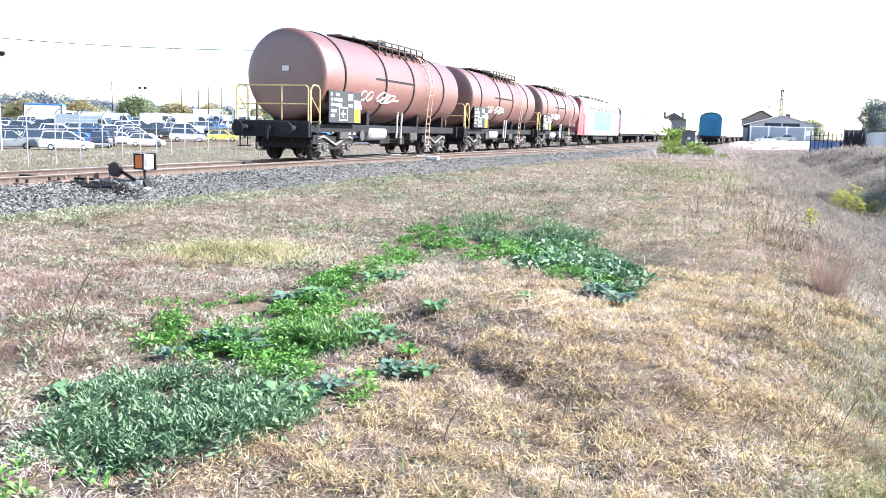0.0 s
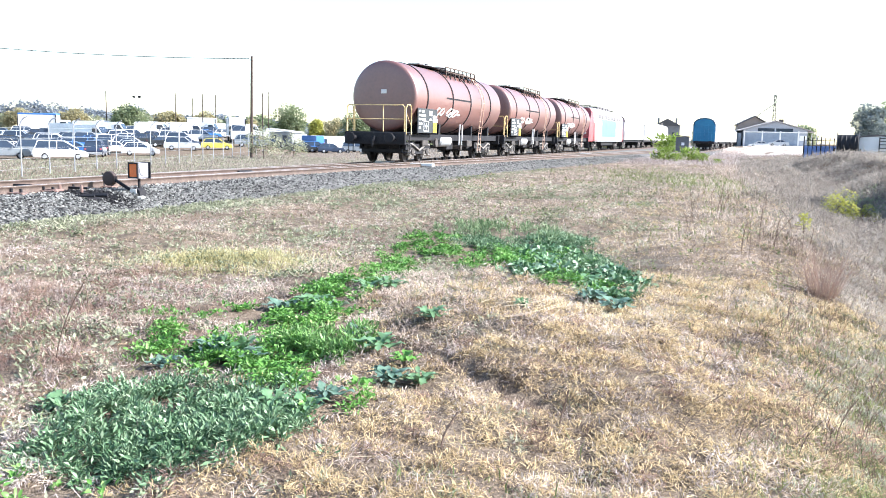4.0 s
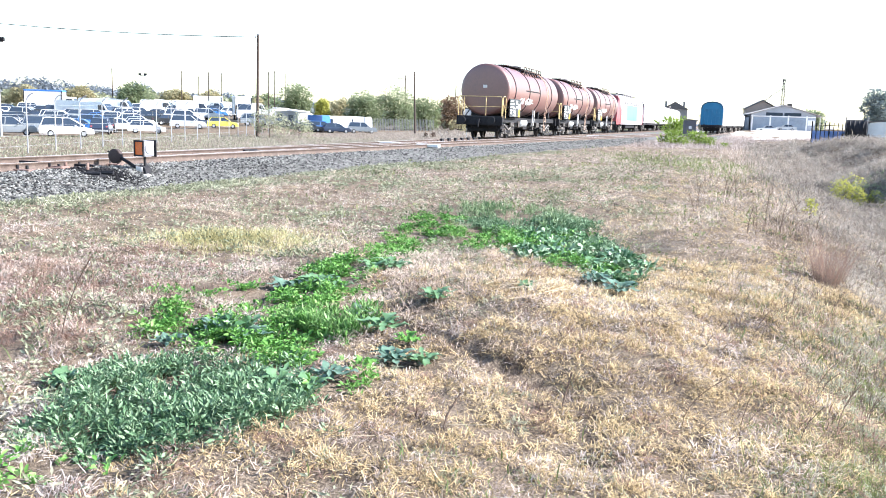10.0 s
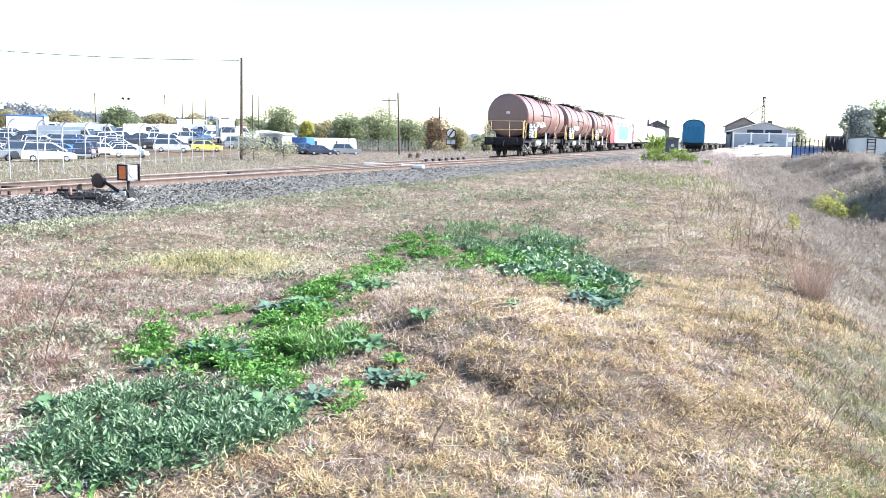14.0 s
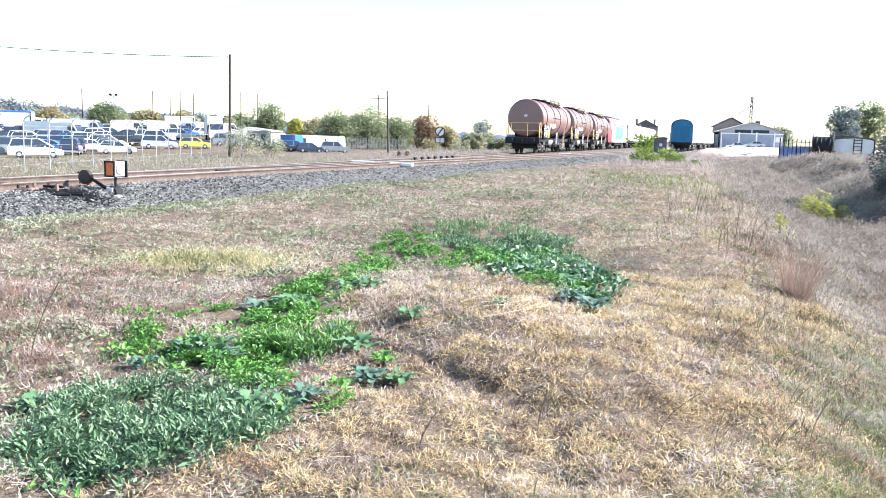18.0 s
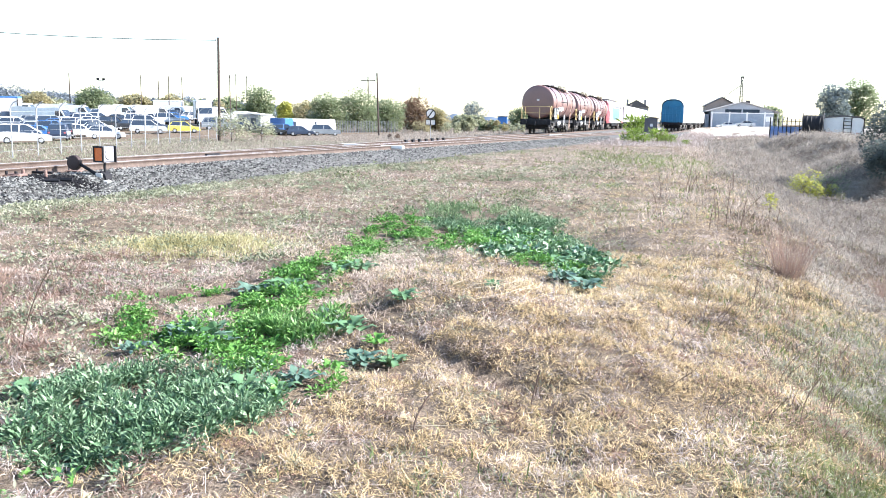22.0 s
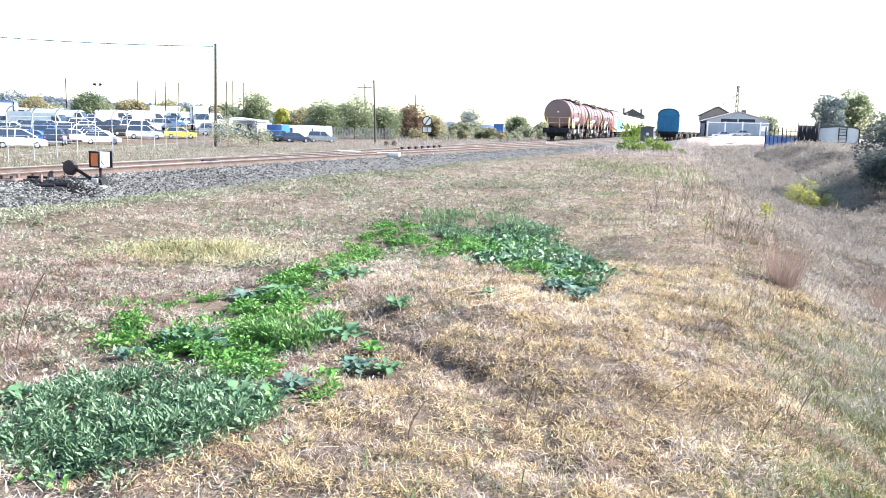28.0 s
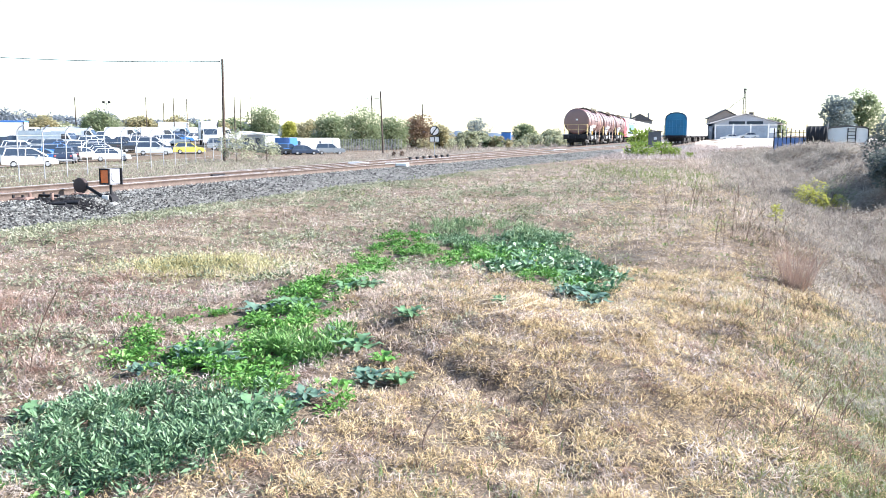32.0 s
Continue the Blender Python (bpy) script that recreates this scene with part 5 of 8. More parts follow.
def turnout_gear():
    for i, (y, l) in enumerate(((16.5, 0.5), (17.3, 0.42), (18.1, 0.46), (19.0, 0.4))):
        x = float(line_x(y)) + 0.95
        top = new("slide_chair")
        top.matrix_basis = pose(x, y, -0.14, 0, 0, -17)
        part("plate", Geo().box((0, 0, 0), (l, 0.2, 0.05), 0.01), M["rusty_iron"], top)
        part("bolt", Geo().cyl((0.12, 0, 0.02), (0.12, 0, 0.10), 0.03, seg=8), M["black_steel"], top)
        part("bolt", Geo().cyl((-0.12, 0, 0.02), (-0.12, 0, 0.10), 0.03, seg=8), M["black_steel"], top)
        tagged(top, "rusty bolted chair plate beside the rail", "rail fitting", "chair plates of the turnout")
    rod = new("point_rodding")
    rod.matrix_basis = pose(-8.55, 17.35, -0.24, 0, 0, -17)
    for k, (x, y, z, sx, sy, sz) in enumerate(((0.0, 0.0, 0.05, 0.34, 0.26, 0.20), (0.55, 0.15, 0.02, 0.24, 0.30, 0.14), (-0.5, -0.1, 0.03, 0.28, 0.2, 0.16), (1.0, -0.05, -0.04, 0.3, 0.22, 0.12), (-0.15, -0.42, -0.05, 0.2, 0.24, 0.12))):
        part("bracket", Geo().box((x, y, z), (sx, sy, sz), 0.03, Matrix.Rotation(0.3 * k, 3, "Z")), M["black_steel"] if k % 2 else M["rusty_iron"], rod)
    for x0, y0, x1, y1 in ((-0.9, -0.2, 1.3, 0.05), (-0.7, 0.12, 1.1, 0.3), (-0.2, -0.5, 1.2, -0.2)):
        part("rod", Geo().cyl((x0, y0, 0.02), (x1, y1, 0.06), 0.026, seg=8), M["black_steel"], rod)
    for x, y in ((0.1, 0.05), (-0.48, -0.08), (0.56, 0.16)):
        part("bolt", Geo().cyl((x, y, 0.08), (x, y, 0.24), 0.035, seg=8), M["rusty_iron"], rod)
    tagged(rod, "oily black rods and brackets of the turnout drive", "rail fitting")
    bar = part("stretcher_bar", Geo().box((0, 0, 0), (2.2, 0.06, 0.05), 0.01), M["black_steel"], at=pose(float(line_x(18.2)) + 0.2, 18.2, -0.10, 0, 0, -17))
    tagged(bar, "black steel bar between the switch rails", "rail fitting")
    # fishplates, painted markers, check rail
    for x, y in ((-6.45, 26.0), (-6.95, 26.35)):
        tagged(part("fishplate", Geo().box((0, 0, 0), (0.09, 0.7, 0.10), 0.01), M["black_steel"], at=pose(x, y, -0.07, 0, 0, -18)), "dark steel plate joining two rails", "rail fitting", "fishplates")
    for x, y in ((-3.75, 37.6), (-1.95, 36.2), (9.9, 72.7)):
        tagged(part("marker_block", Geo().box((0, 0, 0), (1.0, 0.28, 0.14), 0.02), M["white_paint"], at=pose(x, y, -0.06, 0, 0, -18)), "white painted marker block between the rails", "marker", "marker blocks")
    chk = tagged(new("check_rail"), "dark check rail with a row of bolts", "rail fitting")
    chk.matrix_basis = pose(-0.75, 46.5, 0, 0, 0, -17)
    part("bar", Geo().box((0, 0, -0.03), (0.06, 7.5, 0.10), 0.01), M["rail_side"], chk)
    for k in range(7):
        part("bolt", Geo().box((0.06, -3.3 + k * 1.1, 0.0), (0.14, 0.28, 0.16), 0.02), M["black_steel"], chk)


turnout_gear()


# ---- line-side poles, wires, sign ----
def pole(x, y, h, r, lean, label, arm=False):
    z = float(ground_z(x, y))
    top = new("utility_pole")
    top.matrix_basis = Matrix.Translation((x, y, z - 0.15)) @ Matrix.Rotation(radians(lean), 4, "Y")
    part("shaft", Geo().cyl((0, 0, 0), (0, 0, h), r, r * 0.7, seg=12), M["wood_pole"], top)
    part("cap", Geo().cyl((0, 0, h), (0, 0, h + 0.05), r * 0.8, r * 0.2, seg=10), M["galvanised"], top)
    if arm:
        part("crossarm", Geo().box((0, 0, h - 0.7), (3.0, 0.14, 0.14), 0.02), M["wood_pole"], top)
        for o in (-1.4, -0.8, 0.8, 1.4):
            part("insulator", Geo().lathe([(h - 0.63, 0.02), (h - 0.6, 0.06), (h - 0.5, 0.07), (h - 0.42, 0.03)], "z", 8, (o, 0, 0)), M["off_white"], top)
    else:
        part("insulator", Geo().lathe([(h - 0.35, 0.02), (h - 0.32, 0.05), (h - 0.22, 0.05), (h - 0.18, 0.02)], "z", 8, (-r - 0.12, 0, 0)).tube([(0, 0, h - 0.36), (-r - 0.12, 0, h - 0.36)], 0.015), M["off_white"], top)
    return tagged(top, label, "utility pole", "poles along the railway")


pole(-24.0, 94.0, 11.2, 0.17, 0.6, "tall dark wooden pole carrying a wire")
pole(-9.5, 136.0, 9.9, 0.16, -2.0, "dark leaning wooden pole in dry grass")
pole(-14.2, 174.0, 11.0, 0.16, -1.0, "wooden pole with a crossarm", True)
pole(-4.5, 190.0, 9.8, 0.15, 0.0, "dark wooden pole among autumn trees")
for x, y, h in ((-62.0, 180.0, 9.0), (-59.0, 182.0, 8.0), (-52.0, 175.0, 8.5), (-50.0, 160.0, 8.0), (-37.5, 155.0, 8.6), (-64.0, 150.0, 7.8), (-47.0, 200.0, 11.0), (-44.5, 200.0, 11.0), (34.0, 230.0, 8.0)):
    pole(x, y, h, 0.11, 0.0, "thin dark pole behind the parked cars")


def wire(a, b, sag, label):
    a, b = Vector(a), Vector(b)
    pts = []
    for i in range(13):
        u = i / 12
        p = a.lerp(b, u)
        p.z -= sag * 4 * u * (1 - u)
        pts.append(p)
    tagged(part("overhead_wire", Geo().tube(pts, 0.036, 5), M["black_steel"]), label, "wire")


wire((-24.15, 93.9, 9.1), (-72.0, 94.0, 11.5), 0.75, "thin black overhead wire hung from a pole")


def flood_mast(x, y, h):
    z = float(ground_z(x, y))
    top = new("flood_light_mast")
    top.matrix_basis = Matrix.Translation((x, y, z - 0.1))
    part("mast", Geo().cyl((0, 0, 0), (0, 0, h), 0.11, 0.06, seg=10), M["galvanised"], top)
    part("bracket", Geo().box((0, 0, h), (1.1, 0.08, 0.08), 0.01), M["galvanised"], top)
    for o in (-0.5, 0.5):
        part("floodlight", Geo().box((o, -0.1, h + 0.22), (0.45, 0.2, 0.36), 0.03), M["black_steel"], top)
    return tagged(top, "thin mast with two black floodlights", "light mast")


flood_mast(-58.5, 150.0, 6.6)
flood_mast(-41.6, 74.0, 8.2)


def speed_sign():
    top = new("railway_sign")
    x, y = -0.74, 75.0
    z = float(ground_z(x, y))
    top.matrix_basis = pose(x, y, z - 0.1, 0, 0, 4)
    part("post", Geo().cyl((0, 0, 0), (0, 0, 2.2), 0.035, seg=8), M["galvanised"], top)
    disc = part("disc", Geo().cyl((0, -0.05, 2.6), (0, -0.07, 2.6), 0.40, seg=28), M["off_white"], top, "round white plate")
    part("rim", Geo().lathe([(-0.075, 0.36), (-0.085, 0.43), (-0.045, 0.43)], "y", 28, (0, 0, 2.6), ring=True), M["black_steel"], disc)
    part("bar", Geo().box((0, -0.08, 2.6), (0.09, 0.015, 0.72), 0, Matrix.Rotation(radians(35), 3, "Y")), M["black_steel"], disc)
    pl = part("plate", Geo().box((0, -0.06, 1.86), (0.86, 0.02, 0.50), 0.005), M["off_white"], top, "square white plate")
    g = Geo()
    for o in (-0.41, 0.0, 0.41):
        g.box((o, -0.078, 1.86), (0.06, 0.015, 0.50), 0)
    for zz in (1.63, 2.09):
        g.box((0, -0.078, zz), (0.86, 0.015, 0.05), 0)
    part("frame", g, M["black_steel"], pl)
    tagged(top, "round white railway sign with a black slash above a square plate", "sign")


speed_sign()


M["hut_grey"] = material("hut_grey", (0.12, 0.12, 0.135), 0.7, scale=1.5, fine=18)


def relay_hut():
    top = new("relay_hut")
    top.matrix_basis = pose(25.9, 105.0, float(ground_z(25.9, 105)) - 0.1, 0, 0, -12)
    part("body", Geo().box((0, 0, 1.15), (1.5, 1.3, 2.3), 0.02), M["hut_grey"], top)
    part("roof", Geo().box((0, 0, 2.38), (1.8, 1.6, 0.1), 0.02, Matrix.Rotation(radians(6), 3, "Y")), M["dark_roof"], top)
    part("sign_plate", Geo().box((0.05, -0.67, 1.45), (0.34, 0.02, 0.34), 0), M["white_paint"], top)
    part("door", Geo().box((0, -0.66, 1.0), (0.85, 0.02, 1.8), 0.005), M["hut_grey"], top)
    tagged(top, "small dark grey equipment hut beside the track", "hut")


relay_hut()


def gable_house():
    """Old grey house with a chimney at each end of its ridge, far along the line."""
    top = new("gabled_house")
    top.matrix_basis = pose(82.2, 360.0, float(ground_z(82.2, 360.0)) - 0.1, 0, 0, -12)
    body = Geo().box((0, 0, 4.15), (10.0, 7.0, 8.3), 0.02)
    part("wall", body, M["plaster_grey"], top)
    part("roof", Geo().sweep([(-5.4, 8.3), (5.4, 8.3), (0.0, 11.2)], -4.0, 4.0), M["dark_roof"], top, at=pose(0, 0, 0, 0, 0, 90))
    for x in (-3.6, 3.6):
        part("chimney", Geo().box((x, 0.6, 10.2), (0.8, 0.8, 2.6), 0.02), M["plaster_grey"], top)
    for x in (-2.6, 0.0, 2.6):
        for z in (1.9, 4.9):
            part("window", Geo().box((x, -3.52, z), (1.0, 0.08, 1.4), 0.01), M["glass"], top)
    tagged(top, "old grey gabled house with two chimneys", "house")


M["plaster_grey"] = material("plaster_grey", (0.26, 0.25, 0.25), 0.9, scale=0.8, fine=10)
gable_house()


# ---- car park ----
def fence():
    top = tagged(new("chain_link_fence"), "wire fence on pale cranked posts", "fence")
    post = Geo().cyl((0, 0, 0), (0, 0, 3.1), 0.038, seg=8)
    post.tube([(0, 0, 3.1), (0.10, 0, 3.34), (0.26, 0, 3.5), (0.46, 0, 3.58)], 0.036, 6)
    pm = post.mesh("fence_post", M["galvanised"])
    ys = [46 + 3.3 * i for i in range(20)]
    for y in ys:
        x = -26.2 + 0.012 * (y - 46)
        part("fence_post", pm, None, top, at=Matrix.Translation((x, y, float(ground_z(x, y)) - 0.1)))
    for z in (0.4, 1.0, 1.6, 2.2, 2.8):
        part("fence_wire", Geo().tube([(-26.2, 46, float(ground_z(-26.2, 46)) + z), (-26.2 + 0.012 * 62.7, 108.7, float(ground_z(-25.4, 108.7)) + z)], 0.008, 4), M["galvanised"], top)
    return top


fence()


def far_fence():
    top = tagged(new("paling_fence"), "grey paling fence by the trees", "fence")
    pm = Geo().box((0, 0, 0.9), (0.09, 0.07, 2.6), 0.01).mesh("paling", M["grey_paint"])
    for i in range(56):
        x, y = -22.5 + i * 0.26, 150 + i * 0.34
        part("paling", pm, None, top, at=Matrix.Translation((x, y, float(ground_z(x, y)))))


far_fence()

PAINT = {"white": (0.80, 0.80, 0.80), "silver": (0.46, 0.48, 0.50), "navy": (0.03, 0.045, 0.085), "black": (0.025, 0.025, 0.028), "grey": (0.20, 0.22, 0.24), "yellow": (0.72, 0.62, 0.10), "blue": (0.05, 0.17, 0.45), "red": (0.32, 0.03, 0.03)}
for k, c in PAINT.items():
    M["car_" + k] = material("car_" + k, c, 0.28, coat=0.5, scale=1.0, fine=8, bump=0.0, spread=0.3, dark=tuple(a * 0.85 for a in c), light=tuple(min(1, a * 1.1) for a in c))
CAR_WHEEL = Geo().lathe([(-0.1, 0.2), (-0.1, 0.29), (-0.08, 0.32), (0.08, 0.32), (0.1, 0.29), (0.1, 0.2)], "y", 10).mesh("wheel", M["tyre"])
CAR_RIM = Geo().lathe([(-0.105, 0.03), (-0.11, 0.18), (-0.085, 0.205), (0.085, 0.205), (0.11, 0.18), (0.105, 0.03)], "y", 8).mesh("rim", M["galvanised"])


def taper(geo, z0, z1, k):
    """Draws the sides in above z0."""
    geo.v = [(x, y * (1 - k * max(0.0, min(1.0, (z - z0) / (z1 - z0)))), z) for x, y, z in geo.v]
    return geo


def build_car(kind, colour):
    """Parked vehicle: nose towards +x."""
    paint = M["car_" + colour]
    shapes = {
        "hatchback": (4.0, 1.70, 1.47, 0.90, [(-1.95, 0.3), (-2.0, 0.62), (-1.93, 0.95), (-1.0, 0.93), (0.7, 0.92), (1.75, 0.78), (1.98, 0.6), (2.0, 0.3)], [(-1.9, 0.9), (-1.55, 1.38), (-1.2, 1.45), (-0.1, 1.46), (0.3, 1.38), (1.05, 0.88)]),
        "suv": (4.5, 1.82, 1.72, 1.02, [(-2.2, 0.34), (-2.25, 0.7), (-2.2, 1.05), (-1.0, 1.05), (0.9, 1.03), (2.05, 0.92), (2.24, 0.7), (2.25, 0.34)], [(-2.18, 1.02), (-1.95, 1.6), (-1.6, 1.7), (0.0, 1.71), (0.4, 1.62), (1.15, 1.0)]),
        "minivan": (4.6, 1.80, 1.78, 1.0, [(-2.28, 0.3), (-2.3, 0.7), (-2.25, 1.02), (-0.8, 1.02), (0.9, 0.98), (2.1, 0.8), (2.28, 0.55), (2.3, 0.3)], [(-2.2, 1.0), (-2.0, 1.65), (-1.7, 1.76), (-0.1, 1.77), (0.35, 1.68), (1.55, 0.92)]),
        "sedan": (4.5, 1.74, 1.43, 0.9, [(-2.2, 0.3), (-2.25, 0.6), (-2.2, 0.92), (-1.3, 0.95), (0.7, 0.92), (2.0, 0.78), (2.22, 0.55), (2.25, 0.3)], [(-1.75, 0.92), (-1.1, 1.36), (-0.7, 1.42), (0.0, 1.43), (0.4, 1.34), (1.15, 0.88)]),
    }
    length, width, height, belt, body, glass = shapes[kind]
    top = new("car")
    hw = width / 2
    b = taper(Geo().prism(body, -hw, hw), 0.7, height, 0.12)
    part("body", b, paint, top)
    part("glasshouse", taper(Geo().prism(glass, -hw * 0.94, hw * 0.94), belt, height, 0.22), M["glass"], top)
    x0, x1 = glass[1][0], glass[-2][0]
    roof = [(x0 - 0.02, height - 0.08), (x0 + 0.35, height - 0.01), (x1 - 0.4, height), (x1 + 0.02, height - 0.08), (x1 - 0.1, height - 0.1), (x0 + 0.1, height - 0.1)]
    part("roof", Geo().prism(roof, -hw * 0.755, hw * 0.755), paint, top)
    for s in (-1, 1):
        for xa, xb in ((glass[0][0] + 0.02, x0 + 0.12), (-0.35, -0.30), (glass[-1][0] - 0.05, x1 - 0.08)):
            part("pillar", Geo().tube([(xa, s * hw * 0.935, belt - 0.02), (xb, s * hw * 0.745, height - 0.06)], 0.045, 5), paint, top)
        part("headlight", Geo().box((length / 2 - 0.12, s * hw * 0.72, 0.66), (0.22, 0.32, 0.14), 0.03), M["lens_white"], top)
        part("tail_light", Geo().box((-length / 2 + 0.07, s * hw * 0.8, 0.82), (0.12, 0.2, 0.22), 0.02), M["loco_red"], top)
        part("mirror", Geo().box((0.75, s * (hw + 0.06), belt + 0.05), (0.14, 0.18, 0.12), 0.03), paint, top)
        for x in (-length * 0.29, length * 0.31):
            w = part("wheel", CAR_WHEEL, None, top, at=Matrix.Translation((x, s * (hw - 0.1), 0.32)))
            part("rim", CAR_RIM, None, w)
    for sg in (-1, 1):
        part("bumper", Geo().box((sg * (length / 2 - 0.04), 0, 0.42), (0.14, width * 0.94, 0.2), 0.04), M["grey_paint"] if kind == "suv" else paint, top)
    words = {"hatchback": "small hatchback", "suv": "tall estate car", "minivan": "minivan with large windows", "sedan": "saloon car"}[kind]
    return tagged(top, f"{colour} {words} parked on dry ground", "car", "parked cars")


def build_van(colour="white"):
    top = new("van")
    prof = [(-2.7, 0.4), (-2.75, 1.0), (-2.7, 2.35), (-2.5, 2.5), (1.2, 2.5), (1.55, 2.35), (2.15, 1.35), (2.7, 1.15), (2.8, 0.8), (2.75, 0.4)]
    part("body", taper(Geo().prism(prof, -1.0, 1.0), 1.0, 2.5, 0.1), M["car_" + colour], top)
    part("windscreen", taper(Geo().prism([(1.62, 2.25), (2.2, 1.38), (2.23, 1.38), (1.68, 2.28)], -0.88, 0.88), 1.0, 2.5, 0.1), M["glass"], top)
    for s in (-1, 1):
        part("cab_window", Geo().prism([(0.75, 1.4), (1.95, 1.4), (1.5, 2.1), (0.75, 2.1)], s * 0.955 - 0.03, s * 0.955 + 0.03), M["glass"], top)
        part("headlight", Geo().box((2.66, s * 0.75, 0.95), (0.2, 0.3, 0.25), 0.03), M["lens_white"], top)
        part("tail_light", Geo().box((-2.72, s * 0.88, 1.2), (0.08, 0.14, 0.5), 0.02), M["loco_red"], top)
        for x in (-1.7, 1.75):
            w = part("wheel", CAR_WHEEL, None, top, at=Matrix.Translation((x, s * 0.9, 0.33)))
            part("rim", CAR_RIM, None, w)
    part("bumper", Geo().box((2.72, 0, 0.5), (0.2, 1.9, 0.28), 0.04), M["grey_paint"], top)
    return tagged(top, f"{colour} high-roofed delivery van in the car park", "van", "parked vans")


def build_truck(box_colour, tarp):
    top = new("truck")
    part("chassis", Geo().box((0, 0, 0.75), (7.6, 0.9, 0.25), 0.02), M["black_steel"], top)
    part("cargo_box", Geo().box((-0.9, 0, 2.2), (5.6, 2.4, 2.5), 0.04), M[box_colour], top)
    part("top_cover", Geo().box((-0.9, 0, 3.5), (5.7, 2.46, 0.28), 0.08), M[tarp], top, "coloured cover on top")
    for s in (-1, 1):
        for x in (-3.7, 1.9):
            part("corner_post", Geo().box((x, s * 1.2, 2.2), (0.12, 0.1, 2.56), 0.01), M["black_steel"], top)
    part("cab", taper(Geo().prism([(2.1, 0.5), (2.1, 2.55), (2.4, 2.7), (3.5, 2.6), (3.85, 1.6), (3.95, 0.5)], -1.1, 1.1), 1.5, 2.7, 0.08), M["car_white"], top)
    part("windscreen", Geo().prism([(3.54, 2.45), (3.86, 1.62), (3.89, 1.62), (3.58, 2.47)], -0.95, 0.95), M["glass"], top)
    for s in (-1, 1):
        part("cab_window", Geo().box((2.95, s * 1.08, 2.0), (0.9, 0.05, 0.7), 0.02), M["glass"], top)
        for x in (-2.4, 2.9):
            w = part("wheel", CAR_WHEEL, None, top, at=Matrix.Translation((x, s * 1.0, 0.45)) @ Matrix.Scale(1.4, 4))
            part("rim", CAR_RIM, None, w)
    return tagged(top, "box lorry standing among the parked cars", "lorry", "parked lorries")


def place(ob, x, y, turn):
    ob.matrix_basis = pose(x, y, float(ground_z(x, y)) - 0.02, 0, 0, turn)
    return ob


def set_at(x, y, turn):
    return pose(x, y, float(ground_z(x, y)) - 0.02, 0, 0, turn)


CARS = {}


def park(kind, colour, x, y, turn):
    if (kind, colour) in CARS:
        copy_thing(CARS[kind, colour], set_at(x, y, turn))
    else:
        CARS[kind, colour] = place(build_van(colour) if kind == "van" else build_car(kind, colour), x, y, turn)


# front row beside the fence, then the ranks behind
park("minivan", "white", -37.4, 77.5, 24)
park("suv", "grey", -42.2, 76.5, 26)
park("suv", "navy", -38.6, 87.5, 108)
park("hatchback", "white", -36.6, 94.5, 22)
park("suv", "black", -40.8, 94.0, 110)
park("hatchback", "silver", -39.8, 101.5, 24)
park("suv", "silver", -36.6, 108.5, 18)
park("hatchback", "yellow", -33.0, 111.5, 16)
park("sedan", "navy", -38.4, 115.0, 22)
park("suv", "grey", -30.6, 119.5, 20)
park("sedan", "black", -28.6, 124.0, 18)
ranks = (("suv", "hatchback", "sedan", "minivan", "hatchback", "suv", "sedan"), ("silver", "navy", "white", "black", "white", "grey", "blue", "white", "silver", "black", "white"))
k = 0
for row in range(9):
    for i in range(13):
        y = 84 + row * 7.6 + i * 2.0
        x = -42.6 - row * 1.2 - i * 2.6 + 0.20 * (y - 84)
        k += 1
        if x / y < -0.58 or (i + row * 2) % 9 == 5:
            continue
        park(ranks[0][(k * 3 + row) % 7], ranks[1][(k * 5 + row * 2) % 11], x + 0.4 * math.sin(k * 3.1), y, 22 + 6 * math.sin(k * 1.7))
for x, y, turn in ((-54.0, 121.0, -20), (-58.5, 124.0, -25), (-63.0, 150.0, 10), (-57.0, 152.0, 0), (-52.0, 154.0, 8), (-46.5, 150.0, -10), (-60.0, 164.0, 0), (-54.0, 166.0, 5), (-48.0, 168.0, 0), (-22.0, 133.0, -150), (-19.2, 136.0, -155), (-26.0, 137.0, -160), (-29.0, 143.0, 20), (-56.0, 133.0, -10), (-51.0, 137.0, 0), (-61.0, 137.0, -12), (-45.0, 136.0, 10), (-66.0, 157.0, 0), (-41.0, 158.0, 0), (-36.0, 161.0, 10), (-70.0, 170.0, 5)):
    park("van", "white", x, y, turn + 14)
for kind, colour, x, y, turn in (("suv", "blue", -22.8, 127.5, 16), ("suv", "grey", -17.2, 130.0, 15), ("sedan", "black", -24.6, 126.0, 15), ("hatchback", "navy", -20.4, 126.5, 15), ("van", "blue", -25.0, 131.5, 150), ("sedan", "white", 68.6, 205.0, 170), ("sedan", "silver", 73.4, 206.0, 170)):
    park(kind, colour, x, y, turn)
M["tarp_blue"] = material("tarp_blue", (0.05, 0.18, 0.50), 0.6, scale=2, fine=15)
place(build_truck("white_paint", "tarp_blue"), -66.5, 133.0, 10)
place(build_truck("off_white", "white_paint"), -35.5, 130.0, -70)
place(build_truck("white_paint", "white_paint"), -53.0, 172.0, 12)


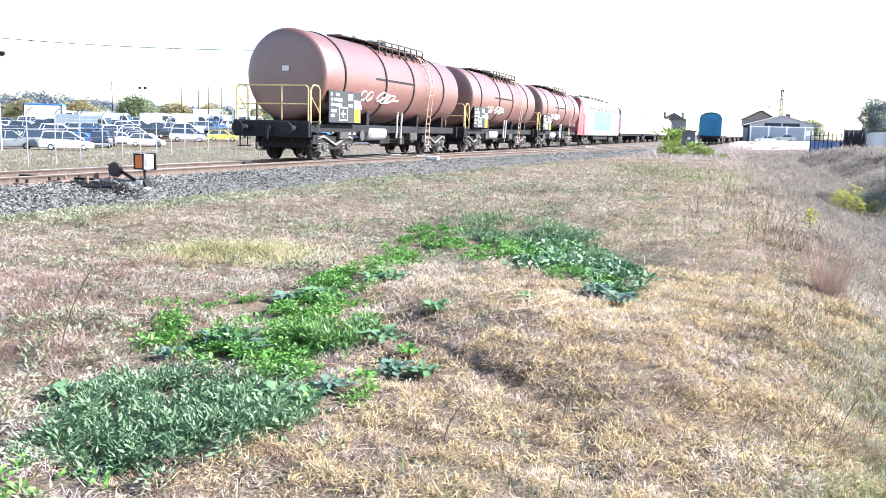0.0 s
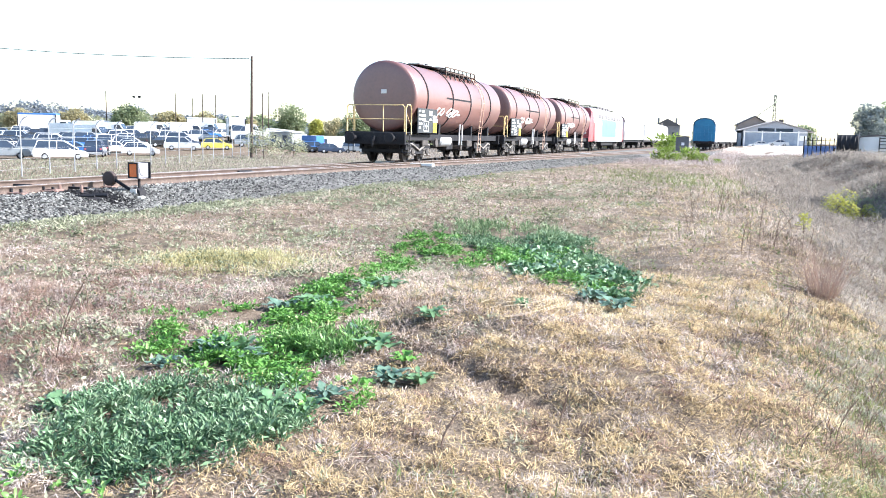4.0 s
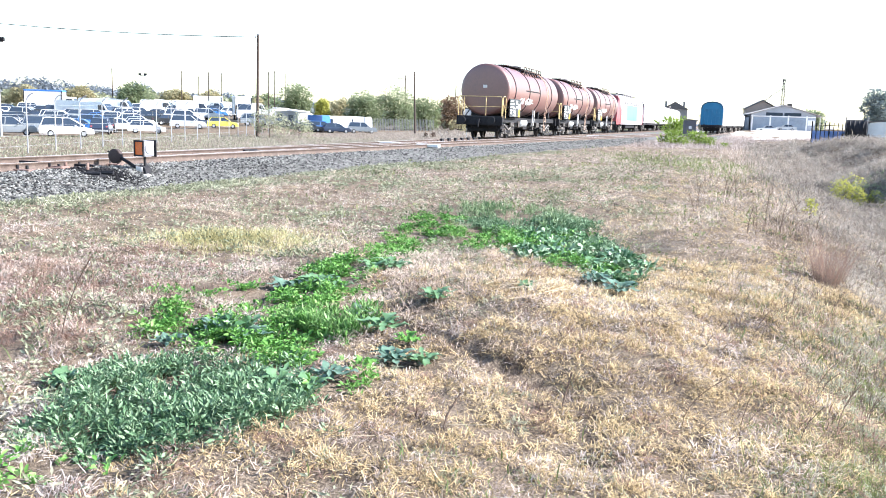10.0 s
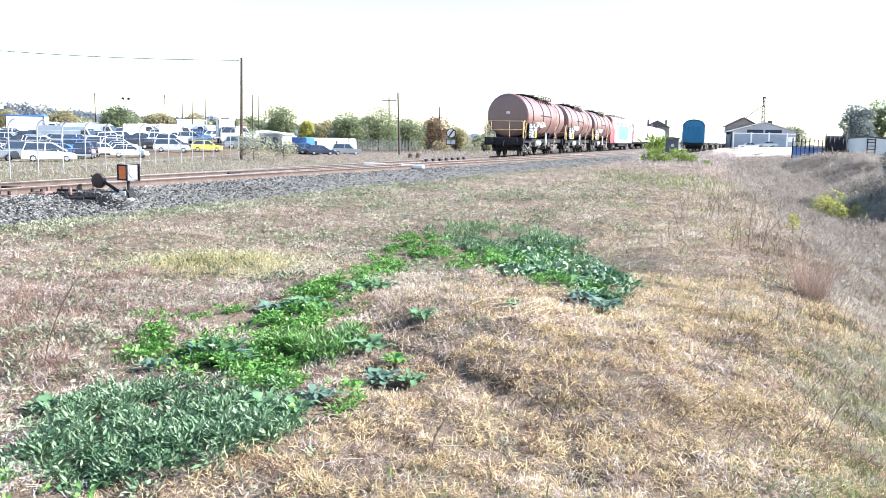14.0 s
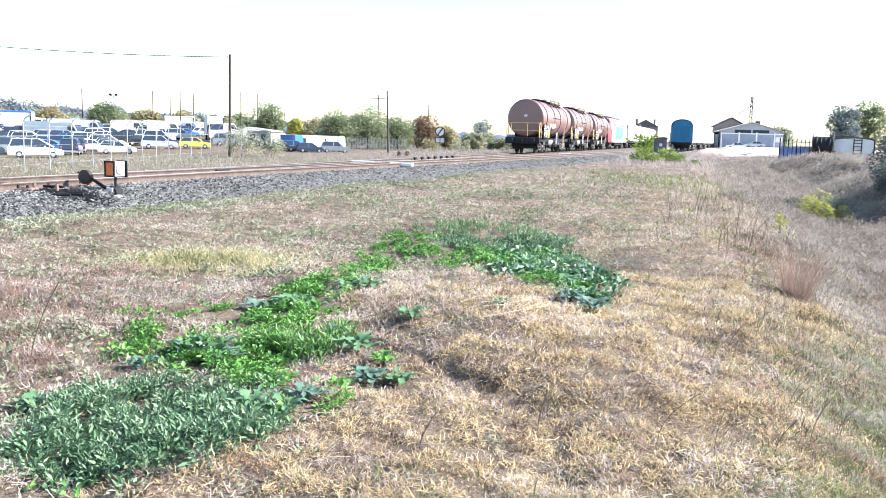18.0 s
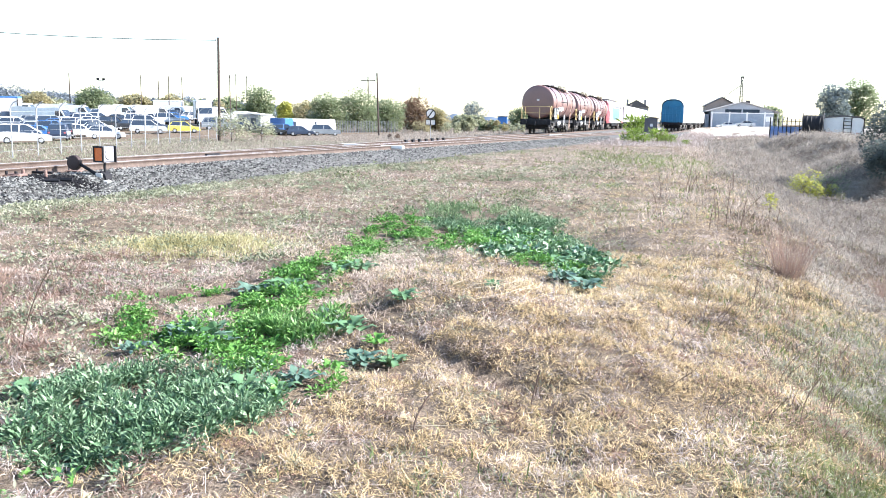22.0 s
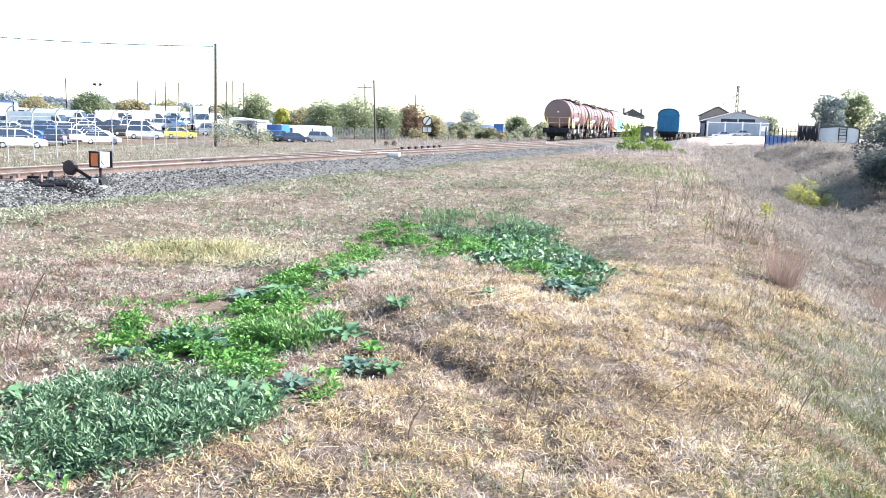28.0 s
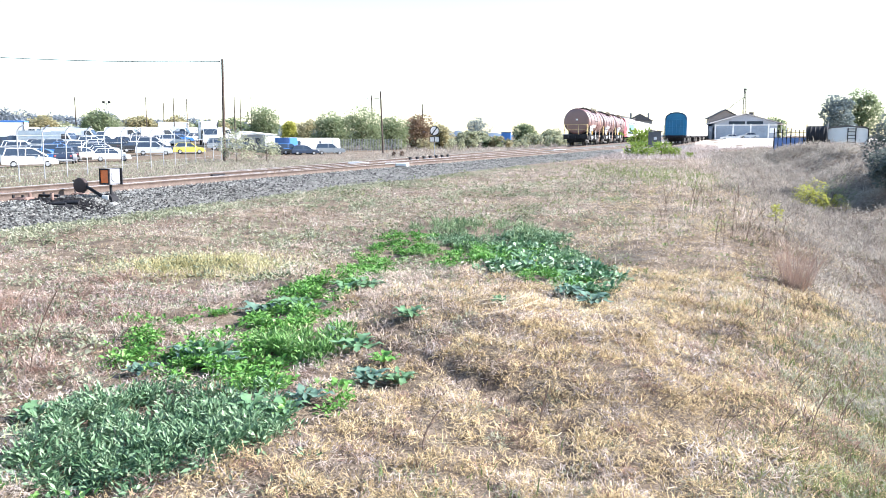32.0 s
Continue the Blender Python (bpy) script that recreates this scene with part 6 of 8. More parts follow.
def site_cabin():
    top = new("site_cabin")
    place(top, -27.8, 129.0, -25)
    part("wall", Geo().box((0, 0, 1.3), (4.4, 2.4, 2.6), 0.03), M["grey_paint"], top)
    part("roof", Geo().box((0, 0, 2.75), (4.9, 2.9, 0.16), 0.03, Matrix.Rotation(radians(5), 3, "Y")), M["off_white"], top)
    for x in (-1.2, 0.9):
        part("window", Geo().box((x, -1.22, 1.6), (0.9, 0.05, 0.9), 0.01), M["glass"], top)
    part("door", Geo().box((2.22, 0, 1.1), (0.05, 0.85, 2.0), 0.01), M["white_paint"], top)
    tagged(top, "grey site cabin with a pale roof by the cars", "cabin")


site_cabin()


# ---- right-hand side: shed, station house, yard things ----
def goods_shed():
    top = new("goods_shed")
    top.matrix_basis = pose(77.8, 221.0, 0.2, 0, 0, -12)
    hw = 7.7
    depth = 24.0
    gable = [(-hw, 0), (hw, 0), (hw, 4.2), (0, 6.4), (-hw, 4.2)]
    part("wall", Geo().prism(gable, 0, depth), M["shed_wall"], top, "pale rendered gable walls")
    for s in (-1, 1):
        part("roof_slope", Geo().prism([(0, 6.45), (s * (hw + 1.1), 3.95), (s * (hw + 1.1), 4.12), (0, 6.65)], -1.0, depth + 1), M["shed_roof"], top)
    for i, x in enumerate((-5.2, -0.9, 3.4)):
        part("shutter_door", Geo().box((x, -0.05, 1.75), (3.9, 0.1, 3.5), 0.01), M["shed_door"], top, "grey-blue shutter door")
        for z in (0.6, 1.2, 1.8, 2.4, 3.0):
            part("shutter_rib", Geo().box((x, -0.115, z), (3.8, 0.03, 0.08), 0), M["shed_door"], top)
    for x in (-2.2, 2.2):
        part("high_window", Geo().box((x, -0.06, 4.25), (4.0, 0.08, 0.8), 0.01), M["glass"], top)
    for x in (-7.4, -3.05, 1.25, 5.6):
        part("pilaster", Geo().box((x, -0.09, 2.0), (0.35, 0.16, 4.0), 0.01), M["white_paint"], top)
    part("lintel", Geo().box((0, -0.1, 3.68), (15.4, 0.16, 0.25), 0.01), M["white_paint"], top)
    part("notice_panel", Geo().box((6.7, -0.07, 2.3), (1.7, 0.05, 1.3), 0.01), M["white_paint"], top)
    part("canopy", Geo().box((9.0, 4.0, 3.9), (2.6, 9.0, 0.12), 0.02), M["shed_roof"], top)
    for y in (0.5, 7.5):
        part("canopy_post", Geo().cyl((10.0, y, 0), (10.0, y, 3.9), 0.1, seg=8), M["galvanised"], top)
    # side wing and ridge house behind
    part("side_wing", Geo().box((-8.5, 6, 1.7), (1.0, 10, 3.4), 0.02), M["shed_door"], top)
    part("rear_house", Geo().prism([(-7.6, 4.0), (1.5, 4.0), (1.5, 5.2), (-3.4, 7.9), (-7.6, 5.8)], depth - 8, depth), M["station_wall"], top, "brown gabled house behind")
    part("rear_roof", Geo().prism([(-8.0, 5.6), (-3.4, 8.0), (2.0, 5.1), (2.0, 5.3), (-3.4, 8.25), (-8.0, 5.85)], depth - 8.6, depth + 0.4), M["dark_roof"], top)
    tagged(top, "low pale goods shed with a shallow gable roof", "shed")


M["shed_wall"] = material("shed_wall", (0.33, 0.36, 0.42), 0.85, dark=(0.25, 0.27, 0.32), scale=0.5, fine=6)
M["shed_roof"] = material("shed_roof", (0.36, 0.33, 0.32), 0.8, dark=(0.2, 0.17, 0.16), scale=0.5, fine=6)
M["shed_door"] = material("shed_door", (0.26, 0.31, 0.38), 0.7, scale=0.6, fine=6)
M["station_wall"] = material("station_wall", (0.36, 0.29, 0.25), 0.9, scale=0.4, fine=5)
M["yard"] = material("yard", (0.50, 0.45, 0.40), 0.95, dark=(0.36, 0.32, 0.28), light=(0.60, 0.56, 0.51), scale=0.3, fine=4)
goods_shed()


def yard():
    xs, ys = np.linspace(40, 110, 36), np.linspace(112, 232, 50)
    gx, gy = np.meshgrid(xs, ys)
    gx = gx + (gy - 170) * 0.25
    z = ground_z(gx, gy) + 0.06
    v = np.stack([gx, gy, z], -1).reshape(-1, 3)
    w = len(xs)
    i = (np.arange(len(ys) - 1)[:, None] * w + np.arange(w - 1)[None, :]).ravel()
    me = raw_mesh("yard_pavement", v, np.stack([i, i + 1, i + w + 1, i + w], -1), None, M["yard"], True)
    tagged(new("yard_pavement", me), "pale sunlit gravel yard before the shed", "yard", kind="structure")


yard()


def lattice_mast():
    top = new("lattice_mast")
    x, y = 83.2, 238.0
    top.matrix_basis = pose(x, y, 0.3)
    for a in (-0.5, 0.5):
        for b in (-0.5, 0.5):
            part("leg", Geo().cyl((a, b, 0), (a * 0.35, b * 0.35, 13.5), 0.06, seg=6), M["bogie_steel"], top)
    for i in range(9):
        z = 1 + i * 1.4
        k = 0.5 * (1 - z / 27)
        part("brace", Geo().tube([(-k, -k, z), (k, -k, z + 1.2), (k, k, z), (-k, k, z + 1.2), (-k, -k, z)], 0.045, 4), M["bogie_steel"], top)
    part("lamp_head", Geo().box((0, 0, 13.6), (0.7, 0.5, 0.35), 0.05), M["bogie_steel"], top)
    part("side_arm", Geo().tube([(0, 0, 11.5), (-3.0, 0, 9.4), (-5.0, 0, 7.6)], 0.08, 5), M["bogie_steel"], top)
    part("side_frame", Geo().box((2.0, 0, 6.6), (1.2, 0.4, 1.4), 0.05), M["bogie_steel"], top)
    tagged(top, "rusty lattice mast with a lamp head behind the shed", "mast")


lattice_mast()


def far_depot():
    """Low sheds far along the field."""
    top = new("far_depot")
    top.matrix_basis = pose(24.2, 330.0, float(ground_z(24.2, 330.0)) - 0.1, 0, 0, -8)
    part("wall", Geo().box((0, 2, 1.8), (3.6, 4, 3.6), 0.03), M["tarp_blue"], top, "blue sheeted wall")
    part("roof", Geo().box((0, 2, 3.75), (4.2, 4.6, 0.25), 0.03), M["shed_roof"], top)
    part("low_shed", Geo().box((-10.5, 0, 0.9), (11.0, 3.5, 1.8), 0.03), M["hut_grey"], top, "long dark low shed")
    part("low_roof", Geo().box((-10.5, 0, 1.9), (11.6, 4.1, 0.2), 0.03), M["dark_roof"], top)
    for x in (-14.0, -10.5, -7.0):
        part("door", Geo().box((x, -1.78, 0.8), (1.6, 0.06, 1.5), 0.01), M["shed_door"], top)
    tagged(top, "low dark shed with a blue annexe across the fields", "shed")


far_depot()


def station_house():
    top = new("station_house")
    top.matrix_basis = pose(50.2, 236.0, 0.0, 0, 0, -17)
    part("wall", Geo().box((0, 4, 2.2), (4.4, 8, 4.4), 0.03), M["station_wall"], top)
    part("roof", Geo().prism([(-2.6, 4.3), (2.6, 4.3), (2.6, 4.5), (-0.6, 5.6), (-2.6, 5.1)], -0.6, 8.6), M["shed_roof"], top)
    part("chimney", Geo().box((1.9, 4, 5.4), (0.45, 0.45, 1.3), 0.02), M["station_wall"], top)
    for x in (-1.2, 0.9):
        for z in (1.5, 3.3):
            part("window", Geo().box((x, -0.04, z), (0.7, 0.08, 0.9), 0.01), M["glass"], top)
    part("awning", Geo().box((-3.4, 0.5, 5.0), (2.6, 2.4, 0.12), 0.02), M["dark_roof"], top)
    tagged(top, "brown two-storey station house beside the line", "house")


station_house()


def yard_tank():
    """White bowser with a ladder, seen from its end."""
    top = new("water_bowser")
    top.matrix_basis = pose(35.35, 75.0, float(ground_z(35.3, 75)) - 0.12, 0, 0, -22)
    prof = [(-1.5, 0.62), (1.5, 0.62), (1.62, 0.8), (1.62, 1.85), (1.3, 2.02), (0, 2.12), (-1.3, 2.02), (-1.62, 1.85), (-1.62, 0.8)]
    part("tank_body", Geo().prism(prof, 0, 5.2), M["white_paint"], top)
    part("top_rim", Geo().prism([(-1.66, 1.9), (-1.3, 2.05), (0, 2.15), (1.3, 2.05), (1.66, 1.9), (1.6, 2.04), (1.2, 2.16), (0, 2.26), (-1.2, 2.16), (-1.6, 2.04)], -0.08, 5.3), M["dark_roof"], top)
    for x in (0.0, 0.62):
        part("ladder_rail", Geo().cyl((x, -0.08, 0.6), (x, -0.08, 2.05), 0.04, seg=6), M["black_steel"], top)
    for z in (0.8, 1.1, 1.4, 1.7, 1.95):
        part("rung", Geo().cyl((0.0, -0.08, z), (0.62, -0.08, z), 0.03, seg=6), M["black_steel"], top)
    for s in (-1, 1):
        part("side_frame", Geo().box((s * 1.62, -0.03, 1.25), (0.09, 0.12, 1.5), 0.01), M["black_steel"], top)
        part("mudguard", Geo().box((s * 1.05, -0.1, 0.42), (0.5, 0.06, 0.42), 0.02), M["off_white"], top)
        part("lamp_cluster", Geo().box((s * 1.2, -0.12, 0.72), (0.3, 0.06, 0.1), 0.01), M["loco_red"], top)
        for y in (1.0, 3.8):
            part("wheel", CAR_WHEEL, None, top, at=Matrix.Translation((s * 1.15, y, 0.43)) @ Matrix.Rotation(radians(90), 4, "Z") @ Matrix.Scale(1.3, 4))
    part("chassis_beam", Geo().box((0, -0.02, 0.55), (2.9, 0.12, 0.16), 0.02), M["black_steel"], top)
    tagged(top, "white water bowser with a rear ladder in the yard", "bowser")


yard_tank()


def cable_reel():
    top = new("cable_reel")
    top.matrix_basis = pose(32.75, 75.2, float(ground_z(33.1, 76)) - 0.1, 0, 0, -24) @ Matrix.Scale(0.88, 4)
    part("coil", Geo().lathe([(-0.95, 0.5), (-0.95, 1.05), (-0.9, 1.15), (0.9, 1.15), (0.95, 1.05), (0.95, 0.5)], "x", 28, (0, 1.2, 1.35)), M["black_steel"], top, "black wound cable")
    for x in (-0.98, 0.98):
        g = Geo().lathe([(x - 0.04, 1.3), (x - 0.04, 1.42), (x + 0.04, 1.42), (x + 0.04, 1.3)], "x", 28, (0, 1.2, 1.35), ring=True)
        part("flange", g, M["dark_roof"], top)
    for x in (-0.6, -0.2, 0.2, 0.6):
        part("winding", Geo().lathe([(x - 0.08, 1.14), (x, 1.2), (x + 0.08, 1.14)], "x", 28, (0, 1.2, 1.35), ring=True), M["black_steel"], top)
    for s in (-1, 1):
        part("stand", Geo().box((s * 1.15, 1.2, 0.55), (0.1, 1.6, 1.2), 0.02), M["black_steel"], top)
    tagged(top, "large black cable reel standing in the yard", "cable reel")


cable_reel()


def blue_barrier():
    top = tagged(new("blue_barrier"), "bright blue barrier of boards and dark posts", "fence")
    top.matrix_basis = pose(31.2, 77.0, float(ground_z(31.2, 77)) - 0.1, 0, 0, -20)
    for i in range(9):
        x = -1.4 + i * 0.35
        tall = 1.92 if i % 4 else 2.06
        part("post", Geo().cyl((x, 0, 0), (x, 0, tall), 0.03 if i % 4 else 0.05, seg=8), M["black_steel"], top)
        part("finial", Geo().lathe([(tall - 0.02, 0.02), (tall + 0.03, 0.06), (tall + 0.10, 0.02)], "z", 8, (x, 0, 0)), M["black_steel"], top)
        if i < 8:
            part("panel", Geo().box((x + 0.175, 0.06, 0.72), (0.335, 0.03, 1.2), 0.005), M["barrier_blue"], top)
    for z in (1.36, 1.8):
        part("rail", Geo().box((0.0, 0, z), (2.85, 0.04, 0.04), 0.005), M["black_steel"], top)


M["barrier_blue"] = material("barrier_blue", (0.19, 0.30, 0.62), 0.5, scale=2, fine=15)
blue_barrier()


# ---- trees and shrubs ----
def tree(x, y, h, w, leaf, label, trunk=0.25, leaves=1500, size=0.42, lobes=12, base=0.28, name="tree"):
    z = float(ground_z(x, y))
    rnd = random.Random(int(x * 13 + y * 7))
    rng = np.random.default_rng(int(abs(x * 31 + y * 17)))
    top = new(name)
    top.matrix_basis = Matrix.Translation((x, y, z - 0.1))
    th = h * base
    part("trunk", Geo().cyl((0, 0, 0), (0.1 * w * 0.1, 0, h * 0.55), trunk, trunk * 0.45, seg=8), M["bark"], top)
    pts, rad = [], []
    for i in range(lobes):
        a = i * 2.4 + rnd.random()
        u = (i + 0.5) / lobes
        rr = w * 0.5 * (0.2 + 0.55 * math.sin(math.pi * (0.25 + 0.65 * u)))
        c = Vector((math.cos(a) * rr * 0.75, math.sin(a) * rr * 0.75, th + (h - th) * (0.18 + 0.66 * u)))
        pts.append(c)
        rad.append(min(w * 0.30, (h - th) * 0.32) * rnd.uniform(0.6, 1.15))
        part("limb", Geo().cyl((0, 0, h * (0.2 + 0.28 * u)), c, trunk * 0.35, trunk * 0.1, seg=6), M["bark"], top)
    n = leaves
    k = rng.integers(0, lobes, n)
    d = rng.normal(0, 1, (n, 3))
    d /= np.linalg.norm(d, axis=1)[:, None]
    r = np.array(rad)[k] * rng.uniform(0.35, 1.08, n) ** 0.5
    p = np.array([tuple(q) for q in pts])[k] + d * r[:, None] * np.array([1.1, 1.1, 0.85])
    az = rng.uniform(-math.pi, math.pi, n)
    me = card_mesh("crown", leaf, p, rng.uniform(0.6, 1.3, n) * size, rng.uniform(0.5, 1.0, n) * size, az, rng.uniform(-0.9, 1.0, n), rng)
    part("crown", me, None, top)
    return tagged(top, label, "tree" if name == "tree" else "shrub", "trees on the horizon" if name == "tree" else "shrubs")


T = M["leaf_tree"], M["leaf_autumn"], M["leaf_rust"], M["leaf_yellow"], M["leaf_haze"], M["leaf_olive"], M["leaf_dark"]
for x, y, h, w, leaf, label in (
    (-104, 196, 6.6, 9, 1, "yellowing broad tree at the field edge"), (-94, 200, 6.8, 10, 1, "yellowing broad tree at the field edge"), (-84, 215, 7.0, 10, 5, "olive-green tree at the field edge"),
    (-60.0, 150, 6.6, 6.5, 0, "round green tree behind the cars"), (-72, 205, 6.8, 9, 1, "golden autumn tree behind the cars"), (-64, 205, 6.4, 8, 1, "golden autumn tree behind the cars"), (-80, 262, 7.0, 11, 5, "olive-green tree at the field edge"), (-66, 268, 6.6, 10, 0, "green tree at the field edge"),
    (-50, 240, 6.2, 8, 5, "olive-green tree at the field edge"), (-35.5, 170, 8.2, 6.5, 0, "green tree behind the site cabin"), (-29.6, 165, 6.0, 2.8, 3, "slim yellow poplar behind the vans"), (-41, 262, 7.2, 10, 1, "golden autumn tree in the distance"),
    (-21.5, 165, 7.2, 8.0, 0, "broad green tree beside the poles"), (-16.0, 169, 8.0, 9.0, 0, "broad green tree beside the poles"), (-10.5, 175, 6.6, 7.5, 0, "green tree beside the poles"), (-5.2, 182, 7.4, 6.5, 2, "rust-coloured autumn tree beside the poles"), (-0.8, 184, 5.0, 6.0, 1, "low golden autumn tree"), (5.5, 190, 4.0, 6.0, 5, "low olive scrub tree"),
    (17, 420, 10.5, 14, 4, "pale tree far off with haze painted into its leaves"), (25, 262, 6.2, 8, 0, "green tree in the far field"), (11, 262, 3.6, 9, 5, "low olive scrub tree"), (38, 300, 4.5, 9, 5, "low olive scrub tree"), (56, 262, 6.0, 9, 4, "pale tree far off with haze painted into its leaves"),
    (69.0, 150, 8.6, 5.5, 4, "tall pale green tree by the yard"), (75.0, 154, 9.6, 6.5, 0, "tall pale green tree by the yard"), (82.0, 152, 6.0, 7, 0, "green tree by the yard"), (78.5, 142, 9.5, 6, 0, "dark green tree by the yard"), (101, 262, 6.0, 9, 0, "green tree behind the shed"), (92, 270, 6.6, 8, 5, "olive-green tree behind the shed"), (112, 240, 6.0, 10, 5, "olive-green tree behind the yard"), (65, 240, 5.5, 7, 5, "olive-green tree behind the wagons")):
    tree(x, y, h - (1.3 if x < -0.26 * y else 0.0), w, T[leaf], label, leaves=5200 if y < 200 else 3400, size=0.42 if y < 200 else 0.6, base=0.02)
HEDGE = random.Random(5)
# horizon wood, made hazy by its painted leaf colour
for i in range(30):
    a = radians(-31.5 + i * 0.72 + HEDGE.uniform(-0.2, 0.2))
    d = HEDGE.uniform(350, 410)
    tree(d * math.sin(a), d * math.cos(a), HEDGE.uniform(0.86, 1.12) * (10.0 - 0.13 * i), HEDGE.uniform(12, 18), M["leaf_far_haze"], "wood along the horizon with bluish haze painted in", leaves=2400, size=1.0, lobes=10, base=0.0)
for i in range(26):
    a = radians(-31 + i * 1.05 + HEDGE.uniform(-0.3, 0.3))
    d = HEDGE.uniform(215, 300)
    tree(d * math.sin(a), d * math.cos(a), HEDGE.uniform(3.6, 5.2), HEDGE.uniform(8, 13), T[HEDGE.choice((0, 1, 5, 5, 4))], "distant hedgerow tree along the fields", leaves=1100, size=0.85, base=0.05)
for i in range(20):
    a = radians(-5.5 + i * 0.8 + HEDGE.uniform(-0.3, 0.3))
    d = HEDGE.uniform(195, 250)
    tree(d * math.sin(a), d * math.cos(a), HEDGE.uniform(1.8, 3.4), HEDGE.uniform(5, 9), T[HEDGE.choice((1, 1, 5, 5, 0))], "low pale scrub along the far field", 0.06, 900, 0.5, 8, 0.0, "shrub")
# shrubs
tree(-22.2, 92, 3.4, 4.6, T[5], "pale straggling shrub at the foot of the pole", 0.05, 1500, 0.2, 8, 0.05, "shrub")
tree(-20.0, 97, 2.6, 4.0, T[5], "pale straggling shrub in dry grass", 0.05, 1000, 0.2, 7, 0.05, "shrub")
tree(-5.9, 113.5, 0.9, 2.6, M["dead_and_shade"], "low dark dead scrub in dry grass", 0.04, 700, 0.14, 6, 0.03, "shrub")
tree(16.8, 186.0, 1.6, 5.5, T[5], "low olive scrub beside the rails", 0.05, 700, 0.25, 6, 0.03, "shrub")
tree(-3.0, 160, 2.6, 5.0, T[1], "golden low shrub in dry grass", 0.05, 700, 0.3, 6, 0.05, "shrub")
tree(2.5, 165, 2.6, 6.0, T[5], "low olive shrub in dry grass", 0.05, 700, 0.3, 6, 0.05, "shrub")
tree(17.5, 31.0, 1.75, 4.8, T[6], "dark evergreen bush above the ditch", 0.08, 11000, 0.12, 13, 0.04, "shrub")
tree(19.6, 33.5, 2.1, 4.4, T[6], "dark evergreen bush above the ditch", 0.08, 7000, 0.13, 12, 0.04, "shrub")
tree(20.2, 37.0, 2.5, 4.2, T[6], "grey-green bush behind an evergreen", 0.08, 7000, 0.13, 11, 0.04, "shrub")
tree(13.0, 30.2, 1.35, 1.2, M["leaf_yellow"], "yellow-green shrub in the ditch", 0.03, 800, 0.095, 6, 0.05, "shrub")
tree(13.9, 30.3, 0.75, 1.5, T[3], "low yellow shrub in the ditch", 0.03, 650, 0.095, 6, 0.05, "shrub")
tree(14.2, 31.0, 1.3, 2.0, T[0], "green shrub in the ditch", 0.03, 700, 0.07, 6, 0.05, "shrub")
tree(6.75, 17.2, 0.6, 0.25, T[3], "small yellow sapling on the bank", 0.012, 90, 0.07, 5, 0.3, "shrub")


def sumac(x, y, h, label):
    """Clump of long arching leaves."""
    z = float(ground_z(x, y))
    top = new("leafy_clump")
    top.matrix_basis = Matrix.Translation((x, y, z - 0.05))
    rng = np.random.default_rng(int(x * 10))
    part("stem", Geo().cyl((0, 0, 0), (0, 0, h * 0.5), 0.05, 0.02, seg=6), M["bark"], top)
    n = 260
    p = np.stack([rng.normal(0, h * 0.28, n), rng.normal(0, h * 0.28, n), rng.uniform(0.1, 0.75, n) * h], -1)
    az = np.arctan2(p[:, 1], p[:, 0]) + rng.normal(0, 0.5, n)
    me = leaf_mesh("leaves", M["leaf_sumac"], p, rng.uniform(0.3, 0.6, n) * h * 0.6, rng.uniform(0.10, 0.16, n) * h * 0.7, az, rng.uniform(0.1, 1.2, n), rng.uniform(0.05, 0.2, n), rng)
    part("leaves", me, None, top)
    tagged(top, label, "bush", "bright bushes by the track")


for x, y, h in ((15.9, 70.0, 1.45), (16.5, 69.0, 0.9), (18.0, 70.5, 1.4), (18.7, 69.5, 0.9), (19.3, 67.0, 0.5), (25.2, 110.0, 3.0)):
    sumac(x, y, h, "bright green leafy bush beside the rails")


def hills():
    """Low ridge along the horizon; its blue colour paints in the haze."""
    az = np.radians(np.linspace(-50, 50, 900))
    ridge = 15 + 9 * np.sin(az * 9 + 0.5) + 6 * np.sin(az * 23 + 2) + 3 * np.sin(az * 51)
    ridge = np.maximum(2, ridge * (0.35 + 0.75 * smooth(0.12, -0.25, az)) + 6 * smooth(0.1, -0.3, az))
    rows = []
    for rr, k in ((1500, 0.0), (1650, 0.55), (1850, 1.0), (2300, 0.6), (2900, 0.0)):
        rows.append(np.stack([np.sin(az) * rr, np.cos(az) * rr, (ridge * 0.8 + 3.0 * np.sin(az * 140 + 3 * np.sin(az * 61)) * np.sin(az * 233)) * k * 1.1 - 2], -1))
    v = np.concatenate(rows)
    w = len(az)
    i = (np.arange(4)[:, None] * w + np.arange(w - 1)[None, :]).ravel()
    me = raw_mesh("backdrop_hills", v, np.stack([i, i + 1, i + w + 1, i + w], -1), None, M["hill_haze_blue"], True)
    tagged(new("backdrop_hills", me), "low hills on the horizon, haze painted in as blue", "hills", kind="structure")


# blue-grey that stands for the hills' distance haze
M["hill_haze_blue"] = material("hill_haze_blue", (0.13, 0.165, 0.21), 1.0, dark=(0.10, 0.13, 0.17), light=(0.17, 0.20, 0.24), scale=0.01, fine=0.08, bump=0, spec=0)
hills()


# ---- rolling stock: x runs forward along the rails, z = 0 is the rails' top ----
RZ = 90 - math.degrees(HEAD)
TAIL_Y = 26.55
RUN = [(0, 0.25), (4, 9.1), (8, 18.6), (12, 28.25), (16, 37.95), (20, 47.5), (24, 57.0), (28, 66.05), (32, 74.8)]


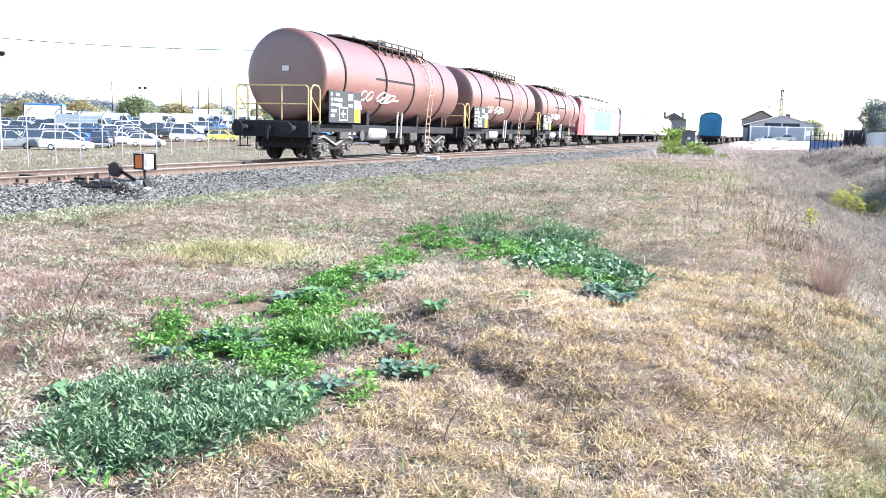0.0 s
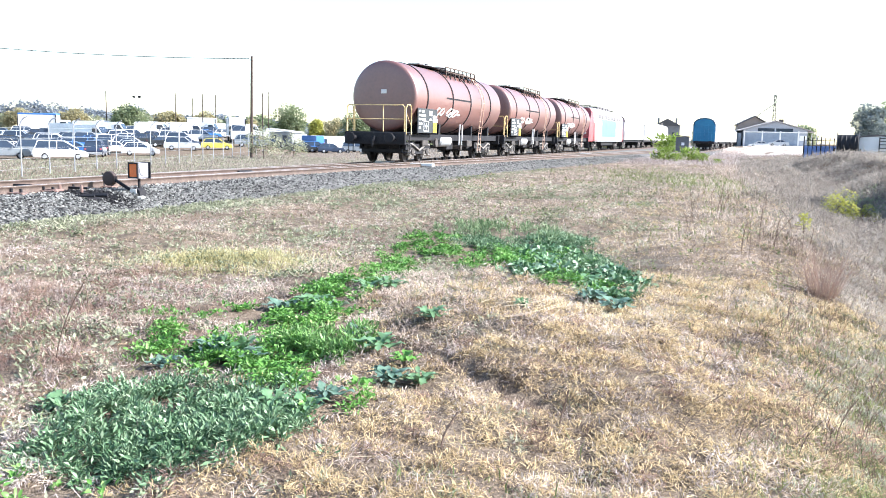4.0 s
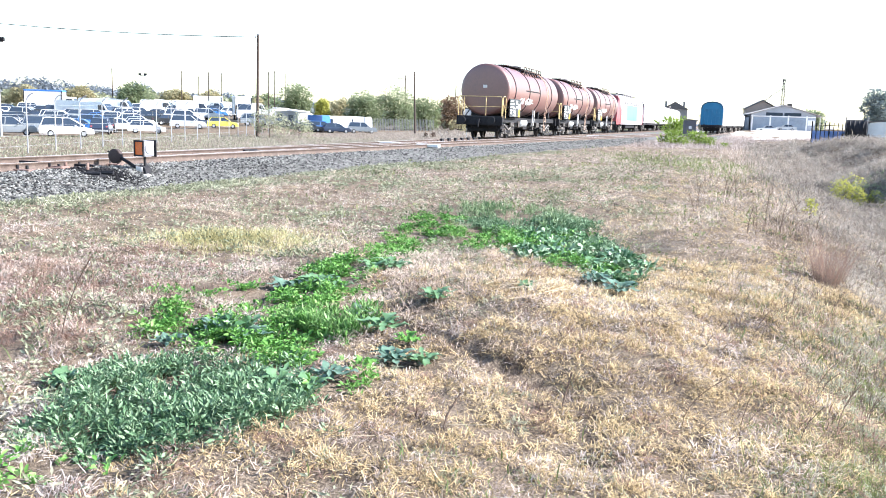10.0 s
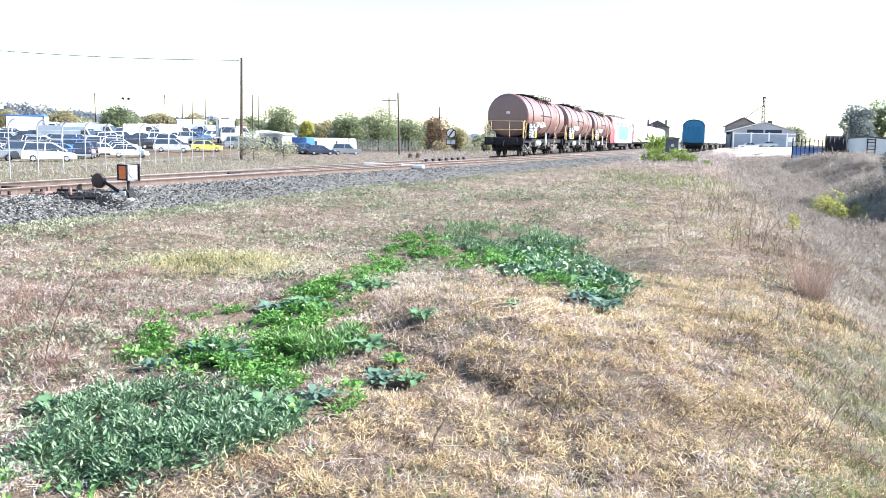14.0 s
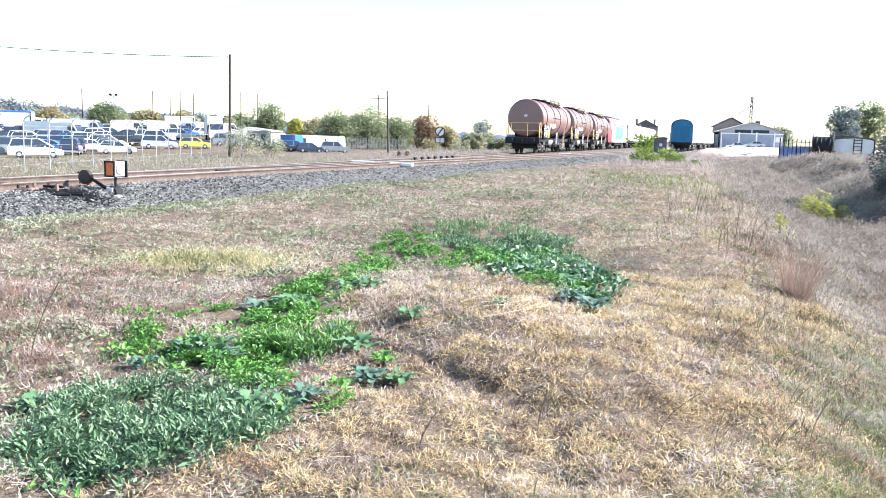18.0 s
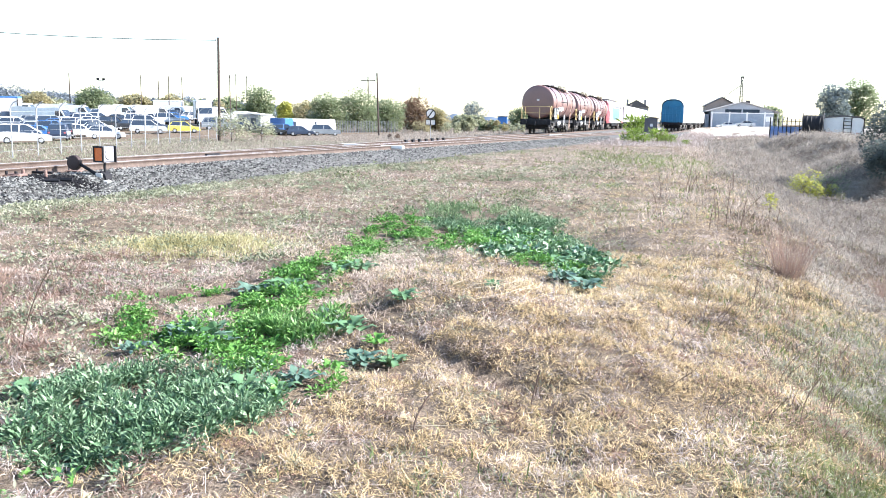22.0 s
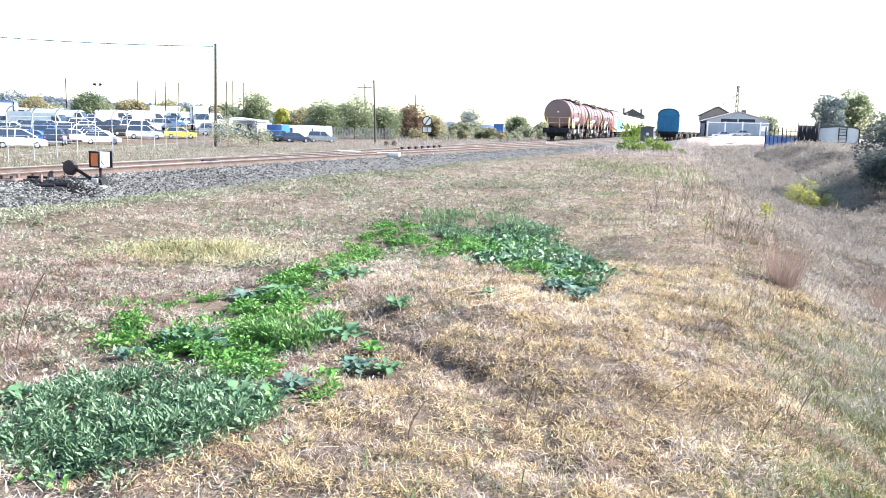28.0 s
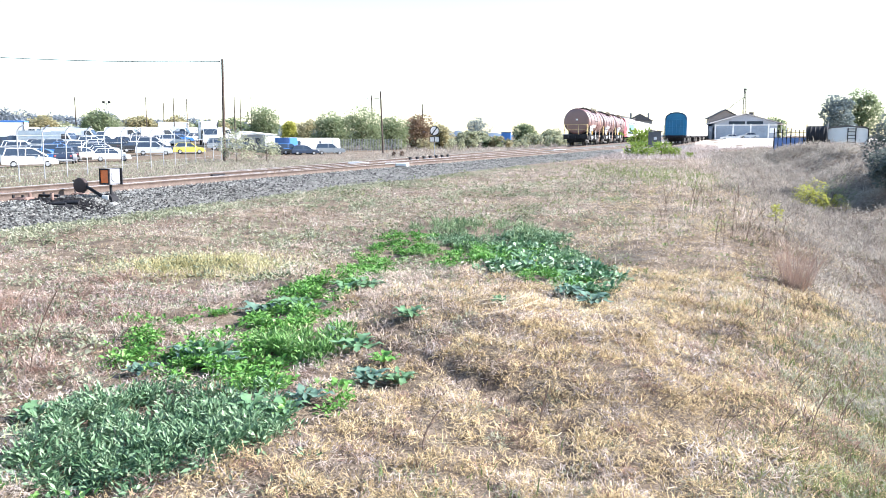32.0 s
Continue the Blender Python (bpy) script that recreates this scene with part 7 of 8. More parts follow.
def run_at(t):
    """Metres that the train has gone by t, smoothly between the rows of RUN."""
    k = max(0, min(len(RUN) - 2, int(t // 4)))
    def slope(i):
        a, b = RUN[max(0, i - 1)], RUN[min(len(RUN) - 1, i + 1)]
        return (b[1] - a[1]) / (b[0] - a[0])
    (t0, s0), (t1, s1) = RUN[k], RUN[k + 1]
    h, u = t1 - t0, (t - t0) / (t1 - t0)
    m0, m1 = slope(k) * h, slope(k + 1) * h
    return (2 * u**3 - 3 * u**2 + 1) * s0 + (u**3 - 2 * u**2 + u) * m0 + (-2 * u**3 + 3 * u**2) * s1 + (u**3 - u**2) * m1


def on_line(s):
    """The pose on the main track, s metres past the train's first tail."""
    y = TAIL_Y + s * UY
    return pose(float(line_x(y)), y, 0, 0, 0, RZ)


MOVERS, WHEELS = [], []


def wheelset_mesh():
    axle = Geo().lathe([(-1.0, 0.06), (-0.8, 0.08), (0, 0.07), (0.8, 0.08), (1.0, 0.06)], "y", 12).mesh("wheelset", M["wheel_rust"])
    wheel = Geo().lathe([(-0.07, 0.10), (-0.07, 0.16), (-0.03, 0.2), (-0.02, 0.38), (-0.06, 0.41), (-0.06, 0.46), (0.05, 0.462), (0.05, 0.49), (0.08, 0.49), (0.08, 0.41), (0.02, 0.38), (0.01, 0.2), (0.07, 0.16), (0.07, 0.10)], "y", 20).mesh("wheel", M["wheel_rust"])
    return axle, wheel


AXLE, WHEEL = wheelset_mesh()


def wheelset(parent, x, r=0.46):
    ws = part("wheelset", AXLE, None, parent, at=pose(x, 0, r))
    for s in (-1, 1):
        part("wheel", WHEEL, None, ws, at=pose(0, s * 0.752, 0, 0, 0, 180 if s > 0 else 0))
    WHEELS.append((ws, x, r))
    return ws


def bogie(parent, x0):
    frame_ = Geo()
    for s in (-1, 1):
        y = s * 1.0
        frame_.prism([(-1.6, 0.55), (-1.55, 0.84), (-0.6, 0.92), (-0.42, 0.80), (0.42, 0.80), (0.6, 0.92), (1.55, 0.84), (1.6, 0.55), (1.2, 0.55), (0.62, 0.50), (0.45, 0.36), (-0.45, 0.36), (-0.62, 0.50), (-1.2, 0.55)], y - 0.06, y + 0.06)
    frame_.box((0, 0, 0.62), (0.5, 2.0, 0.2), 0.03)
    frame_.box((-1.5, 0, 0.62), (0.1, 2.0, 0.14), 0.02)
    frame_.box((1.5, 0, 0.62), (0.1, 2.0, 0.14), 0.02)
    frame_.cyl((0, 0, 0.6), (0, 0, 0.95), 0.22)
    b = part("bogie_frame", frame_, M["black_steel"], parent, at=pose(x0, 0, 0))
    for s in (-1, 1):
        for a in (-0.9, 0.9):
            g = Geo().box((a, s * 1.02, 0.46), (0.30, 0.20, 0.30), 0.04)
            g.cyl((a, s * 1.10, 0.46), (a, s * 1.16, 0.46), 0.12, seg=12)
            part("axle_box", g, M["bogie_steel"], b)
            for o in (-0.27, 0.27):
                sp = Geo()
                for k in range(5):
                    sp.lathe([(-0.017, 0.075), (0, 0.095), (0.017, 0.075)], "z", 8, (a + o, s * 1.06, 0.36 + k * 0.052), ring=True)
                sp.box((a + o, s * 1.06, 0.32), (0.22, 0.2, 0.04), 0.01)
                part("coil_spring", sp, M["spring"], b)
        # pale grey tube: dust, plus the frame's sunlit edge put into the colour
        rib = Geo().tube([(-1.35, s * 1.09, 0.74), (-0.9, s * 1.11, 0.80), (-0.45, s * 1.11, 0.66), (0, s * 1.11, 0.52), (0.45, s * 1.11, 0.66), (0.9, s * 1.11, 0.80), (1.35, s * 1.09, 0.74)], 0.045, 6)
        part("side_arch", rib, M["spring"], b, "pale dusty arch of the bogie side, sunlit edge painted in")
        for a in (-0.33, 0.33):
            part("brake_shoe", Geo().box((a, s * 0.75, 0.45), (0.1, 0.1, 0.34), 0.02), M["wheel_rust"], b)
    for a in (-1.58, 1.58):
        rig = Geo().box((a, 0, 0.5), (0.08, 1.9, 0.16), 0.02).box((a, 0, 0.74), (0.06, 1.6, 0.10), 0.01)
        for y in (-0.75, -0.3, 0.3, 0.75):
            rig.box((a, y, 0.64), (0.07, 0.09, 0.5), 0.01)
        rig.tube([(a, -0.7, 0.42), (a, 0.0, 0.84), (a, 0.7, 0.42)], 0.03, 6)
        rig.box((a * 0.9, 0, 0.66), (0.2, 1.7, 0.34), 0.04)
        part("brake_rigging", rig, M["black_steel"], b)
    for a in (-0.9, 0.9):
        wheelset(parent, x0 + a)
    return b


def buffers(parent, x, sgn):
    for s in (-1, 1):
        g = Geo().lathe([(0, 0.14), (0.05, 0.14), (0.06, 0.095), (0.32, 0.095), (0.33, 0.075), (0.53, 0.075), (0.54, 0.2), (0.575, 0.225), (0.60, 0.2)], "x", 18)
        part("buffer", g, M["black_steel"], parent, at=pose(x, s * 0.875, 1.05, 0, 0, 0 if sgn > 0 else 180))
    g = Geo().box((0.12, 0, 1.02), (0.24, 0.12, 0.2), 0.03).cyl((0.2, -0.12, 0.9), (0.2, 0.12, 0.9), 0.03).box((0.26, 0, 0.86), (0.06, 0.09, 0.42), 0.02)
    part("coupling_hook", g, M["black_steel"], parent, at=pose(x, 0, 0, 0, 0, 0 if sgn > 0 else 180))


TANK_L, TANK_R, TANK_Z = 13.9, 1.50, 2.815


def on_tank(x, a, r=None):
    """A place on the tank's skin; a: degrees up from the right-hand side."""
    r = TANK_R if r is None else r
    return Vector((x, -r * math.cos(radians(a)), TANK_Z + r * math.sin(radians(a))))


def skin_patch(geo, x0, x1, a0, a1, lift=0.006, n=5):
    vs = []
    for i in range(n + 1):
        a = a0 + (a1 - a0) * i / n
        for x in (x0, x1):
            vs.append(on_tank(x, a, TANK_R + lift))
    return geo.add(vs, [(2 * i, 2 * i + 1, 2 * i + 3, 2 * i + 2) for i in range(n)])


WAGON_L = 16.2


def build_tank_wagon():
    top = new("tank_wagon")
    hl = WAGON_L / 2
    t0 = -hl + 1.5
    t1 = t0 + TANK_L
    prof = [(t0 - 0.0, 0.02), (t0 + 0.015, 0.7), (t0 + 0.035, 1.15), (t0 + 0.06, 1.36), (t0 + 0.09, 1.43), (t0 + 0.13, 1.475), (t0 + 0.19, TANK_R)]
    mid = [(t0 + 2.0 + k * 2.0, TANK_R) for k in range(5)]
    back = [(t0 + t1 - u, r) for u, r in prof[::-1]]
    shell = part("tank_shell", Geo().lathe(prof + mid + back, "x", 64, (0, 0, TANK_Z)), M["tank_red"], top, "reddish brown cylindrical tank with dished ends")
    for f in (1.45, 5.0, 7.9, 11.6):
        part("band", Geo().lathe([(t0 + f - 0.055, TANK_R - 0.01), (t0 + f - 0.055, TANK_R + 0.03), (t0 + f + 0.055, TANK_R + 0.03), (t0 + f + 0.055, TANK_R - 0.01)], "x", 64, (0, 0, TANK_Z), ring=True), M["black_steel"], shell, "thin black band round the tank")
    part("end_plate", Geo().box((t0 - 0.01, -0.02, TANK_Z + 0.18), (0.05, 0.24, 0.17), 0.01), M["off_white"], shell, "small pale maker's plate")
    strip = Geo()
    skin_patch(strip, t0 + 4.0, t0 + 7.8, 2, 5, 0.012)
    part("trim_strip", strip, M["black_steel"], shell, "dark strip along the flank")
    # underframe
    fr = Geo()
    for s in (-1, 1):
        fr.box((0, s * 1.15, 1.08), (WAGON_L - 1.2, 0.10, 0.28), 0.015)
        fr.box((0, s * 0.45, 1.08), (WAGON_L - 1.3, 0.12, 0.24), 0.015)
    for x in (-6.2, -3.0, 0, 3.0, 6.2):
        fr.box((x, 0, 1.08), (0.14, 2.3, 0.2), 0.01)
    part("underframe", fr, M["black_steel"], top)
    for sg in (-1, 1):
        part("buffer_beam", Geo().box((sg * (hl - 0.62), 0, 1.02), (0.12, 2.75, 0.50), 0.02), M["black_steel"], top)
        buffers(top, sg * (hl - 0.60), sg)
    part("end_platform", Geo().box((-hl + 1.05, 0, 1.27), (0.92, 2.7, 0.05), 0.01).box((-hl + 0.62, 0, 1.18), (0.06, 2.7, 0.18), 0.01), M["black_steel"], top)
    for x in (t0 + 1.3, t0 + 4.2, t0 + 9.4, t1 - 1.3):
        sad = Geo()
        sad.sweep([(-1.1, 1.2), (1.1, 1.2), (1.12, 1.72), (0.9, 1.58), (0.5, 1.41), (0, 1.34), (-0.5, 1.41), (-0.9, 1.58), (-1.12, 1.72)], x - 0.12, x + 0.12)
        part("saddle", sad, M["black_steel"], top)
    # railing round the end platform
    xr, xi = -hl + 0.66, -hl + 1.45
    r = Geo()
    r.tube([(xr, -1.3, 1.28), (xr, -1.3, 2.32), (xr, -1.22, 2.40), (xr, 1.22, 2.40), (xr, 1.3, 2.32), (xr, 1.3, 1.28)], 0.024)
    r.tube([(xr, -1.3, 1.82), (xr, 1.3, 1.82)], 0.02)
    r.tube([(xr, -0.35, 1.28), (xr, -0.35, 2.40)], 0.02)
    r.tube([(xr, 0.95, 1.28), (xr, 0.95, 2.40)], 0.02)
    part("end_railing", r, M["yellow_rail"], top, "yellow tubular safety railing")
    for s in (-1, 1):
        g = Geo().tube([(xr + 0.1, s * 1.33, 1.2), (xr + 0.1, s * 1.33, 2.25), (xr + 0.25, s * 1.33, 2.42), (xr + 0.6, s * 1.33, 2.42), (xr + 0.72, s * 1.33, 2.3), (xr + 0.72, s * 1.33, 1.2)], 0.026)
        g.tube([(xr + 0.1, s * 1.33, 2.1), (xr + 0.72, s * 1.33, 1.55)], 0.018)
        part("grab_rail", g, M["yellow_rail"], top)
        st = Geo()
        for z in (0.45, 0.78):
            st.box((xr + 0.4, s * 1.28, z), (0.46, 0.24, 0.035), 0.008)
        for x in (xr + 0.18, xr + 0.62):
            st.box((x, s * 1.3, 0.8), (0.04, 0.02, 0.78), 0.0)
        part("footstep", st, M["black_steel"], top)
    # name board with its lettering as plain bars
    bx0, bx1, by = t0 + 0.25, t0 + 2.75, -1.47
    board = part("number_board", Geo().box(((bx0 + bx1) / 2, by, 1.80), (bx1 - bx0, 0.04, 1.06), 0.01), M["board_dark"], top, "dark board with white markings")

    def mark(at_, size, bevel):
        part("marking_bar", Geo().box(at_, size, bevel), M["white_paint"], board)

    yb = by - 0.028
    for zz, runs in ((2.2, ((0.1, 0.22), (0.45, 0.75))), (2.03, ((0.1, 0.2), (0.3, 0.95))), (1.86, ((0.1, 0.35), (0.42, 0.9))), (1.66, ((0.1, 0.5),)), (1.5, ((0.1, 0.35),))):
        for a, b in runs:
            mark((bx0 + (a + b) / 2, yb, zz), (b - a, 0.012, 0.095), 0)
    mark((bx0 + 1.6, yb, 2.14), (0.36, 0.012, 0.22), 0)
    mark((bx0 + 2.15, yb, 2.0), (0.5, 0.012, 0.10), 0)
    mark((bx0 + 2.2, yb, 1.84), (0.62, 0.012, 0.16), 0)
    mark((bx0 + 1.6, yb, 1.86), (0.34, 0.012, 0.1), 0)
    for o in (0, 0.62):
        mark((bx0 + 0.72 + o, yb, 1.56), (0.04, 0.012, 0.44), 0)
    for o in (0, 0.42):
        mark((bx0 + 1.03, yb, 1.36 + o), (0.62, 0.012, 0.04), 0)
    mark((bx0 + 1.03, yb, 1.57), (0.36, 0.012, 0.06), 0)
    mark((bx0 + 1.03, yb, 1.57), (0.08, 0.012, 0.26), 0)
    part("warning_plate", Geo().box((bx0 + 2.15, yb, 1.52), (0.46, 0.014, 0.46), 0.004), M["yellow_plate"], board, "yellow hazard plate")
    # sprayed scrawl of rounded loops
    for x0, a0, rx, ra, slant in ((3.15, -22, 0.24, 6.5, 0.0), (3.68, -22, 0.22, 6.5, 0.08), (4.75, -21, 0.30, 7.0, 0.22), (5.15, -23, 0.26, 7.0, 0.22), (5.60, -23, 0.34, 6.0, 0.26)):
        loop = [on_tank(t0 + x0 + rx * math.cos(u) + slant * math.sin(u), a0 + ra * math.sin(u), TANK_R + 0.004) for u in np.linspace(0, 2 * math.pi, 15)]
        part("scrawl_stroke", Geo().tube(loop, 0.032, 5), M["white_paint"], shell, "white sprayed loop")
    bar = Geo()
    skin_patch(bar, t0 + 6.0, t0 + 6.5, -26, -23, 0.01, 3)
    part("scrawl_stroke", bar, M["white_paint"], shell)
    # walkway on top
    wk = Geo()
    zt = TANK_Z + TANK_R
    wk.box((t0 + 6.9, -0.2, zt + 0.07), (5.6, 0.75, 0.04), 0.01)
    for x in np.linspace(t0 + 4.3, t0 + 9.5, 7):
        wk.box((float(x), 0, zt + 0.03), (0.06, 0.9, 0.12), 0)
    wk.box((t0 + 7.9, -0.78, zt - 0.10), (4.9, 0.34, 0.05), 0.01)
    for x in np.linspace(t0 + 5.6, t0 + 10.2, 7):
        wk.tube([(float(x), -0.62, zt - 0.10), (float(x), -1.0, zt - 0.16), (float(x) + 0.25, -1.08, zt - 0.42)], 0.025, 5)
    part("walkway", wk, M["black_steel"], top)
    hr = Geo()
    hr.tube([(t0 + 5.4, -0.95, zt + 0.13), (t0 + 10.2, -0.95, zt + 0.13)], 0.03)
    hr.tube([(t0 + 5.4, -0.95, zt - 0.08), (t0 + 10.2, -0.95, zt - 0.08)], 0.028)
    hr.tube([(t0 + 5.4, 0.7, zt + 0.16), (t0 + 10.2, 0.7, zt + 0.16)], 0.022)
    for x in np.linspace(t0 + 5.4, t0 + 10.2, 8):
        hr.tube([(float(x), -1.0, zt - 0.42), (float(x), -0.95, zt + 0.13)], 0.03)
        hr.tube([(float(x), 0.75, zt - 0.22), (float(x), 0.7, zt + 0.16)], 0.02)
        hr.tube([(float(x), -0.95, zt - 0.08), (float(x), -0.4, zt + 0.05)], 0.02)
    part("top_handrail", hr, M["rail_side"], top)
    dome = Geo().lathe([(zt - 0.1, 0.33), (zt + 0.16, 0.33), (zt + 0.2, 0.38), (zt + 0.24, 0.36), (zt + 0.28, 0.1)], "z", 20, (t0 + 6.9, 0, 0))
    part("manhole_lid", dome, M["dark_roof"], top)
    part("vent_valve", Geo().cyl((t0 + 5.3, 0, zt), (t0 + 5.3, 0, zt + 0.26), 0.1), M["dark_roof"], top)
    part("vent_valve", Geo().cyl((t0 + 8.3, 0.1, zt), (t0 + 8.3, 0.1, zt + 0.34), 0.12), M["dark_roof"], top)
    part("folding_platform", Geo().box((t0 + 4.4, 0, zt + 0.13), (1.7, 0.6, 0.06), 0.02).box((t0 + 4.4, 0, zt + 0.06), (0.1, 0.4, 0.16), 0), M["dark_roof"], top)
    # ladder on the flank
    ld = Geo()
    for x in (t0 + 9.4, t0 + 9.85):
        pts = [on_tank(x, a, TANK_R + 0.16) for a in range(78, -12, -15)] + [Vector((x, -1.5, 1.3)), Vector((x - 0.1, -1.5, 0.42))]
        ld.tube(pts, 0.024)
    for a in range(75, -16, -12):
        ld.tube([on_tank(t0 + 9.4, a, TANK_R + 0.16), on_tank(t0 + 9.85, a, TANK_R + 0.16)], 0.016)
    for z in (1.95, 1.65, 1.35, 1.05, 0.75, 0.47):
        ld.tube([(t0 + 9.35, -1.5, z), (t0 + 9.8, -1.5, z)], 0.018)
    part("ladder", ld, M["ladder_pale"], top, "faded pinkish access ladder")
    # fittings below
    part("air_reservoir", Geo().lathe([(-0.85, 0.05), (-0.84, 0.2), (-0.76, 0.27), (0.76, 0.27), (0.84, 0.2), (0.85, 0.05)], "x", 20, (t0 + 4.9, -1.0, 0.93)), M["grey_paint"], top)
    part("outlet_valve", Geo().cyl((t0 + 7.0, -0.1, 1.35), (t0 + 7.0, -0.1, 0.55), 0.14).cyl((t0 + 7.0, -1.2, 0.62), (t0 + 7.0, 1.2, 0.62), 0.085).cyl((t0 + 7.0, -1.2, 0.62), (t0 + 7.0, -1.32, 0.62), 0.13), M["bogie_steel"], top)
    g = Geo()
    for x in (t0 + 6.3, t0 + 6.75):
        g.tube([(x, -1.4, 0.75), (x + 0.05, -1.42, 1.75)], 0.035)
    part("discharge_lever", g, M["off_white"], top, "pale discharge levers")
    for x, sx, sz in ((t0 + 6.1, 1.0, 0.42), (t0 + 7.9, 0.7, 0.5), (t0 + 9.1, 0.5, 0.36)):
        part("equipment_case", Geo().box((x, -0.75, 0.72), (sx, 0.5, sz), 0.03), M["black_steel"], top)
    part("brake_wheel", Geo().cyl((t0 + 3.3, -1.22, 0.85), (t0 + 3.3, -1.30, 0.85), 0.2, seg=18), M["bogie_steel"], top)
    part("brake_box", Geo().box((t0 + 8.6, -1.12, 0.8), (0.8, 0.3, 0.32), 0.03), M["bogie_steel"], top)
    part("brake_rod", Geo().box((t0 + 7.4, -0.5, 0.88), (5.6, 0.12, 0.14), 0.02), M["bogie_steel"], top)
    part("relay_box", Geo().box((t0 + 2.0, -1.15, 0.84), (0.7, 0.12, 0.26), 0.02), M["bogie_steel"], top)
    for x in (-hl + 3.0, hl - 3.0):
        bogie(top, x)
    return tagged(top, "reddish brown four-axle tank wagon with yellow end railing", "tank wagon", "wagons of the train")


M["ladder_pale"] = material("ladder_pale", (0.50, 0.34, 0.26), 0.5, scale=4, fine=30)
M["spring"] = material("spring", (0.20, 0.185, 0.17), 0.6, dark=(0.06, 0.05, 0.045), light=(0.36, 0.34, 0.32), scale=6, fine=30)
M["board_dark"] = material("board_dark", (0.035, 0.04, 0.045), 0.6, scale=3, fine=30)
M["yellow_plate"] = material("yellow_plate", (0.75, 0.42, 0.03), 0.5, scale=6)

at_s = WAGON_L / 2
tank = build_tank_wagon()
MOVERS.append((tank, at_s))


def copy_wagon(src, s):
    c = copy_thing(src, on_line(s))
    for o in c.children_recursive:
        if o.name.startswith("wheelset"):
            WHEELS.append((o, o.location.x, o.location.z))
    MOVERS.append((c, s))
    return c


for k in (1, 2):
    copy_wagon(tank, at_s + WAGON_L * k)
LOCO_S = WAGON_L * 3
LOCO_L = 26.0
M["wagon_navy"] = material("wagon_navy", (0.008, 0.05, 0.10), 0.5, scale=1, fine=20)


def build_loco():
    """Electric locomotive: white sides with a blue field, red ends."""
    top = new("locomotive")
    hl = LOCO_L / 2 - 0.6
    # body in cross-section, sides leaning in above the waist
    sec = [(-1.45, 0.95), (1.45, 0.95), (1.5, 1.5), (1.5, 2.8), (1.38, 3.75), (1.1, 4.1), (-1.1, 4.1), (-1.38, 3.75), (-1.5, 2.8), (-1.5, 1.5)]
    part("body_side", Geo().sweep(sec, -hl + 1.1, hl - 1.1), M["white_paint"], top, "white locomotive body")
    for sg in (-1, 1):
        vs, n = [], len(sec)
        steps = ((hl - 1.1, 1.0, 0.0), (hl - 0.75, 0.96, 0.0), (hl - 0.35, 0.9, 0.35), (hl, 0.8, 0.75))
        for x, k, rake in steps:
            for y, z in sec:
                xx = x - rake * max(0.0, (z - 2.0) / 1.9)
                vs.append((sg * xx, y * k, z if z < 3.4 else z - 0.12 * rake))
        fs = [(j * n + i, j * n + (i + 1) % n, (j + 1) * n + (i + 1) % n, (j + 1) * n + i) for j in range(3) for i in range(n)]
        fs.append(tuple(3 * n + i for i in range(n)))
        cab = part("cab", Geo().add(vs, fs), M["loco_red"], top, "red driver's cab with a raked nose")
        part("windscreen", Geo().box((sg * (hl - 0.42), 0, 2.95), (0.08, 1.9, 0.75), 0.03, Matrix.Rotation(radians(-sg * 22), 3, "Y")), M["glass"], cab)
        for s in (-1, 1):
            part("headlight", Geo().cyl((sg * (hl - 0.05), s * 0.8, 1.75), (sg * (hl + 0.03), s * 0.8, 1.75), 0.13, seg=14), M["white_paint"], cab)
            part("cab_window", Geo().box((sg * (hl - 1.25), s * 1.37, 2.75), (0.7, 0.12, 0.65), 0.03), M["glass"], cab)
            part("cab_door", Geo().box((sg * (hl - 2.3), s * 1.49, 2.1), (0.72, 0.05, 2.0), 0.02), M["white_paint"], top)
        buffers(top, sg * hl, sg)
        for s in (-1, 1):
            part("red_band", Geo().prism([(sg * (hl - 1.05), 1.0), (sg * (hl - 3.6), 1.0), (sg * (hl - 2.4), 2.75), (sg * (hl - 1.05), 2.75)], s * 1.505 - 0.008, s * 1.505 + 0.008), M["loco_red"], top, "red painted band behind the cab")
        part("roof_end", Geo().box((sg * (hl - 2.2), 0, 4.14), (1.9, 1.7, 0.14), 0.05), M["dark_roof"], top)
        part("snowplough", Geo().box((sg * (hl - 0.35), 0, 0.55), (0.1, 2.4, 0.45), 0.03), M["black_steel"], top)
    for s in (-1, 1):
        part("blue_field", Geo().box((-0.6, s * 1.502, 2.3), (11.2, 0.012, 1.8), 0), M["sky_blue"], top, "light blue painted field")
        part("vent_band", Geo().box((0, s * 1.45, 3.45), (17.5, 0.06, 0.3), 0.01, Matrix.Rotation(radians(s * 9), 3, "X")), M["grey_paint"], top)
        for x in (-7.6, -5.9, -3.2, -1.4, 1.4, 3.2, 5.9, 7.6):
            part("louvre", Geo().box((x, s * 1.47, 3.45), (1.1, 0.06, 0.36), 0.01, Matrix.Rotation(radians(s * 9), 3, "X")), M["dark_roof"], top)
        part("sill", Geo().box((0, s * 1.46, 1.05), (LOCO_L - 5, 0.06, 0.22), 0.01), M["grey_paint"], top)
    part("roof", Geo().box((0, 0, 4.17), (19.0, 1.9, 0.16), 0.05), M["grey_paint"], top)
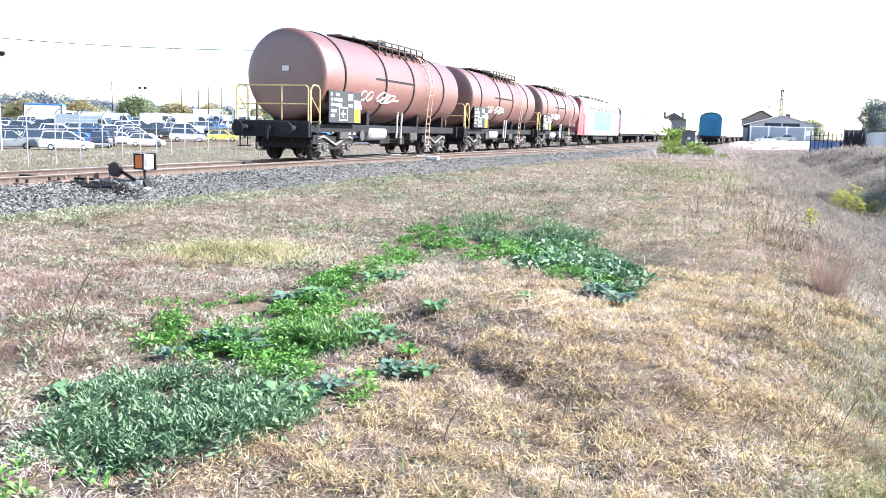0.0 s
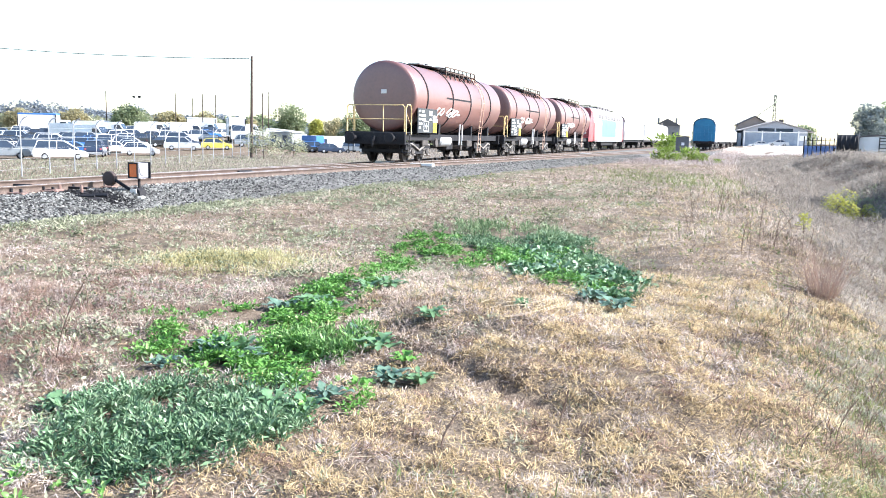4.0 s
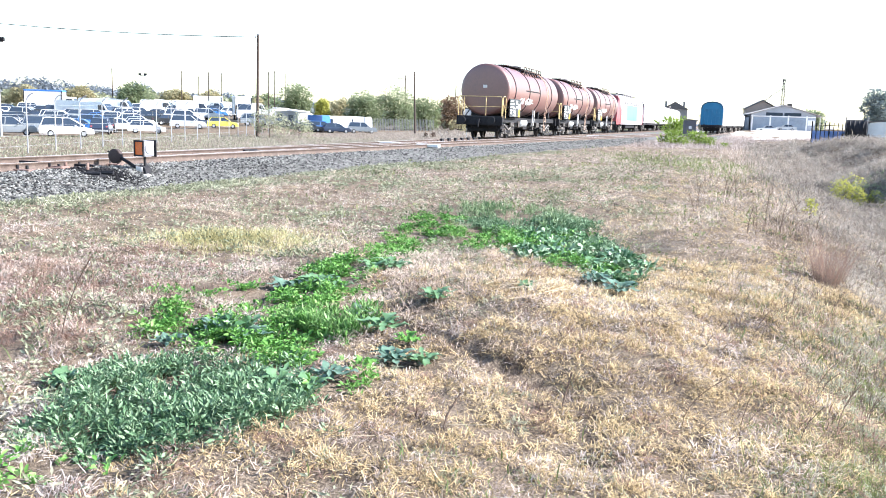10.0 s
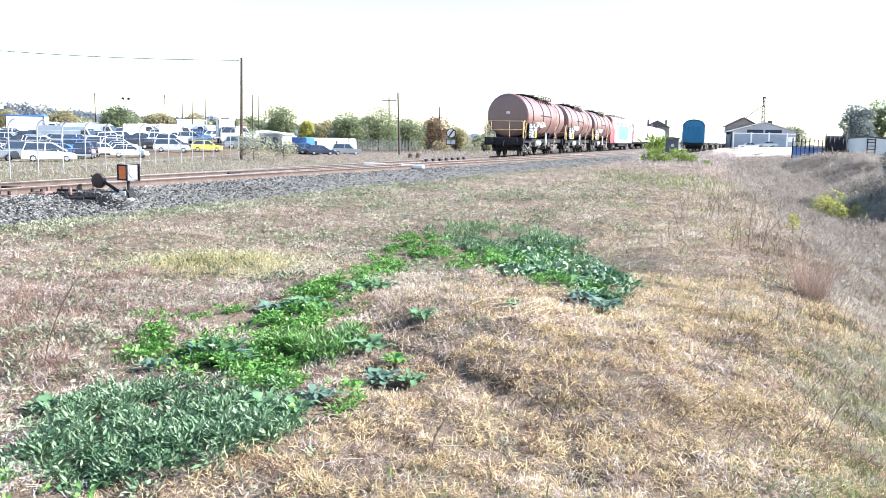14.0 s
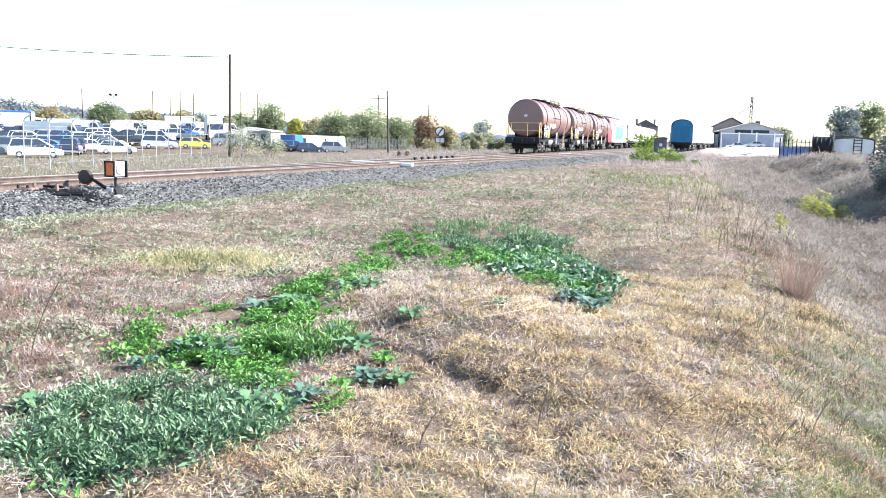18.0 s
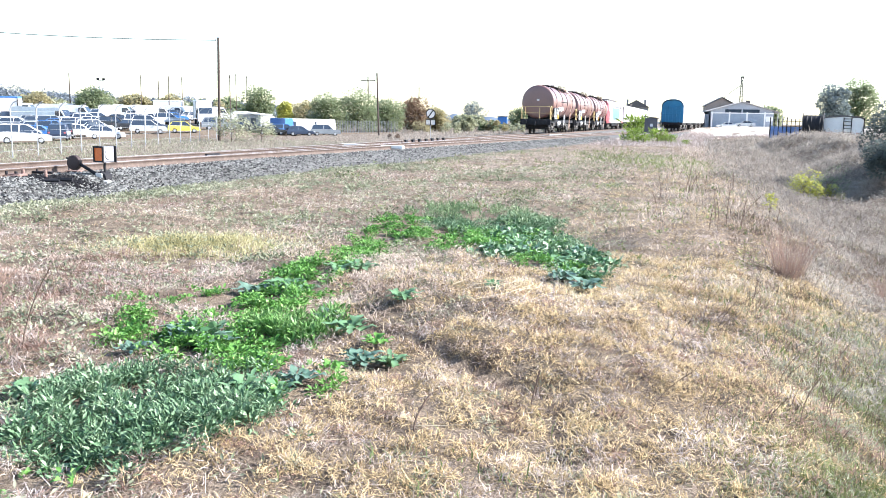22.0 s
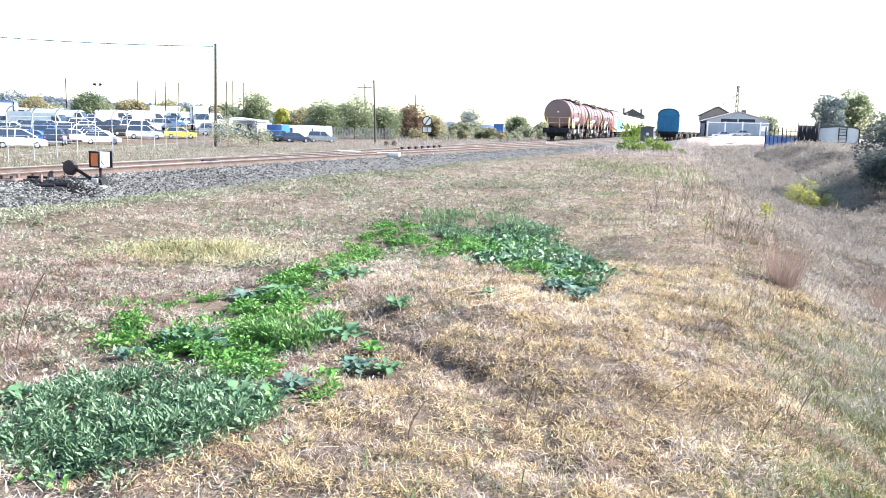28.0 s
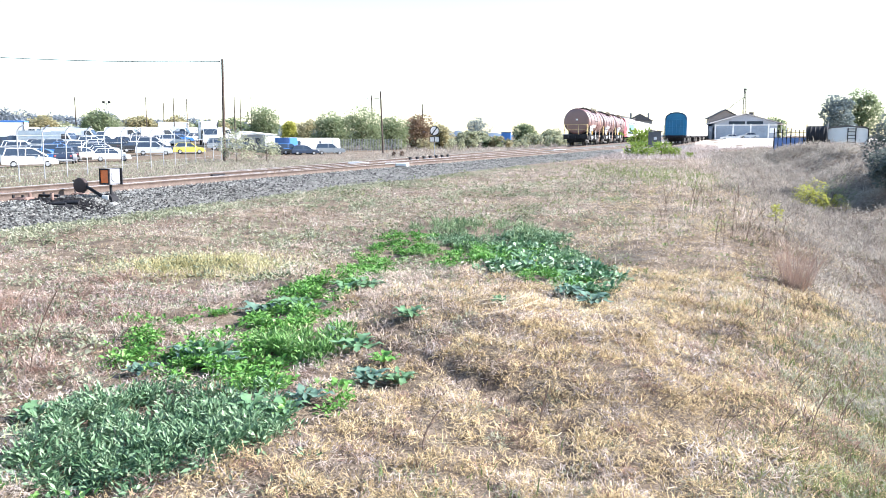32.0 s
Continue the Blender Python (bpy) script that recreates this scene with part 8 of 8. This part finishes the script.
    for x in (-8.2, 8.2):
        g = Geo().box((x, 0, 4.28), (1.7, 1.2, 0.1), 0.02)
        g.tube([(x - 0.7, -0.4, 4.36), (x + 0.8, -0.3, 4.42), (x - 0.5, -0.7, 4.46), (x - 0.5, 0.7, 4.46), (x + 0.8, 0.3, 4.42), (x - 0.7, 0.4, 4.36)], 0.035)
        part("pantograph", g, M["dark_roof"], top)
    for x in (-4.0, -2.0, 0.0, 2.0, 4.0):
        part("roof_hood", Geo().box((x, 0, 4.36), (1.3, 1.5, 0.36), 0.05), M["dark_roof"], top)
    part("underframe", Geo().box((0, 0, 0.78), (9.0, 2.5, 0.5), 0.05), M["black_steel"], top)
    for x in (-8.2, 8.2):
        bogie(top, x)
    return tagged(top, "white and red electric locomotive with a blue field", "locomotive")


loco = build_loco()
MOVERS.append((loco, LOCO_S + LOCO_L / 2))

BOX_L = 25.0


def roof_section(w, z0, z1, zr, n=10):
    """Half-round roof over straight sides."""
    sec = [(-w, z0), (w, z0), (w, z1)]
    for i in range(1, n):
        a = math.pi * i / n
        sec.append((w * math.cos(a), z1 + (zr - z1) * math.sin(a) ** 0.8))
    sec.append((-w, z1))
    return sec


def build_box_wagon(name, side, end, roof, label, ribs, rimmat, length=BOX_L):
    top = new(name)
    hl = length / 2 - 0.62
    sec = roof_section(1.42, 1.2, 3.35, 4.25)
    part("body", Geo().sweep(sec, -hl + 0.02, hl - 0.02), side, top, "smooth pale flanks" if side is not end else "")
    part("roof", Geo().sweep([(y * 1.012, z + 0.012) for y, z in sec[2:]] + [(y * 0.99, z - 0.03) for y, z in sec[2:][::-1]], -hl - 0.03, hl + 0.03), roof, top)
    for sg in (-1, 1):
        e = part("end_wall", Geo().sweep([(y * 0.985, z) for y, z in sec], sg * hl - 0.05, sg * hl + 0.03), end, top)
        rim = Geo()
        pts = [(sg * (hl + 0.05), y * 0.975, z - 0.01) for y, z in sec[2:]]
        rim.tube(pts, 0.085, 6)
        part("end_rim", rim, rimmat, e)
        for y in ribs:
            part("end_rib", Geo().box((sg * (hl + 0.06), y, 2.35), (0.16, 0.10, 2.2), 0.02), end, e)
        for z in (1.35, 2.3, 3.3):
            part("end_rib", Geo().box((sg * (hl + 0.055), 0, z), (0.06, 2.6, 0.1), 0.02), end, e)
        part("buffer_beam", Geo().box((sg * (hl + 0.0), 0, 1.06), (0.1, 2.7, 0.34), 0.02), M["black_steel"], top)
        buffers(top, sg * (hl + 0.02), sg)
    for s in (-1, 1):
        part("sole_bar", Geo().box((0, s * 1.2, 1.05), (2 * hl - 0.2, 0.1, 0.26), 0.01), M["black_steel"], top)
        for x in (-hl / 2, hl / 2):
            part("sliding_door", Geo().box((x, s * 1.435, 2.3), (hl - 0.25, 0.05, 2.05), 0.01), side, top)
        for x in (-hl + 0.15, 0, hl - 0.15):
            part("post", Geo().box((x, s * 1.455, 2.3), (0.12, 0.06, 2.15), 0.01), M["grey_paint"] if ribs and side is not end else side, top)
        part("step", Geo().box((-hl + 0.6, s * 1.3, 0.55), (0.5, 0.2, 0.04), 0.005).box((-hl + 0.6, s * 1.28, 0.8), (0.04, 0.03, 0.5), 0), M["black_steel"], top)
    part("underframe", Geo().box((0, 0, 1.04), (2 * hl - 0.3, 0.7, 0.22), 0.01).box((0, 0, 0.75), (3.0, 0.4, 0.3), 0.03), M["black_steel"], top)
    for x in (-hl + 2.6, hl - 2.6):
        bogie(top, x)
    return tagged(top, label, "railway wagon")


s = LOCO_S + LOCO_L
van = build_box_wagon("covered_wagon", M["off_white"], M["white_paint"], M["off_white"], "white covered wagon with a rounded roof", (-0.7, 0.7), M["dark_roof"])
tagged(van, group="wagons of the train")
MOVERS.append((van, s + BOX_L / 2))
for k in (1, 2):
    copy_wagon(van, s + BOX_L * (k + 0.5))
n_moving = len(WHEELS)

# parked string on the siding, blue end to the camera
RZ3 = 90 - math.degrees(math.atan(0.335))
D3 = Vector((math.sin(math.atan(0.335)), math.cos(math.atan(0.335)), 0))
blue = build_box_wagon("blue_wagon", M["off_white"], M["wagon_blue"], M["off_white"], "covered wagon with a bright blue end parked on the siding", (-0.95, -0.5, 0.0, 0.5, 0.95), M["wagon_navy"], 16.2)
p0 = Vector((31.4, 116.0, 0)) + D3 * 8.1
blue.matrix_basis = pose(p0.x, p0.y, 0, 0, 0, RZ3)
for k in range(5):
    p = p0 + D3 * (8.1 + BOX_L * (k + 0.5))
    w = copy_thing(van, pose(p.x, p.y, 0, 0, 0, RZ3))
    tagged(w, "white covered wagon parked behind a blue one", group="wagons on the siding")


# ---- what moves: the train rolls away along the main track ----
def motions():
    for ob, s in MOVERS:
        walk(ob, [(t, on_line(s + run_at(t))) for t in range(0, 33, 2)])
    steps = [i * 0.25 for i in range(129)]
    for ws, x, r in WHEELS[:n_moving]:
        walk(ws, [(t, pose(x, 0, r, 0, math.degrees(run_at(t) / r), 0)) for t in steps])


motions()
